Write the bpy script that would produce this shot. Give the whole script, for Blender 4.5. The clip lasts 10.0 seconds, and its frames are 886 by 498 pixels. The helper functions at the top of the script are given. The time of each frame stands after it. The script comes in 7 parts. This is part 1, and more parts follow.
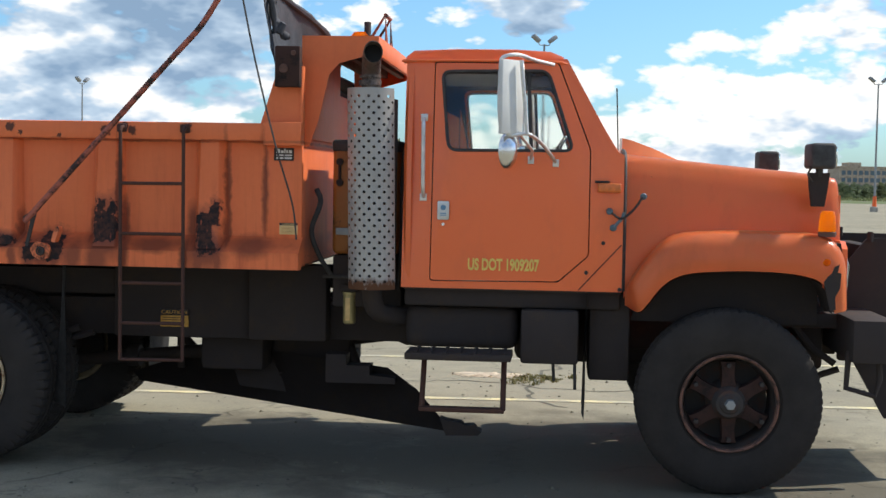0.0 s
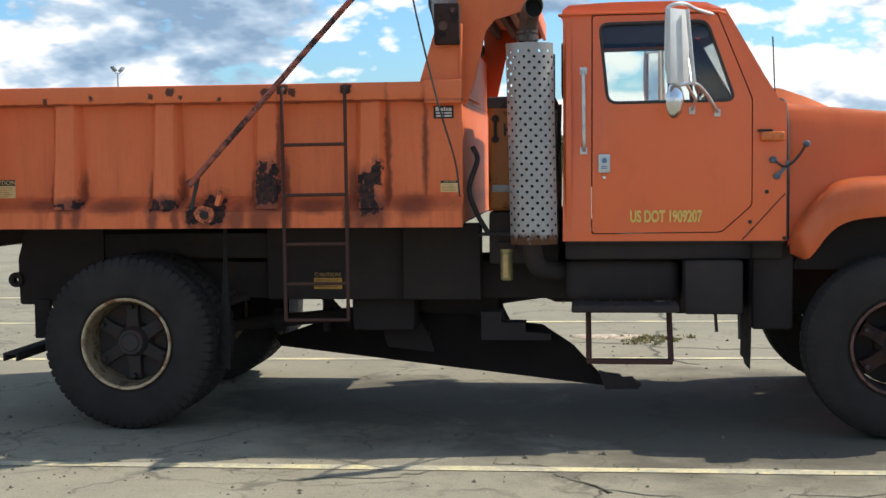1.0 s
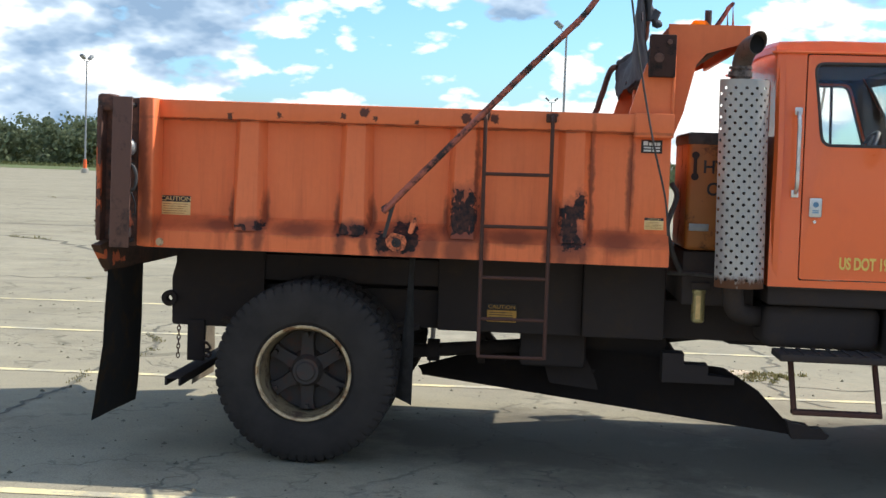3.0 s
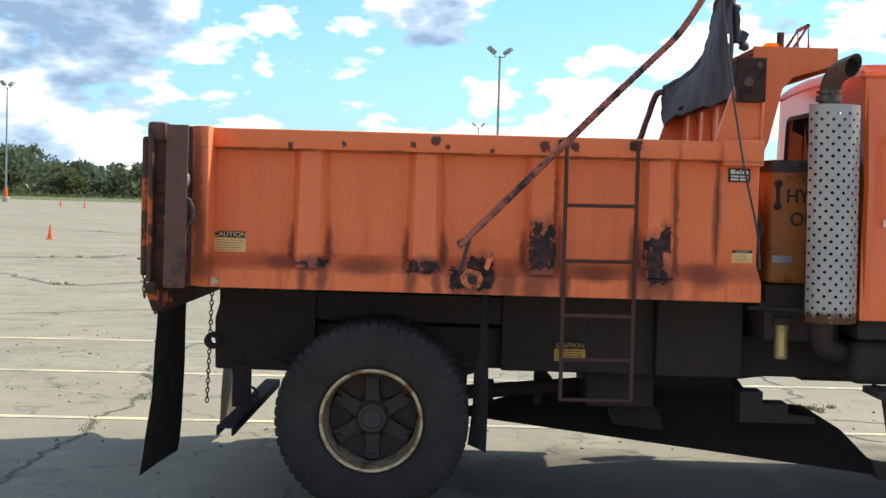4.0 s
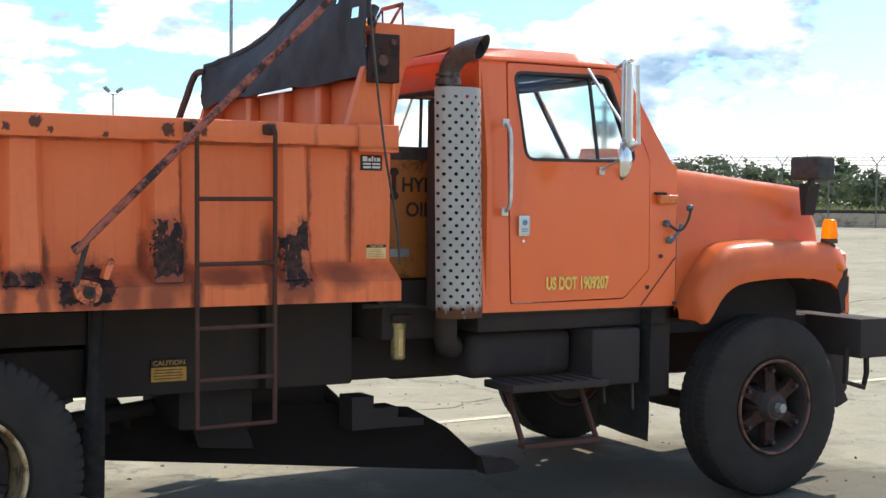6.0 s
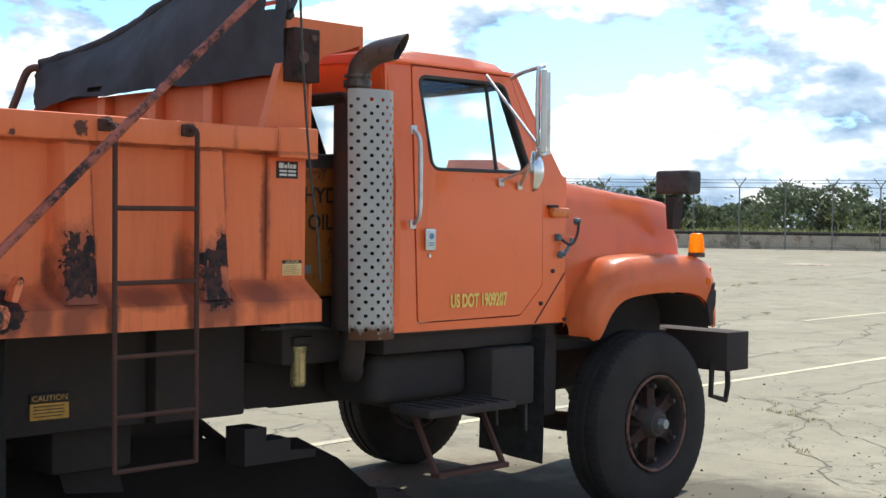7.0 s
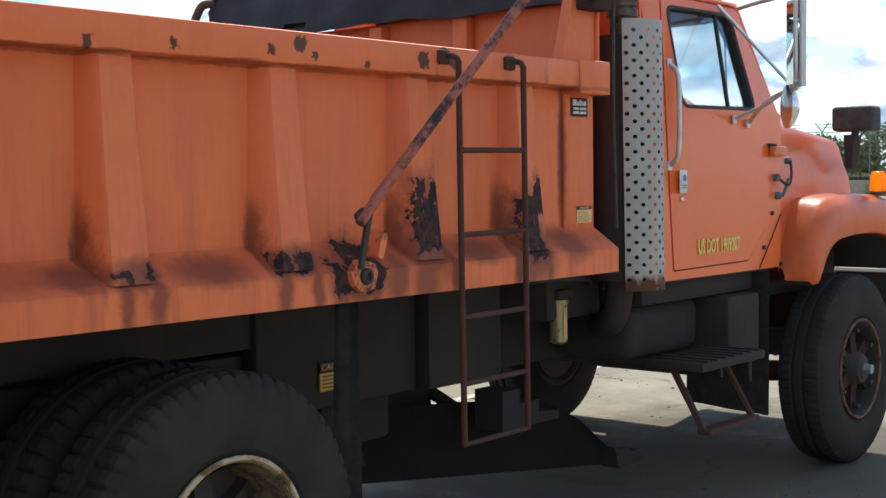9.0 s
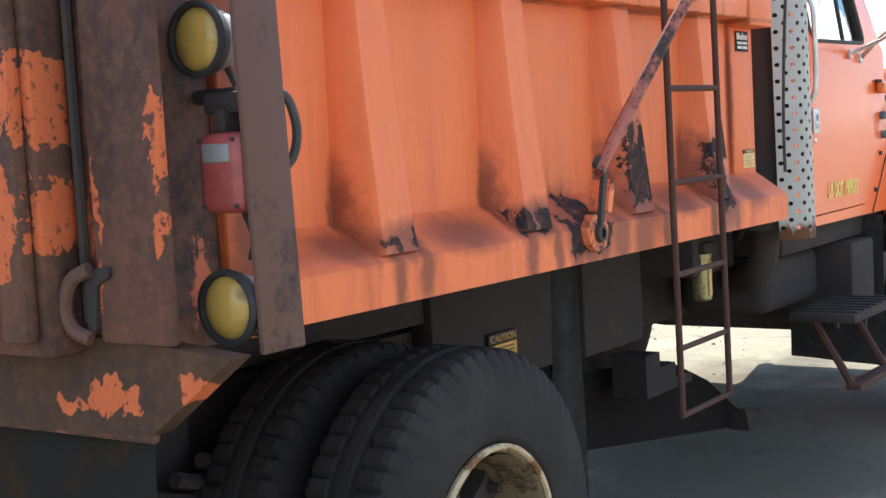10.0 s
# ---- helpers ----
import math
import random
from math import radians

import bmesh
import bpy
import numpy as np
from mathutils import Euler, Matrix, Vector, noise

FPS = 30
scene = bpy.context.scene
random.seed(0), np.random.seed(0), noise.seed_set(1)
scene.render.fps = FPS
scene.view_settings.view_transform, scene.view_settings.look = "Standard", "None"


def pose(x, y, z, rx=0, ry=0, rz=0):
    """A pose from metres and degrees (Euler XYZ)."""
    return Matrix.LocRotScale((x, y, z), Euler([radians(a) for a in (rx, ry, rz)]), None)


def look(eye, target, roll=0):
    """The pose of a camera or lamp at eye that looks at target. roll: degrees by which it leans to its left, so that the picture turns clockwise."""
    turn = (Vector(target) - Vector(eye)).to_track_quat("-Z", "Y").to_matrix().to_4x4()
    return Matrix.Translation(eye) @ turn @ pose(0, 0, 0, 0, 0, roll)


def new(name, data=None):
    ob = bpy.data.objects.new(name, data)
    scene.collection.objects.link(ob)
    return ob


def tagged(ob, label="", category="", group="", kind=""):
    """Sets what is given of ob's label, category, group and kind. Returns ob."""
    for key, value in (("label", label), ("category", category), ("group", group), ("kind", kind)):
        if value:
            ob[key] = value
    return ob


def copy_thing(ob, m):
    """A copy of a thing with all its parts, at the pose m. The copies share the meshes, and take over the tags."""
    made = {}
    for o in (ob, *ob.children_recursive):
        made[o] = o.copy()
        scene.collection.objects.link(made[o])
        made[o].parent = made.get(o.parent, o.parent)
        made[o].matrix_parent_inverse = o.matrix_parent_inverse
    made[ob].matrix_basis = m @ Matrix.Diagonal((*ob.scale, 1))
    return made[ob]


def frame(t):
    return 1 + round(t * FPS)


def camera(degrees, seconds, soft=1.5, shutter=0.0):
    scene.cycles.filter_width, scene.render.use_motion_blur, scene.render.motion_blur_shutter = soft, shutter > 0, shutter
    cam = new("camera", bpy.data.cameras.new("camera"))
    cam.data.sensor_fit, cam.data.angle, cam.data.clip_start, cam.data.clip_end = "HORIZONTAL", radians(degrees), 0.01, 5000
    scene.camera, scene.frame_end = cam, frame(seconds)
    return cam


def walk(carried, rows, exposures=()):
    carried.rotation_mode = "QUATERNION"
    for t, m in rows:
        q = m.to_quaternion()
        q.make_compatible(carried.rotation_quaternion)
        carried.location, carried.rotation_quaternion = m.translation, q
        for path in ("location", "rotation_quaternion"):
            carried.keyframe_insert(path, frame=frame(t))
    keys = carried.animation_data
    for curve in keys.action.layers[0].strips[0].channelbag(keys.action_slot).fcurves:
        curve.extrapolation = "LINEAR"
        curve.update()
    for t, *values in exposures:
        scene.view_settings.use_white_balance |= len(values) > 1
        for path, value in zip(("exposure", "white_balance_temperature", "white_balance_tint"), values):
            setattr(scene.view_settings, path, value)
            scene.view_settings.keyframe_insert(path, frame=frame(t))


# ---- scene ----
cam = camera(37.2, 10.0)
PATH = [
    (0, (4.584, -7.656, 1.772), (4.406, -5.667, 1.667), 1.0),
    (0.5, (4.252, -7.703, 1.625), (4.035, -5.718, 1.514), -0.4),
    (1, (3.808, -7.764, 1.616), (3.586, -5.781, 1.483), -0.6),
    (1.5, (3.442, -7.818, 1.702), (3.243, -5.832, 1.575), -0.3),
    (1.8, (3.224, -7.772, 1.786), (3.013, -5.788, 1.639), -0.2),
    (2, (3.092, -7.718, 1.771), (2.875, -5.735, 1.631), -0.6),
    (2.2, (2.984, -7.65, 1.722), (2.729, -5.669, 1.62), 0.1),
    (3.3, (2.065, -7.482, 1.773), (1.975, -5.489, 1.641), 1.6),
    (3.5, (1.898, -7.346, 1.763), (1.817, -5.349, 1.669), 0.1),
    (4, (1.455, -7.132, 1.77), (1.431, -5.134, 1.684), 1.6),
    (4.5, (1.031, -6.858, 1.772), (1.12, -4.863, 1.65), 0.4),
    (5, (0.651, -6.457, 1.764), (0.791, -4.467, 1.63), 0.8),
    (5.5, (0.305, -6.094, 1.748), (0.776, -4.152, 1.654), -0.8),
    (5.8, (0.171, -5.963, 1.801), (0.93, -4.117, 1.669), -0.6),
    (6, (0.032, -5.821, 1.728), (1.027, -4.088, 1.653), 0.6),
    (6.2, (-0.071, -5.647, 1.748), (1.035, -3.982, 1.678), 1.0),
    (7.3, (-0.797, -4.587, 1.625), (0.642, -3.198, 1.608), 0.0),
    (7.5, (-0.863, -4.588, 1.599), (0.55, -3.173, 1.596), -1.8),
    (8, (-1.145, -4.072, 1.631), (0.317, -2.709, 1.572), -1.1),
    (8.5, (-1.358, -3.551, 1.644), (0.122, -2.207, 1.594), -1.2),
    (9, (-1.539, -3.054, 1.625), (-0.01, -1.77, 1.517), -0.7),
    (9.5, (-1.718, -2.533, 1.625), (-0.105, -1.357, 1.491), 0.1),
    (10, (-1.762, -1.94, 1.592), (-0.136, -0.788, 1.431), -3.2),
]
walk(cam, [(t, look(eye, target, roll)) for t, eye, target, roll in PATH],
     [(0, 0.07), (1, 0.1), (2, 0.18), (3.5, 0.41), (5.5, 0.43), (6, 0.54), (7.5, 0.32), (8.2, 0.24), (9, 0.33), (9.5, 0.58), (10, 1.2)])

# ---- world, sun ----
SUN_X, SUN_Y = 0.785, 0.36         # ground shift of a shadow per metre of height, reversed
sun_dir = Vector((SUN_X, SUN_Y, 1.0)).normalized()
world = bpy.data.worlds.new("sky")
scene.world = world
world.use_nodes = True
wt = world.node_tree
wt.nodes.clear()


def wn(kind, **props):
    n = wt.nodes.new(kind)
    for k, v in props.items():
        if k == "operation":
            n.operation = v
    return n


def wmath(op, a, b=None, c=None):
    n = wn("ShaderNodeMath", operation=op)
    for i, v in enumerate((a, b, c)):
        if v is None:
            continue
        if isinstance(v, (int, float)):
            n.inputs[i].default_value = v
        else:
            wt.links.new(v, n.inputs[i])
    return n.outputs[0]


def wramp(fac, stops):
    n = wn("ShaderNodeValToRGB")
    e = n.color_ramp.elements
    while len(e) < len(stops):
        e.new(0.5)
    for el, (p, col) in zip(e, stops):
        el.position, el.color = p, (*col, 1) if len(col) == 3 else col
    wt.links.new(fac, n.inputs[0])
    return n.outputs[0]


def wnoise(vec, scale, detail, rough=0.55, dist=0.0):
    n = wn("ShaderNodeTexNoise")
    wt.links.new(vec, n.inputs["Vector"])
    n.inputs["Scale"].default_value, n.inputs["Detail"].default_value = scale, detail
    n.inputs["Roughness"].default_value, n.inputs["Distortion"].default_value = rough, dist
    return n.outputs["Fac"]


sky = wn("ShaderNodeTexSky")
sky.sky_type, sky.sun_disc = "NISHITA", False
sky.sun_elevation = math.asin(sun_dir.z)
sky.sun_rotation = math.atan2(sun_dir.x, sun_dir.y)
tc = wn("ShaderNodeTexCoord")
sep = wn("ShaderNodeSeparateXYZ")
wt.links.new(tc.outputs["Generated"], sep.inputs[0])


def cloud_dir(lift, squash=2.1):
    """The direction, with heights drawn out so that heaps lie flat; lift looks a little higher."""
    n = wn("ShaderNodeCombineXYZ")
    wt.links.new(sep.outputs[0], n.inputs[0])
    wt.links.new(sep.outputs[1], n.inputs[1])
    wt.links.new(wmath("MULTIPLY", wmath("ADD", sep.outputs[2], lift), squash), n.inputs[2])
    return n.outputs[0]


def puffs(vec, scale):
    """Rounded heaps, 0 in their middle."""
    v = wn("ShaderNodeTexVoronoi")
    v.feature = "SMOOTH_F1"
    wt.links.new(vec, v.inputs["Vector"])
    v.inputs["Scale"].default_value, v.inputs["Detail"].default_value, v.inputs["Roughness"].default_value = scale, 4.0, 0.62
    v.inputs["Smoothness"].default_value = 0.25
    return v.outputs["Distance"]


def thickness(vec, fine):
    """How thick the cloud stands in a direction: large banks with rounded heaps on them."""
    bank = wnoise(vec, 2.6, 3, 0.5)
    body = wnoise(vec, 7.5, fine, 0.56)
    heap = puffs(vec, 9.0)
    return wmath("ADD", wmath("ADD", wmath("MULTIPLY", bank, 0.42), wmath("MULTIPLY", body, 0.70)), wmath("MULTIPLY", wmath("SUBTRACT", 0.45, heap), 0.20))


cover = wmath("SUBTRACT", thickness(cloud_dir(0.0), 9), wmath("MINIMUM", wmath("MULTIPLY", wmath("MAXIMUM", sep.outputs[2], 0.0), 0.30), 0.10))
mask = wramp(cover, [(0.310, (0, 0, 0)), (0.355, (1, 1, 1))])
above = wmath("ADD", wmath("MULTIPLY", thickness(cloud_dir(0.022), 5), 0.6), wmath("MULTIPLY", thickness(cloud_dir(0.055), 4), 0.4))
lit_fac = wmath("SUBTRACT", 0.70, wmath("ADD", wmath("MULTIPLY", wmath("SUBTRACT", above, 0.405), 3.6), wmath("MULTIPLY", wmath("SUBTRACT", above, cover), 2.2)))
cloud_col = wramp(lit_fac, [(0.05, (0.24, 0.36, 0.53)), (0.45, (0.47, 0.60, 0.76)), (0.78, (1.0, 1.0, 1.0))])
mix = wn("ShaderNodeMix")
mix.data_type = "RGBA"
sky_scaled = wn("ShaderNodeMix")
sky_scaled.data_type, sky_scaled.blend_type = "RGBA", "MULTIPLY"
sky_scaled.inputs["Factor"].default_value = 1.0
wt.links.new(sky.outputs[0], sky_scaled.inputs[6])
sky_scaled.inputs[7].default_value = (0.85, 1.30, 1.70, 1)
cloud_bright = wn("ShaderNodeMix")
cloud_bright.data_type, cloud_bright.blend_type = "RGBA", "MULTIPLY"
cloud_bright.inputs["Factor"].default_value = 1.0
wt.links.new(cloud_col, cloud_bright.inputs[6])
cloud_bright.inputs[7].default_value = (11.0, 10.9, 10.6, 1)
wt.links.new(mask, mix.inputs[0])
wt.links.new(sky_scaled.outputs[2], mix.inputs[6])
wt.links.new(cloud_bright.outputs[2], mix.inputs[7])
bg = wn("ShaderNodeBackground")
bg.inputs["Strength"].default_value = 0.1
wt.links.new(mix.outputs[2], bg.inputs[0])
out = wn("ShaderNodeOutputWorld")
wt.links.new(bg.outputs[0], out.inputs[0])

sun = new("sun", bpy.data.lights.new("sun", "SUN"))
sun.data.energy, sun.data.angle, sun.data.color = 5.0, radians(0.6), (1.0, 0.95, 0.86)
sun.matrix_world = look(sun_dir * 50, (0, 0, 0))


# ---- materials ----
class Nodes:
    """A small wrapper round a material's nodes."""

    def __init__(self, name, rough=0.6, metal=0.0):
        self.mat = bpy.data.materials.new(name)
        self.mat.use_nodes = True
        self.t = self.mat.node_tree
        self.bsdf = self.t.nodes["Principled BSDF"]
        self.bsdf.inputs["Roughness"].default_value, self.bsdf.inputs["Metallic"].default_value = rough, metal
        self.pos = self.t.nodes.new("ShaderNodeTexCoord").outputs["Object"]

    def put(self, value, socket):
        if isinstance(value, (int, float)):
            socket.default_value = value
        elif isinstance(value, (tuple, list)):
            socket.default_value = (*value, 1) if len(value) == 3 and socket.type == "RGBA" else value
        else:
            self.t.links.new(value, socket)

    def math(self, op, a, b=0.0, clamp=False):
        n = self.t.nodes.new("ShaderNodeMath")
        n.operation, n.use_clamp = op, clamp
        self.put(a, n.inputs[0]), self.put(b, n.inputs[1])
        return n.outputs[0]

    def vec(self, op, a, b=(0, 0, 0)):
        n = self.t.nodes.new("ShaderNodeVectorMath")
        n.operation = op
        self.put(a, n.inputs[0]), self.put(b, n.inputs[1])
        return n.outputs["Value"] if op == "LENGTH" else n.outputs[0]

    def noise(self, scale, detail=4, rough=0.55, stretch=(1, 1, 1), vec=None, dist=0.0, color=False):
        n = self.t.nodes.new("ShaderNodeTexNoise")
        self.put(self.vec("MULTIPLY", vec or self.pos, stretch), n.inputs["Vector"])
        n.inputs["Scale"].default_value, n.inputs["Detail"].default_value = scale, detail
        n.inputs["Roughness"].default_value, n.inputs["Distortion"].default_value = rough, dist
        return n.outputs["Color" if color else "Fac"]

    def voronoi(self, scale, feature="DISTANCE_TO_EDGE", vec=None):
        n = self.t.nodes.new("ShaderNodeTexVoronoi")
        n.feature = feature
        self.put(vec or self.pos, n.inputs["Vector"])
        n.inputs["Scale"].default_value = scale
        return n.outputs["Distance"]

    def ramp(self, fac, *stops):
        n = self.t.nodes.new("ShaderNodeValToRGB")
        e = n.color_ramp.elements
        while len(e) < len(stops):
            e.new(0.5)
        for el, (p, c) in zip(e, stops):
            el.position, el.color = p, (c, c, c, 1) if isinstance(c, (int, float)) else (*c, 1)
        self.put(fac, n.inputs[0])
        return n.outputs[0]

    def mix(self, fac, a, b, blend="MIX"):
        n = self.t.nodes.new("ShaderNodeMix")
        n.data_type, n.blend_type = "RGBA", blend
        self.put(fac, n.inputs[0]), self.put(a, n.inputs[6]), self.put(b, n.inputs[7])
        return n.outputs[2]

    def color(self, c):
        self.put(c, self.bsdf.inputs["Base Color"])
        return self

    def rough(self, r):
        self.put(r, self.bsdf.inputs["Roughness"])
        return self

    def bump(self, height, strength=0.3, distance=0.01):
        n = self.t.nodes.new("ShaderNodeBump")
        n.inputs["Strength"].default_value, n.inputs["Distance"].default_value = strength, distance
        self.put(height, n.inputs["Height"])
        self.t.links.new(n.outputs[0], self.bsdf.inputs["Normal"])
        return self

    def blobs(self, places, wobble=0.09, scale=11, square=False):
        """1 inside the given ellipsoids or boxes (centre, radii), with ragged edges, falling to below 0 outside."""
        w = self.vec("MULTIPLY", self.vec("SUBTRACT", self.noise(scale, 5, 0.65, color=True), (0.5, 0.5, 0.5)), (wobble, 0, wobble))
        p = self.vec("ADD", self.pos, w)
        best = -5.0
        for c, r in places:
            q = self.vec("DIVIDE", self.vec("SUBTRACT", p, c), r)
            d = self.vec("LENGTH", q)
            if square:
                sp = self.t.nodes.new("ShaderNodeSeparateXYZ")
                self.put(self.vec("ABSOLUTE", q), sp.inputs[0])
                d = self.math("ADD", self.math("MULTIPLY", self.math("MAXIMUM", sp.outputs[0], sp.outputs[2]), 0.6), self.math("MULTIPLY", d, 0.4))
            best = self.math("MAXIMUM", best, self.math("SUBTRACT", 1.0, d))
        return best


def plain(name, col, rough=0.6, metal=0.0, var=0.15, scale=18, bump=0.0, detail=5):
    m = Nodes(name, rough, metal)
    n = m.noise(scale, detail, 0.6)
    lo, hi = tuple(v * (1 - var) for v in col), tuple(min(1, v * (1 + var)) for v in col)
    m.color(m.mix(m.ramp(n, (0.35, 0), (0.65, 1)), lo, hi))
    if bump:
        m.bump(m.noise(scale * 5, 4), bump, 0.004)
    return m.mat


def grimy(name, col, dirt, amount=0.5, rough=0.6, metal=0.0, scale=5.0, bump=0.15, spec=0.5):
    """A coat with dirt or rust in clouds and fine grain."""
    m = Nodes(name, rough, metal)
    m.bsdf.inputs["Specular IOR Level"].default_value = spec
    a = m.noise(scale, 7, 0.65)
    b = m.noise(scale * 9, 4, 0.6)
    f = m.math("ADD", m.math("MULTIPLY", a, 0.75), m.math("MULTIPLY", b, 0.25))
    k = m.ramp(f, (0.62 - 0.24 * amount, 0), (0.70 - 0.2 * amount, 1))
    base = m.mix(m.noise(scale * 2.3, 3), tuple(v * 0.9 for v in col), tuple(min(1, v * 1.1) for v in col))
    m.color(m.mix(k, base, m.mix(b, dirt, tuple(v * 0.55 for v in dirt))))
    m.rough(m.mix(k, (rough,) * 3, (0.85,) * 3))
    m.bump(f, bump, 0.006)
    return m.mat



def box_paint():
    """Faded orange paint of the dump body, with peeled rusty places, stains and run marks."""
    m = Nodes("body_orange_paint", 0.5)
    m.bsdf.inputs["Specular IOR Level"].default_value = 0.28
    fade = m.mix(m.noise(1.7, 4), (0.78, 0.170, 0.052), (0.82, 0.218, 0.081))
    fade = m.mix(m.math("MULTIPLY", m.noise(26, 5, 0.6), 0.28), fade, (0.52, 0.08, 0.03))
    big = [((1.908, -0.1, 1.50), (0.072, 0.3, 0.125)), ((1.918, -0.1, 1.57), (0.050, 0.3, 0.045)), ((1.85, -0.1, 1.46), (0.012, 0.3, 0.085)), ((2.50, -0.1, 1.46), (0.055, 0.3, 0.10)), ((2.56, -0.1, 1.55), (0.028, 0.3, 0.075)),
           ((2.52, -0.1, 1.36), (0.06, 0.3, 0.05)), ((1.575, -0.12, 1.34), (0.075, 0.3, 0.085)), ((1.46, -0.12, 1.30), (0.05, 0.3, 0.05)), ((0.62, -0.1, 1.372), (0.028, 0.3, 0.014)), ((0.73, -0.1, 1.380), (0.026, 0.3, 0.022)),
           ((1.215, -0.1, 1.375), (0.030, 0.3, 0.028)), ((1.30, -0.1, 1.370), (0.045, 0.3, 0.030)), ((1.44, -0.12, 1.345), (0.03, 0.3, 0.02))]
    spots = [((x, -0.09, z), (r * 0.78, 0.2, r * 0.78)) for x, z, r in ((0.54, 1.998, 0.022), (0.83, 2.01, 0.018), (1.20, 2.02, 0.02), (1.32, 2.045, 0.03), (1.38, 2.01, 0.016), (1.90, 2.03, 0.036), (2.06, 2.03, 0.03), (2.01, 2.055, 0.03), (2.39, 2.05, 0.034), (1.62, 2.0, 0.016))]
    soft = [((x, -0.1, z), (rx, 0.3, rz)) for x, z, rx, rz in ((0.62, 1.29, 0.025, 0.09), (0.73, 1.30, 0.03, 0.08), (1.20, 1.29, 0.03, 0.09), (1.34, 1.28, 0.025, 0.09), (1.72, 1.29, 0.05, 0.09), (1.86, 1.28, 0.07, 0.10), (2.47, 1.28, 0.04, 0.1), (2.58, 1.29, 0.03, 0.09), (2.78, 1.36, 0.1, 0.06), (0.95, 1.36, 0.12, 0.04), (2.2, 1.36, 0.12, 0.04), (0.5, 1.37, 0.1, 0.03), (2.84, 1.7, 0.02, 0.28), (2.62, 1.7, 0.015, 0.3), (1.97, 1.7, 0.012, 0.25))]
    soft += [((2.02, -0.1, 1.30), (0.028, 0.3, 0.12)), ((2.39, -0.1, 1.30), (0.028, 0.3, 0.12)), ((2.0, -0.1, 1.52), (0.016, 0.3, 0.1)), ((1.45, -0.1, 1.27), (0.03, 0.3, 0.06)), ((1.6, -0.1, 1.27), (0.03, 0.3, 0.07)), ((0.085, -0.15, 1.34), (0.05, 0.3, 0.07)), ((1.28, -0.1, 1.37), (0.10, 0.3, 0.05)), ((0.68, -0.1, 1.37), (0.08, 0.3, 0.04)), ((1.89, -0.1, 1.37), (0.11, 0.3, 0.10)), ((2.51, -0.1, 1.33), (0.11, 0.3, 0.11)), ((2.41, -0.1, 1.48), (0.035, 0.3, 0.12)), ((1.52, -0.12, 1.31), (0.12, 0.3, 0.08)), ((0.08, -0.15, 1.5), (0.03, 0.3, 0.2)), ((0.06, -0.15, 1.8), (0.03, 0.3, 0.3))]
    soft += [((c + d, -0.05, 1.44), (0.018, 0.3, 0.11)) for c in (0.65, 1.27, 1.90, 2.52) for d in (-0.1, 0.1)]
    st = m.ramp(m.math("ADD", m.blobs(soft, 0.05, 14), 0.6), (0.1, 0), (1.0, 0.9))
    b = m.blobs(big, 0.135, 22, True)
    s = m.blobs(spots, 0.055, 42, True)
    halo = m.ramp(m.math("ADD", b, 1.0), (0.45, 0), (1.0, 1))
    peel = m.ramp(m.math("ADD", b, 0.5), (0.50, 0), (0.525, 1))
    hole = m.ramp(m.math("ADD", s, 0.5), (0.36, 0), (0.60, 1))
    sep = m.t.nodes.new("ShaderNodeSeparateXYZ")
    m.put(m.pos, sep.inputs[0])
    runs = m.ramp(m.noise(9, 5, 0.6, (1, 1, 0.10)), (0.50, 0), (0.72, 1))
    runs2 = m.ramp(m.noise(34, 4, 0.6, (1, 1, 0.06)), (0.52, 0), (0.75, 1))
    lowdown = m.math("SUBTRACT", 1.0, m.math("MULTIPLY", m.math("SUBTRACT", sep.outputs[2], 1.25), 1.5, True), True)
    streak = m.math("MULTIPLY", m.math("ADD", m.math("MULTIPLY", runs, 0.30), m.math("MULTIPLY", runs2, 0.22)), m.math("ADD", lowdown, 0.35))
    ledge = m.math("MULTIPLY", m.ramp(m.math("ABSOLUTE", m.math("SUBTRACT", sep.outputs[2], m.math("ADD", 1.375, m.math("MULTIPLY", m.math("SUBTRACT", m.noise(7, 3), 0.5), 0.05)))), (0.012, 1), (0.062, 0)), m.ramp(m.noise(4, 4), (0.35, 0.2), (0.65, 0.62)))
    c = m.mix(streak, fade, (0.30, 0.045, 0.022))
    seam = m.math("MULTIPLY", m.math("LESS_THAN", m.math("ABSOLUTE", m.math("SUBTRACT", sep.outputs[2], m.math("ADD", 1.976, m.math("MULTIPLY", m.math("SUBTRACT", m.noise(16, 4), 0.5), 0.02)))), 0.008), m.ramp(m.noise(5, 4), (0.38, 0.15), (0.62, 0.7)))
    c = m.mix(ledge, c, (0.36, 0.075, 0.028))
    c = m.mix(seam, c, (0.11, 0.04, 0.03))
    c = m.mix(st, c, (0.23, 0.058, 0.028))
    c = m.mix(m.math("MULTIPLY", halo, 0.55), c, (0.17, 0.045, 0.03))
    flake = m.ramp(m.noise(20, 5, 0.65, (1, 1, 0.30)), (0.60, 0), (0.612, 1))
    peel = m.math("MULTIPLY", peel, m.math("SUBTRACT", 1.0, m.math("MULTIPLY", flake, 0.8)))
    rust = m.mix(m.ramp(m.noise(24, 6, 0.7), (0.44, 0), (0.64, 1)), (0.020, 0.016, 0.017), (0.085, 0.034, 0.024))
    c = m.mix(peel, c, rust)
    c = m.mix(m.math("MULTIPLY", hole, 0.88), c, (0.025, 0.02, 0.019))
    m.color(c)
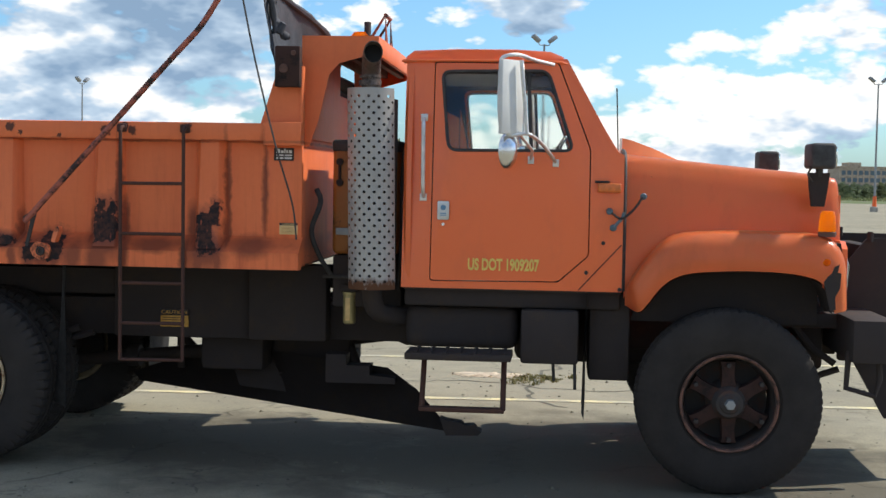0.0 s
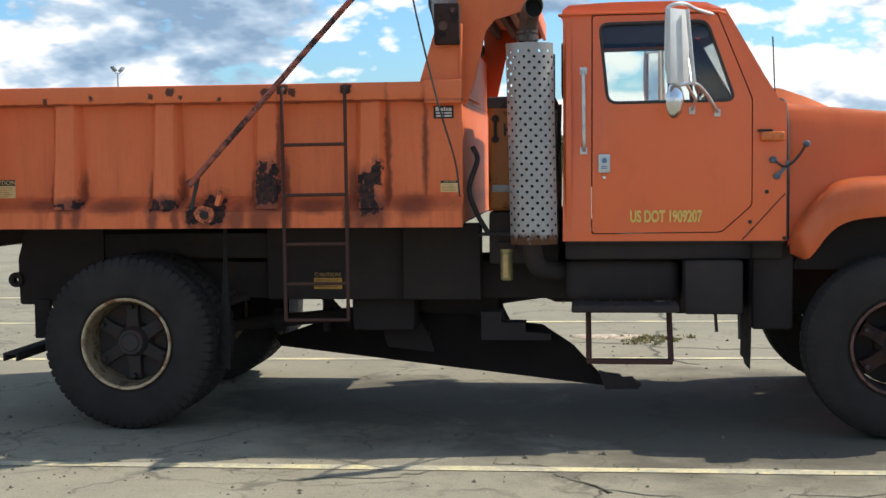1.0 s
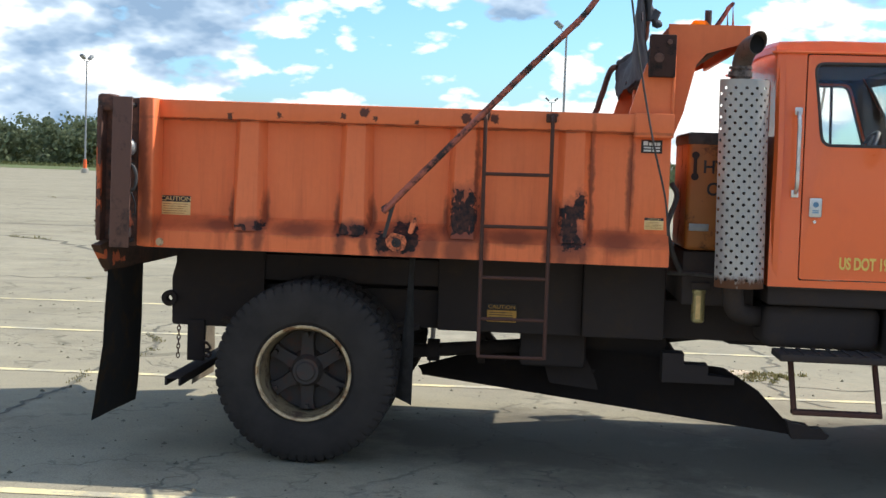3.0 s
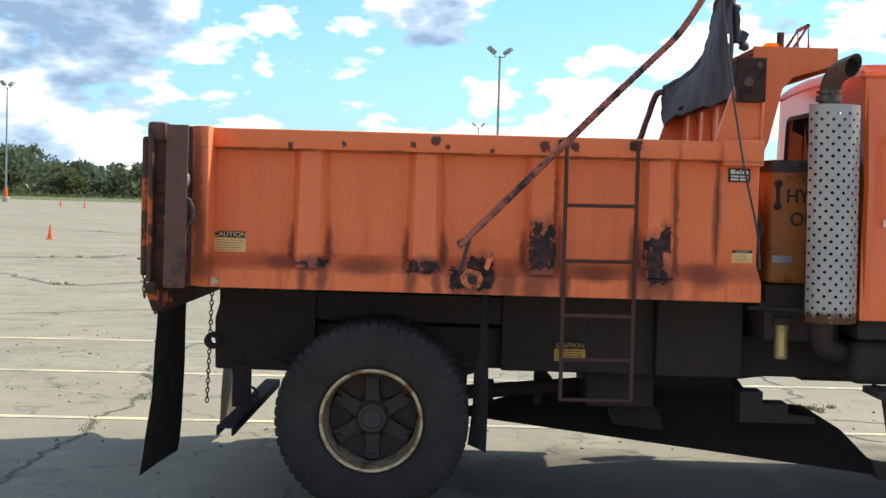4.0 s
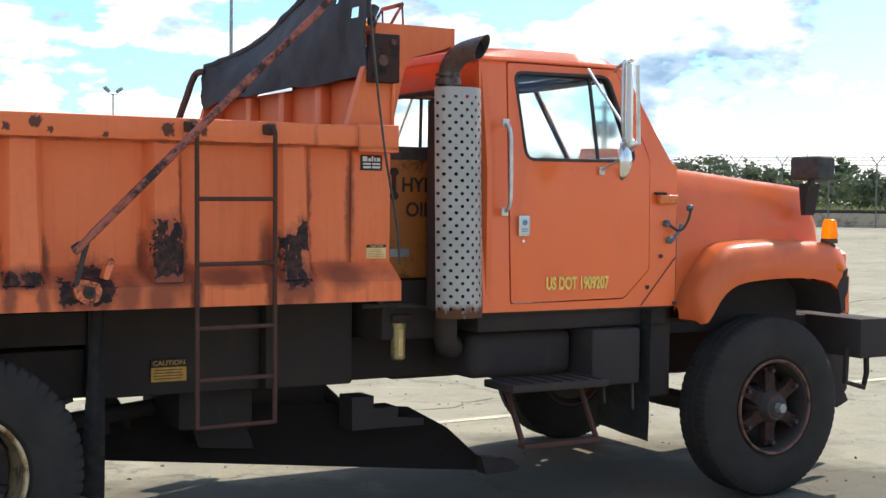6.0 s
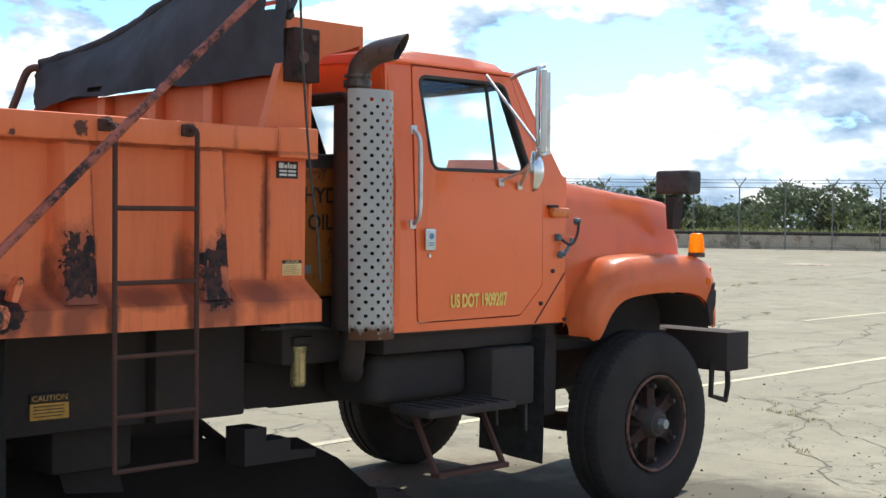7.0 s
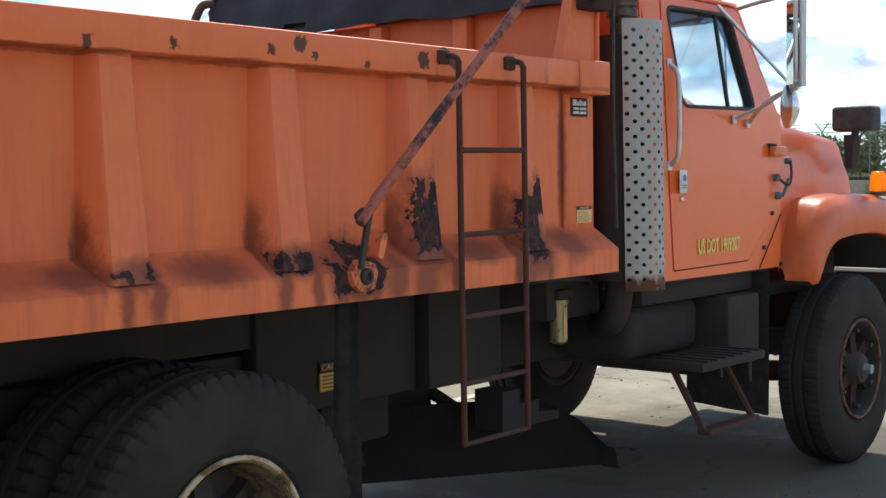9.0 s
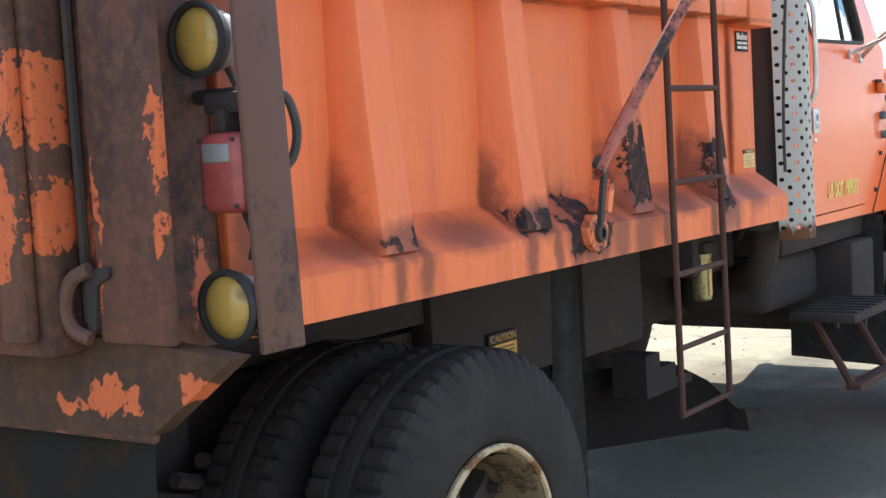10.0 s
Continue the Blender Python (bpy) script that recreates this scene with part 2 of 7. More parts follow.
    m.rough(m.mix(peel, m.mix(m.noise(6, 3), (0.42,) * 3, (0.6,) * 3), (0.9,) * 3))
    m.bump(m.math("SUBTRACT", m.math("MULTIPLY", m.noise(3.0, 3), 0.8), m.math("MULTIPLY", peel, 0.6)), 0.25, 0.006)
    return m.mat


def cab_paint(name="cab_orange_paint", lo=(0.84, 0.146, 0.035), hi=(0.87, 0.172, 0.048)):
    m = Nodes(name, 0.3)
    c = m.mix(m.noise(2.2, 3), lo, hi)
    dirt = m.ramp(m.noise(5, 6, 0.65, (1, 1, 0.4)), (0.52, 0), (0.8, 1))
    c = m.mix(m.math("MULTIPLY", dirt, 0.25), c, (0.40, 0.09, 0.05))
    chips = m.ramp(m.noise(55, 3, 0.6), (0.76, 0), (0.78, 1))
    c = m.mix(m.math("MULTIPLY", chips, 0.8), c, (0.10, 0.05, 0.04))
    m.color(c)
    m.rough(m.mix(m.noise(7, 4), (0.22,) * 3, (0.42,) * 3))
    m.bsdf.inputs["Coat Weight"].default_value = 0.35
    m.bsdf.inputs["Specular IOR Level"].default_value = 0.35
    m.bsdf.inputs["Coat Roughness"].default_value = 0.12
    m.bump(m.noise(1.8, 2), 0.06, 0.01)
    return m.mat


def rust_orange(name="rusted_orange_paint", left=0.9, lo=0.43, hi=0.50):
    """Orange paint mostly gone to brown rust, as on the tail end."""
    m = Nodes(name, 0.75)
    a = m.noise(3.8, 9, 0.66, (1, 1, 0.5))
    k = m.ramp(a, (lo + 0.02, 1), (hi - 0.015, 0))
    rust = m.mix(m.ramp(m.noise(17, 6, 0.7), (0.36, 0), (0.64, 1)), (0.028, 0.017, 0.014), (0.15, 0.055, 0.033))
    c = m.mix(m.math("MULTIPLY", k, left), rust, m.mix(m.noise(9, 4), (0.62, 0.12, 0.045), (0.75, 0.2, 0.09)))
    m.color(c)
    m.bump(m.math("ADD", a, m.math("MULTIPLY", m.noise(40, 4), 0.3)), 0.5, 0.008)
    return m.mat


def asphalt():
    """Old bleached asphalt with grain, patches, stains, cracks and shade painted under the truck."""
    m = Nodes("old_asphalt", 0.95)
    m.bsdf.inputs["Specular IOR Level"].default_value = 0.12
    big = m.noise(0.22, 6, 0.6)
    mid = m.noise(1.7, 6, 0.62)
    fine = m.noise(70, 4, 0.7)
    c = m.mix(m.ramp(big, (0.35, 0), (0.68, 1)), (0.285, 0.256, 0.180), (0.355, 0.322, 0.234))
    c = m.mix(m.math("MULTIPLY", m.ramp(mid, (0.45, 0), (0.75, 1)), 0.5), c, (0.19, 0.175, 0.14))
    c = m.mix(m.math("MULTIPLY", m.ramp(fine, (0.35, 0), (0.7, 1)), 0.6), c, (0.135, 0.122, 0.094))
    warp = m.vec("ADD", m.pos, m.vec("MULTIPLY", m.vec("SUBTRACT", m.noise(1.6, 4, color=True), (0.5, 0.5, 0.5)), (1.1, 1.1, 0)))
    flat = m.vec("MULTIPLY", warp, (1, 1, 0))
    cr1 = m.ramp(m.voronoi(0.42, vec=flat), (0.003, 1), (0.010, 0))
    cr2 = m.math("MULTIPLY", m.ramp(m.voronoi(1.5, vec=flat), (0.006, 1), (0.02, 0)), m.ramp(m.noise(0.6, 3), (0.5, 0), (0.6, 1)))
    crack = m.math("MAXIMUM", m.math("MULTIPLY", cr1, 0.6), m.math("MULTIPLY", cr2, 0.7))
    crack = m.math("MULTIPLY", crack, m.ramp(m.noise(3.5, 4), (0.35, 0.15), (0.6, 1)))
    c = m.mix(crack, c, (0.075, 0.07, 0.055))
    stain = m.ramp(m.noise(0.8, 5, 0.6, (0.35, 1.6, 1)), (0.60, 0), (0.72, 1))
    c = m.mix(m.math("MULTIPLY", stain, 0.4), c, (0.12, 0.11, 0.085))
    blot = m.ramp(m.noise(0.55, 7, 0.68), (0.52, 0), (0.66, 1))
    c = m.mix(m.math("MULTIPLY", blot, 0.38), c, (0.16, 0.14, 0.098))
    grit = m.ramp(m.noise(9, 7, 0.78), (0.56, 0), (0.68, 1))
    c = m.mix(m.math("MULTIPLY", grit, 0.45), c, (0.11, 0.098, 0.07))
    pale = m.ramp(m.noise(0.9, 6, 0.7, vec=m.vec("ADD", m.pos, (31, 7, 0))), (0.56, 0), (0.70, 1))
    c = m.mix(m.math("MULTIPLY", pale, 0.4), c, (0.40, 0.365, 0.275))
    # shade under and beside the truck, deepened in the asphalt's own colour
    truck_shade = m.ramp(m.math("ADD", m.blobs([((4.6, 0.6, 0), (2.7, 2.1, 9)), ((2.4, 0.9, 0), (1.6, 1.3, 9)), ((6.0, -0.4, 0), (1.2, 0.9, 9))], 0.0), m.math("MULTIPLY", m.math("SUBTRACT", m.noise(1.3, 6, 0.65), 0.5), 1.6)), (0.0, 0), (0.45, 1))
    c = m.mix(m.math("MULTIPLY", truck_shade, 0.8), c, (0.085, 0.075, 0.058))
    m.color(c)
    m.bump(m.math("SUBTRACT", m.math("ADD", m.math("MULTIPLY", fine, 0.25), m.math("MULTIPLY", mid, 0.5)), crack), 0.45, 0.012)
    return m.mat


def line_paint():
    m = Nodes("worn_yellow_line", 0.8)
    wear = m.ramp(m.math("ADD", m.math("MULTIPLY", m.noise(2.0, 5), 0.6), m.math("MULTIPLY", m.noise(28, 4, 0.7), 0.4)), (0.43, 0), (0.55, 1))
    m.color(m.mix(m.math("MULTIPLY", wear, 0.92), m.mix(m.noise(6, 4), (0.60, 0.49, 0.22), (0.68, 0.60, 0.36)), (0.33, 0.305, 0.235)))
    m.bump(m.noise(60, 4), 0.3, 0.004)
    return m.mat


def tarp_cloth():
    m = Nodes("black_tarp", 0.8)
    w = m.noise(160, 2)
    m.color(m.mix(m.ramp(m.noise(4, 6, 0.6), (0.35, 0), (0.7, 1)), (0.030, 0.031, 0.038), (0.056, 0.058, 0.068)))
    m.bump(m.math("ADD", m.math("MULTIPLY", w, 0.2), m.noise(9, 5)), 0.5, 0.012)
    return m.mat


def tyre_rubber():
    m = Nodes("tyre_rubber", 0.88)
    m.bsdf.inputs["Specular IOR Level"].default_value = 0.15
    n = m.noise(6, 6, 0.6)
    c = m.mix(m.ramp(n, (0.35, 0), (0.7, 1)), (0.028, 0.0245, 0.023), (0.040, 0.035, 0.032))
    m.color(m.mix(m.math("MULTIPLY", m.ramp(m.noise(40, 4, 0.7), (0.5, 0), (0.8, 1)), 0.3), c, (0.042, 0.038, 0.034)))
    m.bump(m.noise(50, 4), 0.3, 0.003)
    return m.mat


def leaf_mat(name, a, b):
    m = Nodes(name, 0.95)
    m.bsdf.inputs["Specular IOR Level"].default_value = 0.05
    g = m.t.nodes.new("ShaderNodeNewGeometry")
    col = m.mix(g.outputs["Random Per Island"], a, b)
    m.color(col)
    tr = m.t.nodes.new("ShaderNodeBsdfTranslucent")
    m.put(col, tr.inputs[0])
    both = m.t.nodes.new("ShaderNodeMixShader")
    both.inputs[0].default_value = 0.70
    m.t.links.new(m.bsdf.outputs[0], both.inputs[1])
    m.t.links.new(tr.outputs[0], both.inputs[2])
    m.t.links.new(both.outputs[0], m.t.nodes["Material Output"].inputs[0])
    return m.mat


def glass(name, tint=(0.9, 0.95, 0.93)):
    m = Nodes(name, 0.03)
    m.color(tint)
    m.bsdf.inputs["Transmission Weight"].default_value = 1.0
    m.bsdf.inputs["IOR"].default_value = 1.4
    return m.mat


def chrome(name, col=(0.75, 0.76, 0.77), rough=0.15):
    m = Nodes(name, rough, 1.0)
    m.color(m.mix(m.ramp(m.noise(14, 6, 0.7), (0.45, 0), (0.7, 1)), col, tuple(v * 0.72 for v in col)))
    m.rough(m.mix(m.noise(9, 4), (rough,) * 3, (min(1, rough * 2.2),) * 3))
    return m.mat


def shield_metal():
    """Bright perforated guard with rust at its foot."""
    m = Nodes("guard_metal", 0.5, 0.3)
    sep = m.t.nodes.new("ShaderNodeSeparateXYZ")
    m.put(m.pos, sep.inputs[0])
    foot = m.math("SUBTRACT", 1.0, m.math("MULTIPLY", m.math("SUBTRACT", sep.outputs[2], 1.13), 9.0, True), True)
    k = m.ramp(m.math("MULTIPLY", m.math("ADD", foot, 0.1), m.noise(22, 6, 0.7, (1, 1, 0.5))), (0.27, 0), (0.42, 1))
    k2 = m.math("MULTIPLY", m.ramp(m.noise(8, 6, 0.7), (0.6, 0), (0.75, 1)), 0.35)
    c = m.mix(m.noise(5, 5), (0.30, 0.287, 0.265), (0.42, 0.402, 0.375))
    c = m.mix(k2, c, (0.40, 0.37, 0.33))
    m.color(m.mix(k, c, (0.13, 0.055, 0.025)))
    m.rough(m.mix(k, (0.45,) * 3, (0.9,) * 3))
    return m.mat


M_BOX, M_CAB, M_RUSTO = box_paint(), cab_paint(), rust_orange(lo=0.40, hi=0.47)
# hood and fenders: the cab paint in a paler orange
M_HOOD = cab_paint("paler_hood_paint", (0.91, 0.235, 0.072), (0.94, 0.285, 0.102))
M_RUSTL = rust_orange("flaking_orange_paint", 0.95, 0.47, 0.54)


def patch_rust(name, base, dark, places, wobble=0.10):
    """Brown rusted steel with flakes of orange paint left at the given places."""
    m = Nodes(name, 0.8)
    m.bsdf.inputs["Specular IOR Level"].default_value = 0.25
    cloud = m.noise(6, 8, 0.66, (1, 1, 0.6))
    grain = m.noise(34, 5, 0.7)
    c = m.mix(m.ramp(cloud, (0.35, 0), (0.68, 1)), base, dark)
    c = m.mix(m.math("MULTIPLY", m.ramp(grain, (0.45, 0), (0.75, 1)), 0.5), c, tuple(v * 1.7 for v in base))
    w = m.vec("MULTIPLY", m.vec("SUBTRACT", m.noise(15, 5, 0.65, color=True), (0.5, 0.5, 0.5)), (0, wobble, wobble))
    p, best = m.vec("ADD", m.pos, w), -5.0
    for centre, radii in places:
        best = m.math("MAXIMUM", best, m.math("SUBTRACT", 1.0, m.vec("LENGTH", m.vec("DIVIDE", m.vec("SUBTRACT", p, centre), radii))))
    k = m.ramp(m.math("ADD", best, 0.5), (0.50, 0), (0.53, 1))
    k = m.math("MULTIPLY", k, m.ramp(m.noise(60, 4, 0.6), (0.34, 0.1), (0.42, 1)))
    m.color(m.mix(k, c, m.mix(m.noise(9, 4), (0.50, 0.105, 0.036), (0.62, 0.155, 0.062))))
    m.bump(m.math("ADD", m.math("MULTIPLY", cloud, 0.6), m.math("ADD", m.math("MULTIPLY", grain, 0.3), m.math("MULTIPLY", k, 0.4))), 0.5, 0.006)
    return m.mat


M_APRON = patch_rust("rusted_bolster", (0.085, 0.042, 0.024), (0.040, 0.026, 0.020), [((-0.17, -0.035, 1.16), (0.2, 0.048, 0.036)), ((-0.17, -0.105, 1.158), (0.2, 0.026, 0.036)), ((-0.17, -0.262, 1.185), (0.2, 0.042, 0.030)), ((-0.17, 0.06, 1.14), (0.2, 0.05, 0.014)), ((0.0, -0.24, 1.19), (0.12, 0.1, 0.012)), ((-0.17, 1.9, 1.17), (0.2, 0.1, 0.04)), ((-0.17, 1.2, 1.2), (0.2, 0.15, 0.03))])
M_GATE = patch_rust("rusted_gate", (0.13, 0.060, 0.040), (0.040, 0.027, 0.023), [((-0.25, 0.015, 1.71), (0.2, 0.030, 0.085)), ((-0.28, 0.075, 1.75), (0.2, 0.032, 0.13)), ((-0.28, 0.080, 1.49), (0.2, 0.036, 0.11)), ((-0.25, 0.015, 1.50), (0.2, 0.018, 0.07)), ((-0.25, 0.9, 1.6), (0.2, 0.3, 0.2)), ((-0.25, 1.7, 1.75), (0.2, 0.2, 0.15))])
M_COLUMN = patch_rust("rusted_column", (0.130, 0.058, 0.040), (0.036, 0.025, 0.022), [((-0.17, -0.225, 1.62), (0.2, 0.016, 0.10)), ((-0.17, -0.065, 1.52), (0.2, 0.010, 0.09)), ((-0.17, -0.22, 1.46), (0.2, 0.012, 0.04)), ((-0.17, -0.07, 1.37), (0.2, 0.008, 0.05))])
M_RUSTD = rust_orange("dark_rusted_paint", 0.8, 0.36, 0.41)
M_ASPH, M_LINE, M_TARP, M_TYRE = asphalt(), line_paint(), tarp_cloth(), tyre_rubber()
M_FRAME = grimy("black_frame_paint", (0.044, 0.036, 0.034), (0.070, 0.052, 0.042), 0.45, 0.9, spec=0.2)
M_BLACK = plain("black_rubber", (0.046, 0.043, 0.042), 0.75, 0, 0.3, 20, 0.2)
M_POST = grimy("brown_rust_steel", (0.112, 0.053, 0.038), (0.066, 0.036, 0.028), 0.4, 0.8)
M_ARM = grimy("worn_arm_paint", (0.36, 0.095, 0.06), (0.042, 0.026, 0.023), 0.66, 0.6, 0, 9)
M_PLATE = grimy("chipped_orange_plate", (0.76, 0.19, 0.07), (0.03, 0.02, 0.02), 0.5, 0.6, 0, 9)
M_LADDER = grimy("dark_ladder_paint", (0.075, 0.038, 0.030), (0.125, 0.058, 0.038), 0.4, 0.85, 0, 16, spec=0.2)
M_RIM_R = grimy("tan_rim_paint", (0.55, 0.42, 0.25), (0.28, 0.13, 0.05), 0.6, 0.6, 0, 12)
M_RIM_B = grimy("brown_rim_barrel", (0.21, 0.155, 0.085), (0.09, 0.05, 0.028), 0.5, 0.7, 0, 12)
M_RIM_F = grimy("rusty_rim", (0.17, 0.08, 0.055), (0.055, 0.032, 0.026), 0.5, 0.75, 0, 12)
M_HUB = grimy("dark_cast_hub", (0.036, 0.030, 0.028), (0.085, 0.042, 0.03), 0.45, 0.75, 0, 14)
M_SPOKE = grimy("rusty_cast_spokes", (0.050, 0.026, 0.021), (0.022, 0.017, 0.016), 0.5, 0.85, 0, 16, spec=0.2)
M_CHROME, M_STEEL = chrome("chrome"), chrome("satin_steel", (0.72, 0.72, 0.70), 0.34)
M_WHITE = plain("white_enamel", (0.62, 0.62, 0.59), 0.5, 0, 0.06, 6)
M_GUARD = shield_metal()
M_PIPE = grimy("brown_exhaust_pipe", (0.135, 0.105, 0.09), (0.06, 0.045, 0.04), 0.45, 0.5, 0.3, 12)
M_PIPE_DARK = plain("pipe_dark", (0.006, 0.006, 0.007), 0.95)
M_TANK = grimy("yellow_brown_tank_paint", (0.33, 0.115, 0.018), (0.12, 0.05, 0.02), 0.4, 0.55, 0, 6)
M_YELLOW = plain("label_yellow", (0.55, 0.29, 0.045), 0.55, 0, 0.15, 30)
M_CREAM = plain("faded_label_yellow", (0.70, 0.48, 0.20), 0.55, 0, 0.1, 40)
M_INK = plain("label_black", (0.025, 0.02, 0.018), 0.6)
M_TEXT = plain("gold_lettering", (0.78, 0.55, 0.12), 0.5, 0, 0.1, 30)
M_BLUE = plain("sticker_blue", (0.12, 0.25, 0.38), 0.5)
M_SLATE = grimy("blue_grey_metal", (0.10, 0.15, 0.18), (0.04, 0.05, 0.06), 0.4, 0.6, 0, 20)
M_LAMP = plain("lamp_rubber", (0.022, 0.021, 0.021), 0.6, 0, 0.3, 16)
M_INT = plain("dark_interior", (0.03, 0.028, 0.028), 0.8, 0, 0.2, 10)
M_GLASS = glass("window_glass")
M_GREY = plain("grey_galvanised", (0.28, 0.29, 0.29), 0.5, 0.4, 0.15, 12)
M_CONC = grimy("weathered_concrete", (0.36, 0.34, 0.29), (0.22, 0.20, 0.17), 0.4, 0.9, 0, 2.0)
M_WALL = grimy("brown_weathered_wall", (0.44, 0.37, 0.28), (0.27, 0.22, 0.16), 0.5, 0.95, 0, 1.6, 0.3, 0.1)
M_FENCE = plain("dull_fence_steel", (0.17, 0.17, 0.155), 0.7, 0.2, 0.2, 6)
M_ORG = plain("safety_orange", (0.80, 0.12, 0.02), 0.5)
M_BARK = plain("bark", (0.10, 0.075, 0.055), 0.9, 0, 0.3, 12, 0.4)
M_LEAF = leaf_mat("tree_leaves", (0.13, 0.158, 0.078), (0.20, 0.222, 0.122))
M_LEAF_P = leaf_mat("pale_leaves", (0.15, 0.185, 0.105), (0.23, 0.26, 0.16))
M_LEAF_Y = leaf_mat("yellowing_leaves", (0.15, 0.175, 0.070), (0.24, 0.25, 0.115))
M_GRASS = leaf_mat("grass_blades", (0.09, 0.11, 0.045), (0.19, 0.195, 0.095))
M_DRY = leaf_mat("dry_weeds", (0.10, 0.10, 0.04), (0.26, 0.22, 0.11))


def amber_lens():
    m = Nodes("amber_lens", 0.12)
    m.color(m.mix(m.noise(25, 2), (0.95, 0.28, 0.01), (1.0, 0.45, 0.03)))
    m.bsdf.inputs["Transmission Weight"].default_value = 0.75
    m.bsdf.inputs["IOR"].default_value = 1.3
    tr = m.t.nodes.new("ShaderNodeBsdfTranslucent")
    m.put((1.0, 0.42, 0.03), tr.inputs[0])
    both = m.t.nodes.new("ShaderNodeMixShader")
    both.inputs[0].default_value = 0.55
    m.t.links.new(m.bsdf.outputs[0], both.inputs[1])
    m.t.links.new(tr.outputs[0], both.inputs[2])
    m.t.links.new(both.outputs[0], m.t.nodes["Material Output"].inputs[0])
    return m.mat


M_AMBER = amber_lens()
M_MARK = plain("dull_marker_lens", (0.62, 0.15, 0.03), 0.3, 0, 0.2, 30)
M_MIRROR = chrome("mirror_glass", (0.85, 0.87, 0.87), 0.02)
M_RED = plain("red_lens", (0.30, 0.060, 0.055), 0.4, 0, 0.25, 14)
M_FOG = grimy("yellow_lens", (0.40, 0.25, 0.06), (0.14, 0.085, 0.03), 0.45, 0.10, 0, 4, 0.1)

# ---- mesh tools ----
YC = 1.10                      # the truck's middle line


def box(bm, x0, x1, y0, y1, z0, z1, bev=0.0, seg=2):
    m = Matrix.Translation(((x0 + x1) / 2, (y0 + y1) / 2, (z0 + z1) / 2)) @ Matrix.Diagonal((x1 - x0, y1 - y0, z1 - z0, 1))
    vs = bmesh.ops.create_cube(bm, size=1, matrix=m)["verts"]
    if bev:
        es = list({e for v in vs for e in v.link_edges})
        bmesh.ops.bevel(bm, geom=es, offset=bev, segments=seg, affect="EDGES", profile=0.5)
    return bm


def prism(bm, pts, a, b, axis="y"):
    """A polygon of (x, z), (x, y) or (y, z) drawn out along the axis from a to b."""
    def at(p, d):
        return {"y": (p[0], d, p[1]), "z": (p[0], p[1], d), "x": (d, p[0], p[1])}[axis]
    lo, hi = [bm.verts.new(at(p, a)) for p in pts], [bm.verts.new(at(p, b)) for p in pts]
    bm.faces.new(lo), bm.faces.new(hi[::-1])
    for i in range(len(pts)):
        j = (i + 1) % len(pts)
        bm.faces.new((lo[j], lo[i], hi[i], hi[j]))
    return bm


def grid(bm, rows, loop=False):
    vs = [[bm.verts.new(p) for p in r] for r in rows]
    for a, b in zip(vs, vs[1:]):
        n = len(a)
        for i in range(n if loop else n - 1):
            j = (i + 1) % n
            bm.faces.new((a[i], a[j], b[j], b[i]))
    return vs


def tube(bm, pts, r, n=10, caps=True):
    """A round bar along the points; r is one radius or one a point."""
    pts = [Vector(p) for p in pts]
    rs = r if isinstance(r, (list, tuple)) else [r] * len(pts)
    rows, side = [], None
    for i, p in enumerate(pts):
        d = (pts[min(i + 1, len(pts) - 1)] - pts[max(i - 1, 0)]).normalized()
        side = (side - d * side.dot(d)) if side else d.orthogonal()
        side = side.normalized() if side.length > 1e-5 else d.orthogonal().normalized()
        other = d.cross(side)
        rows.append([p + rs[i] * (math.cos(k * math.tau / n) * side + math.sin(k * math.tau / n) * other) for k in range(n)])
    vs = grid(bm, rows, True)
    if caps:
        bm.faces.new(vs[0][::-1]), bm.faces.new(vs[-1])
    return bm


def bend(pts, steps=5):
    """A smooth curve through the points."""
    p = [Vector(q) for q in pts]
    p = [p[0] * 2 - p[1]] + p + [p[-1] * 2 - p[-2]]
    res = []
    for i in range(1, len(p) - 2):
        for s in range(steps):
            t = s / steps
            res.append(0.5 * (2 * p[i] + (p[i + 1] - p[i - 1]) * t + (2 * p[i - 1] - 5 * p[i] + 4 * p[i + 1] - p[i + 2]) * t * t + (3 * p[i] - p[i - 1] - 3 * p[i + 1] + p[i + 2]) * t ** 3))
    return res + [p[-2]]


def lathe(bm, prof, c, n=40, axis="y"):
    """Turns a profile of (radius, distance along the axis) about the axis through c."""
    rows = []
    for k in range(n):
        a = k * math.tau / n
        row = []
        for r, d in prof:
            u, v = r * math.cos(a), r * math.sin(a)
            off = {"y": (u, d, v), "z": (u, v, d), "x": (d, u, v)}[axis]
            row.append((c[0] + off[0], c[1] + off[1], c[2] + off[2]))
        rows.append(row)
    rows.append(rows[0])
    vs = grid(bm, rows)
    bmesh.ops.remove_doubles(bm, verts=bm.verts, dist=1e-5)
    return vs


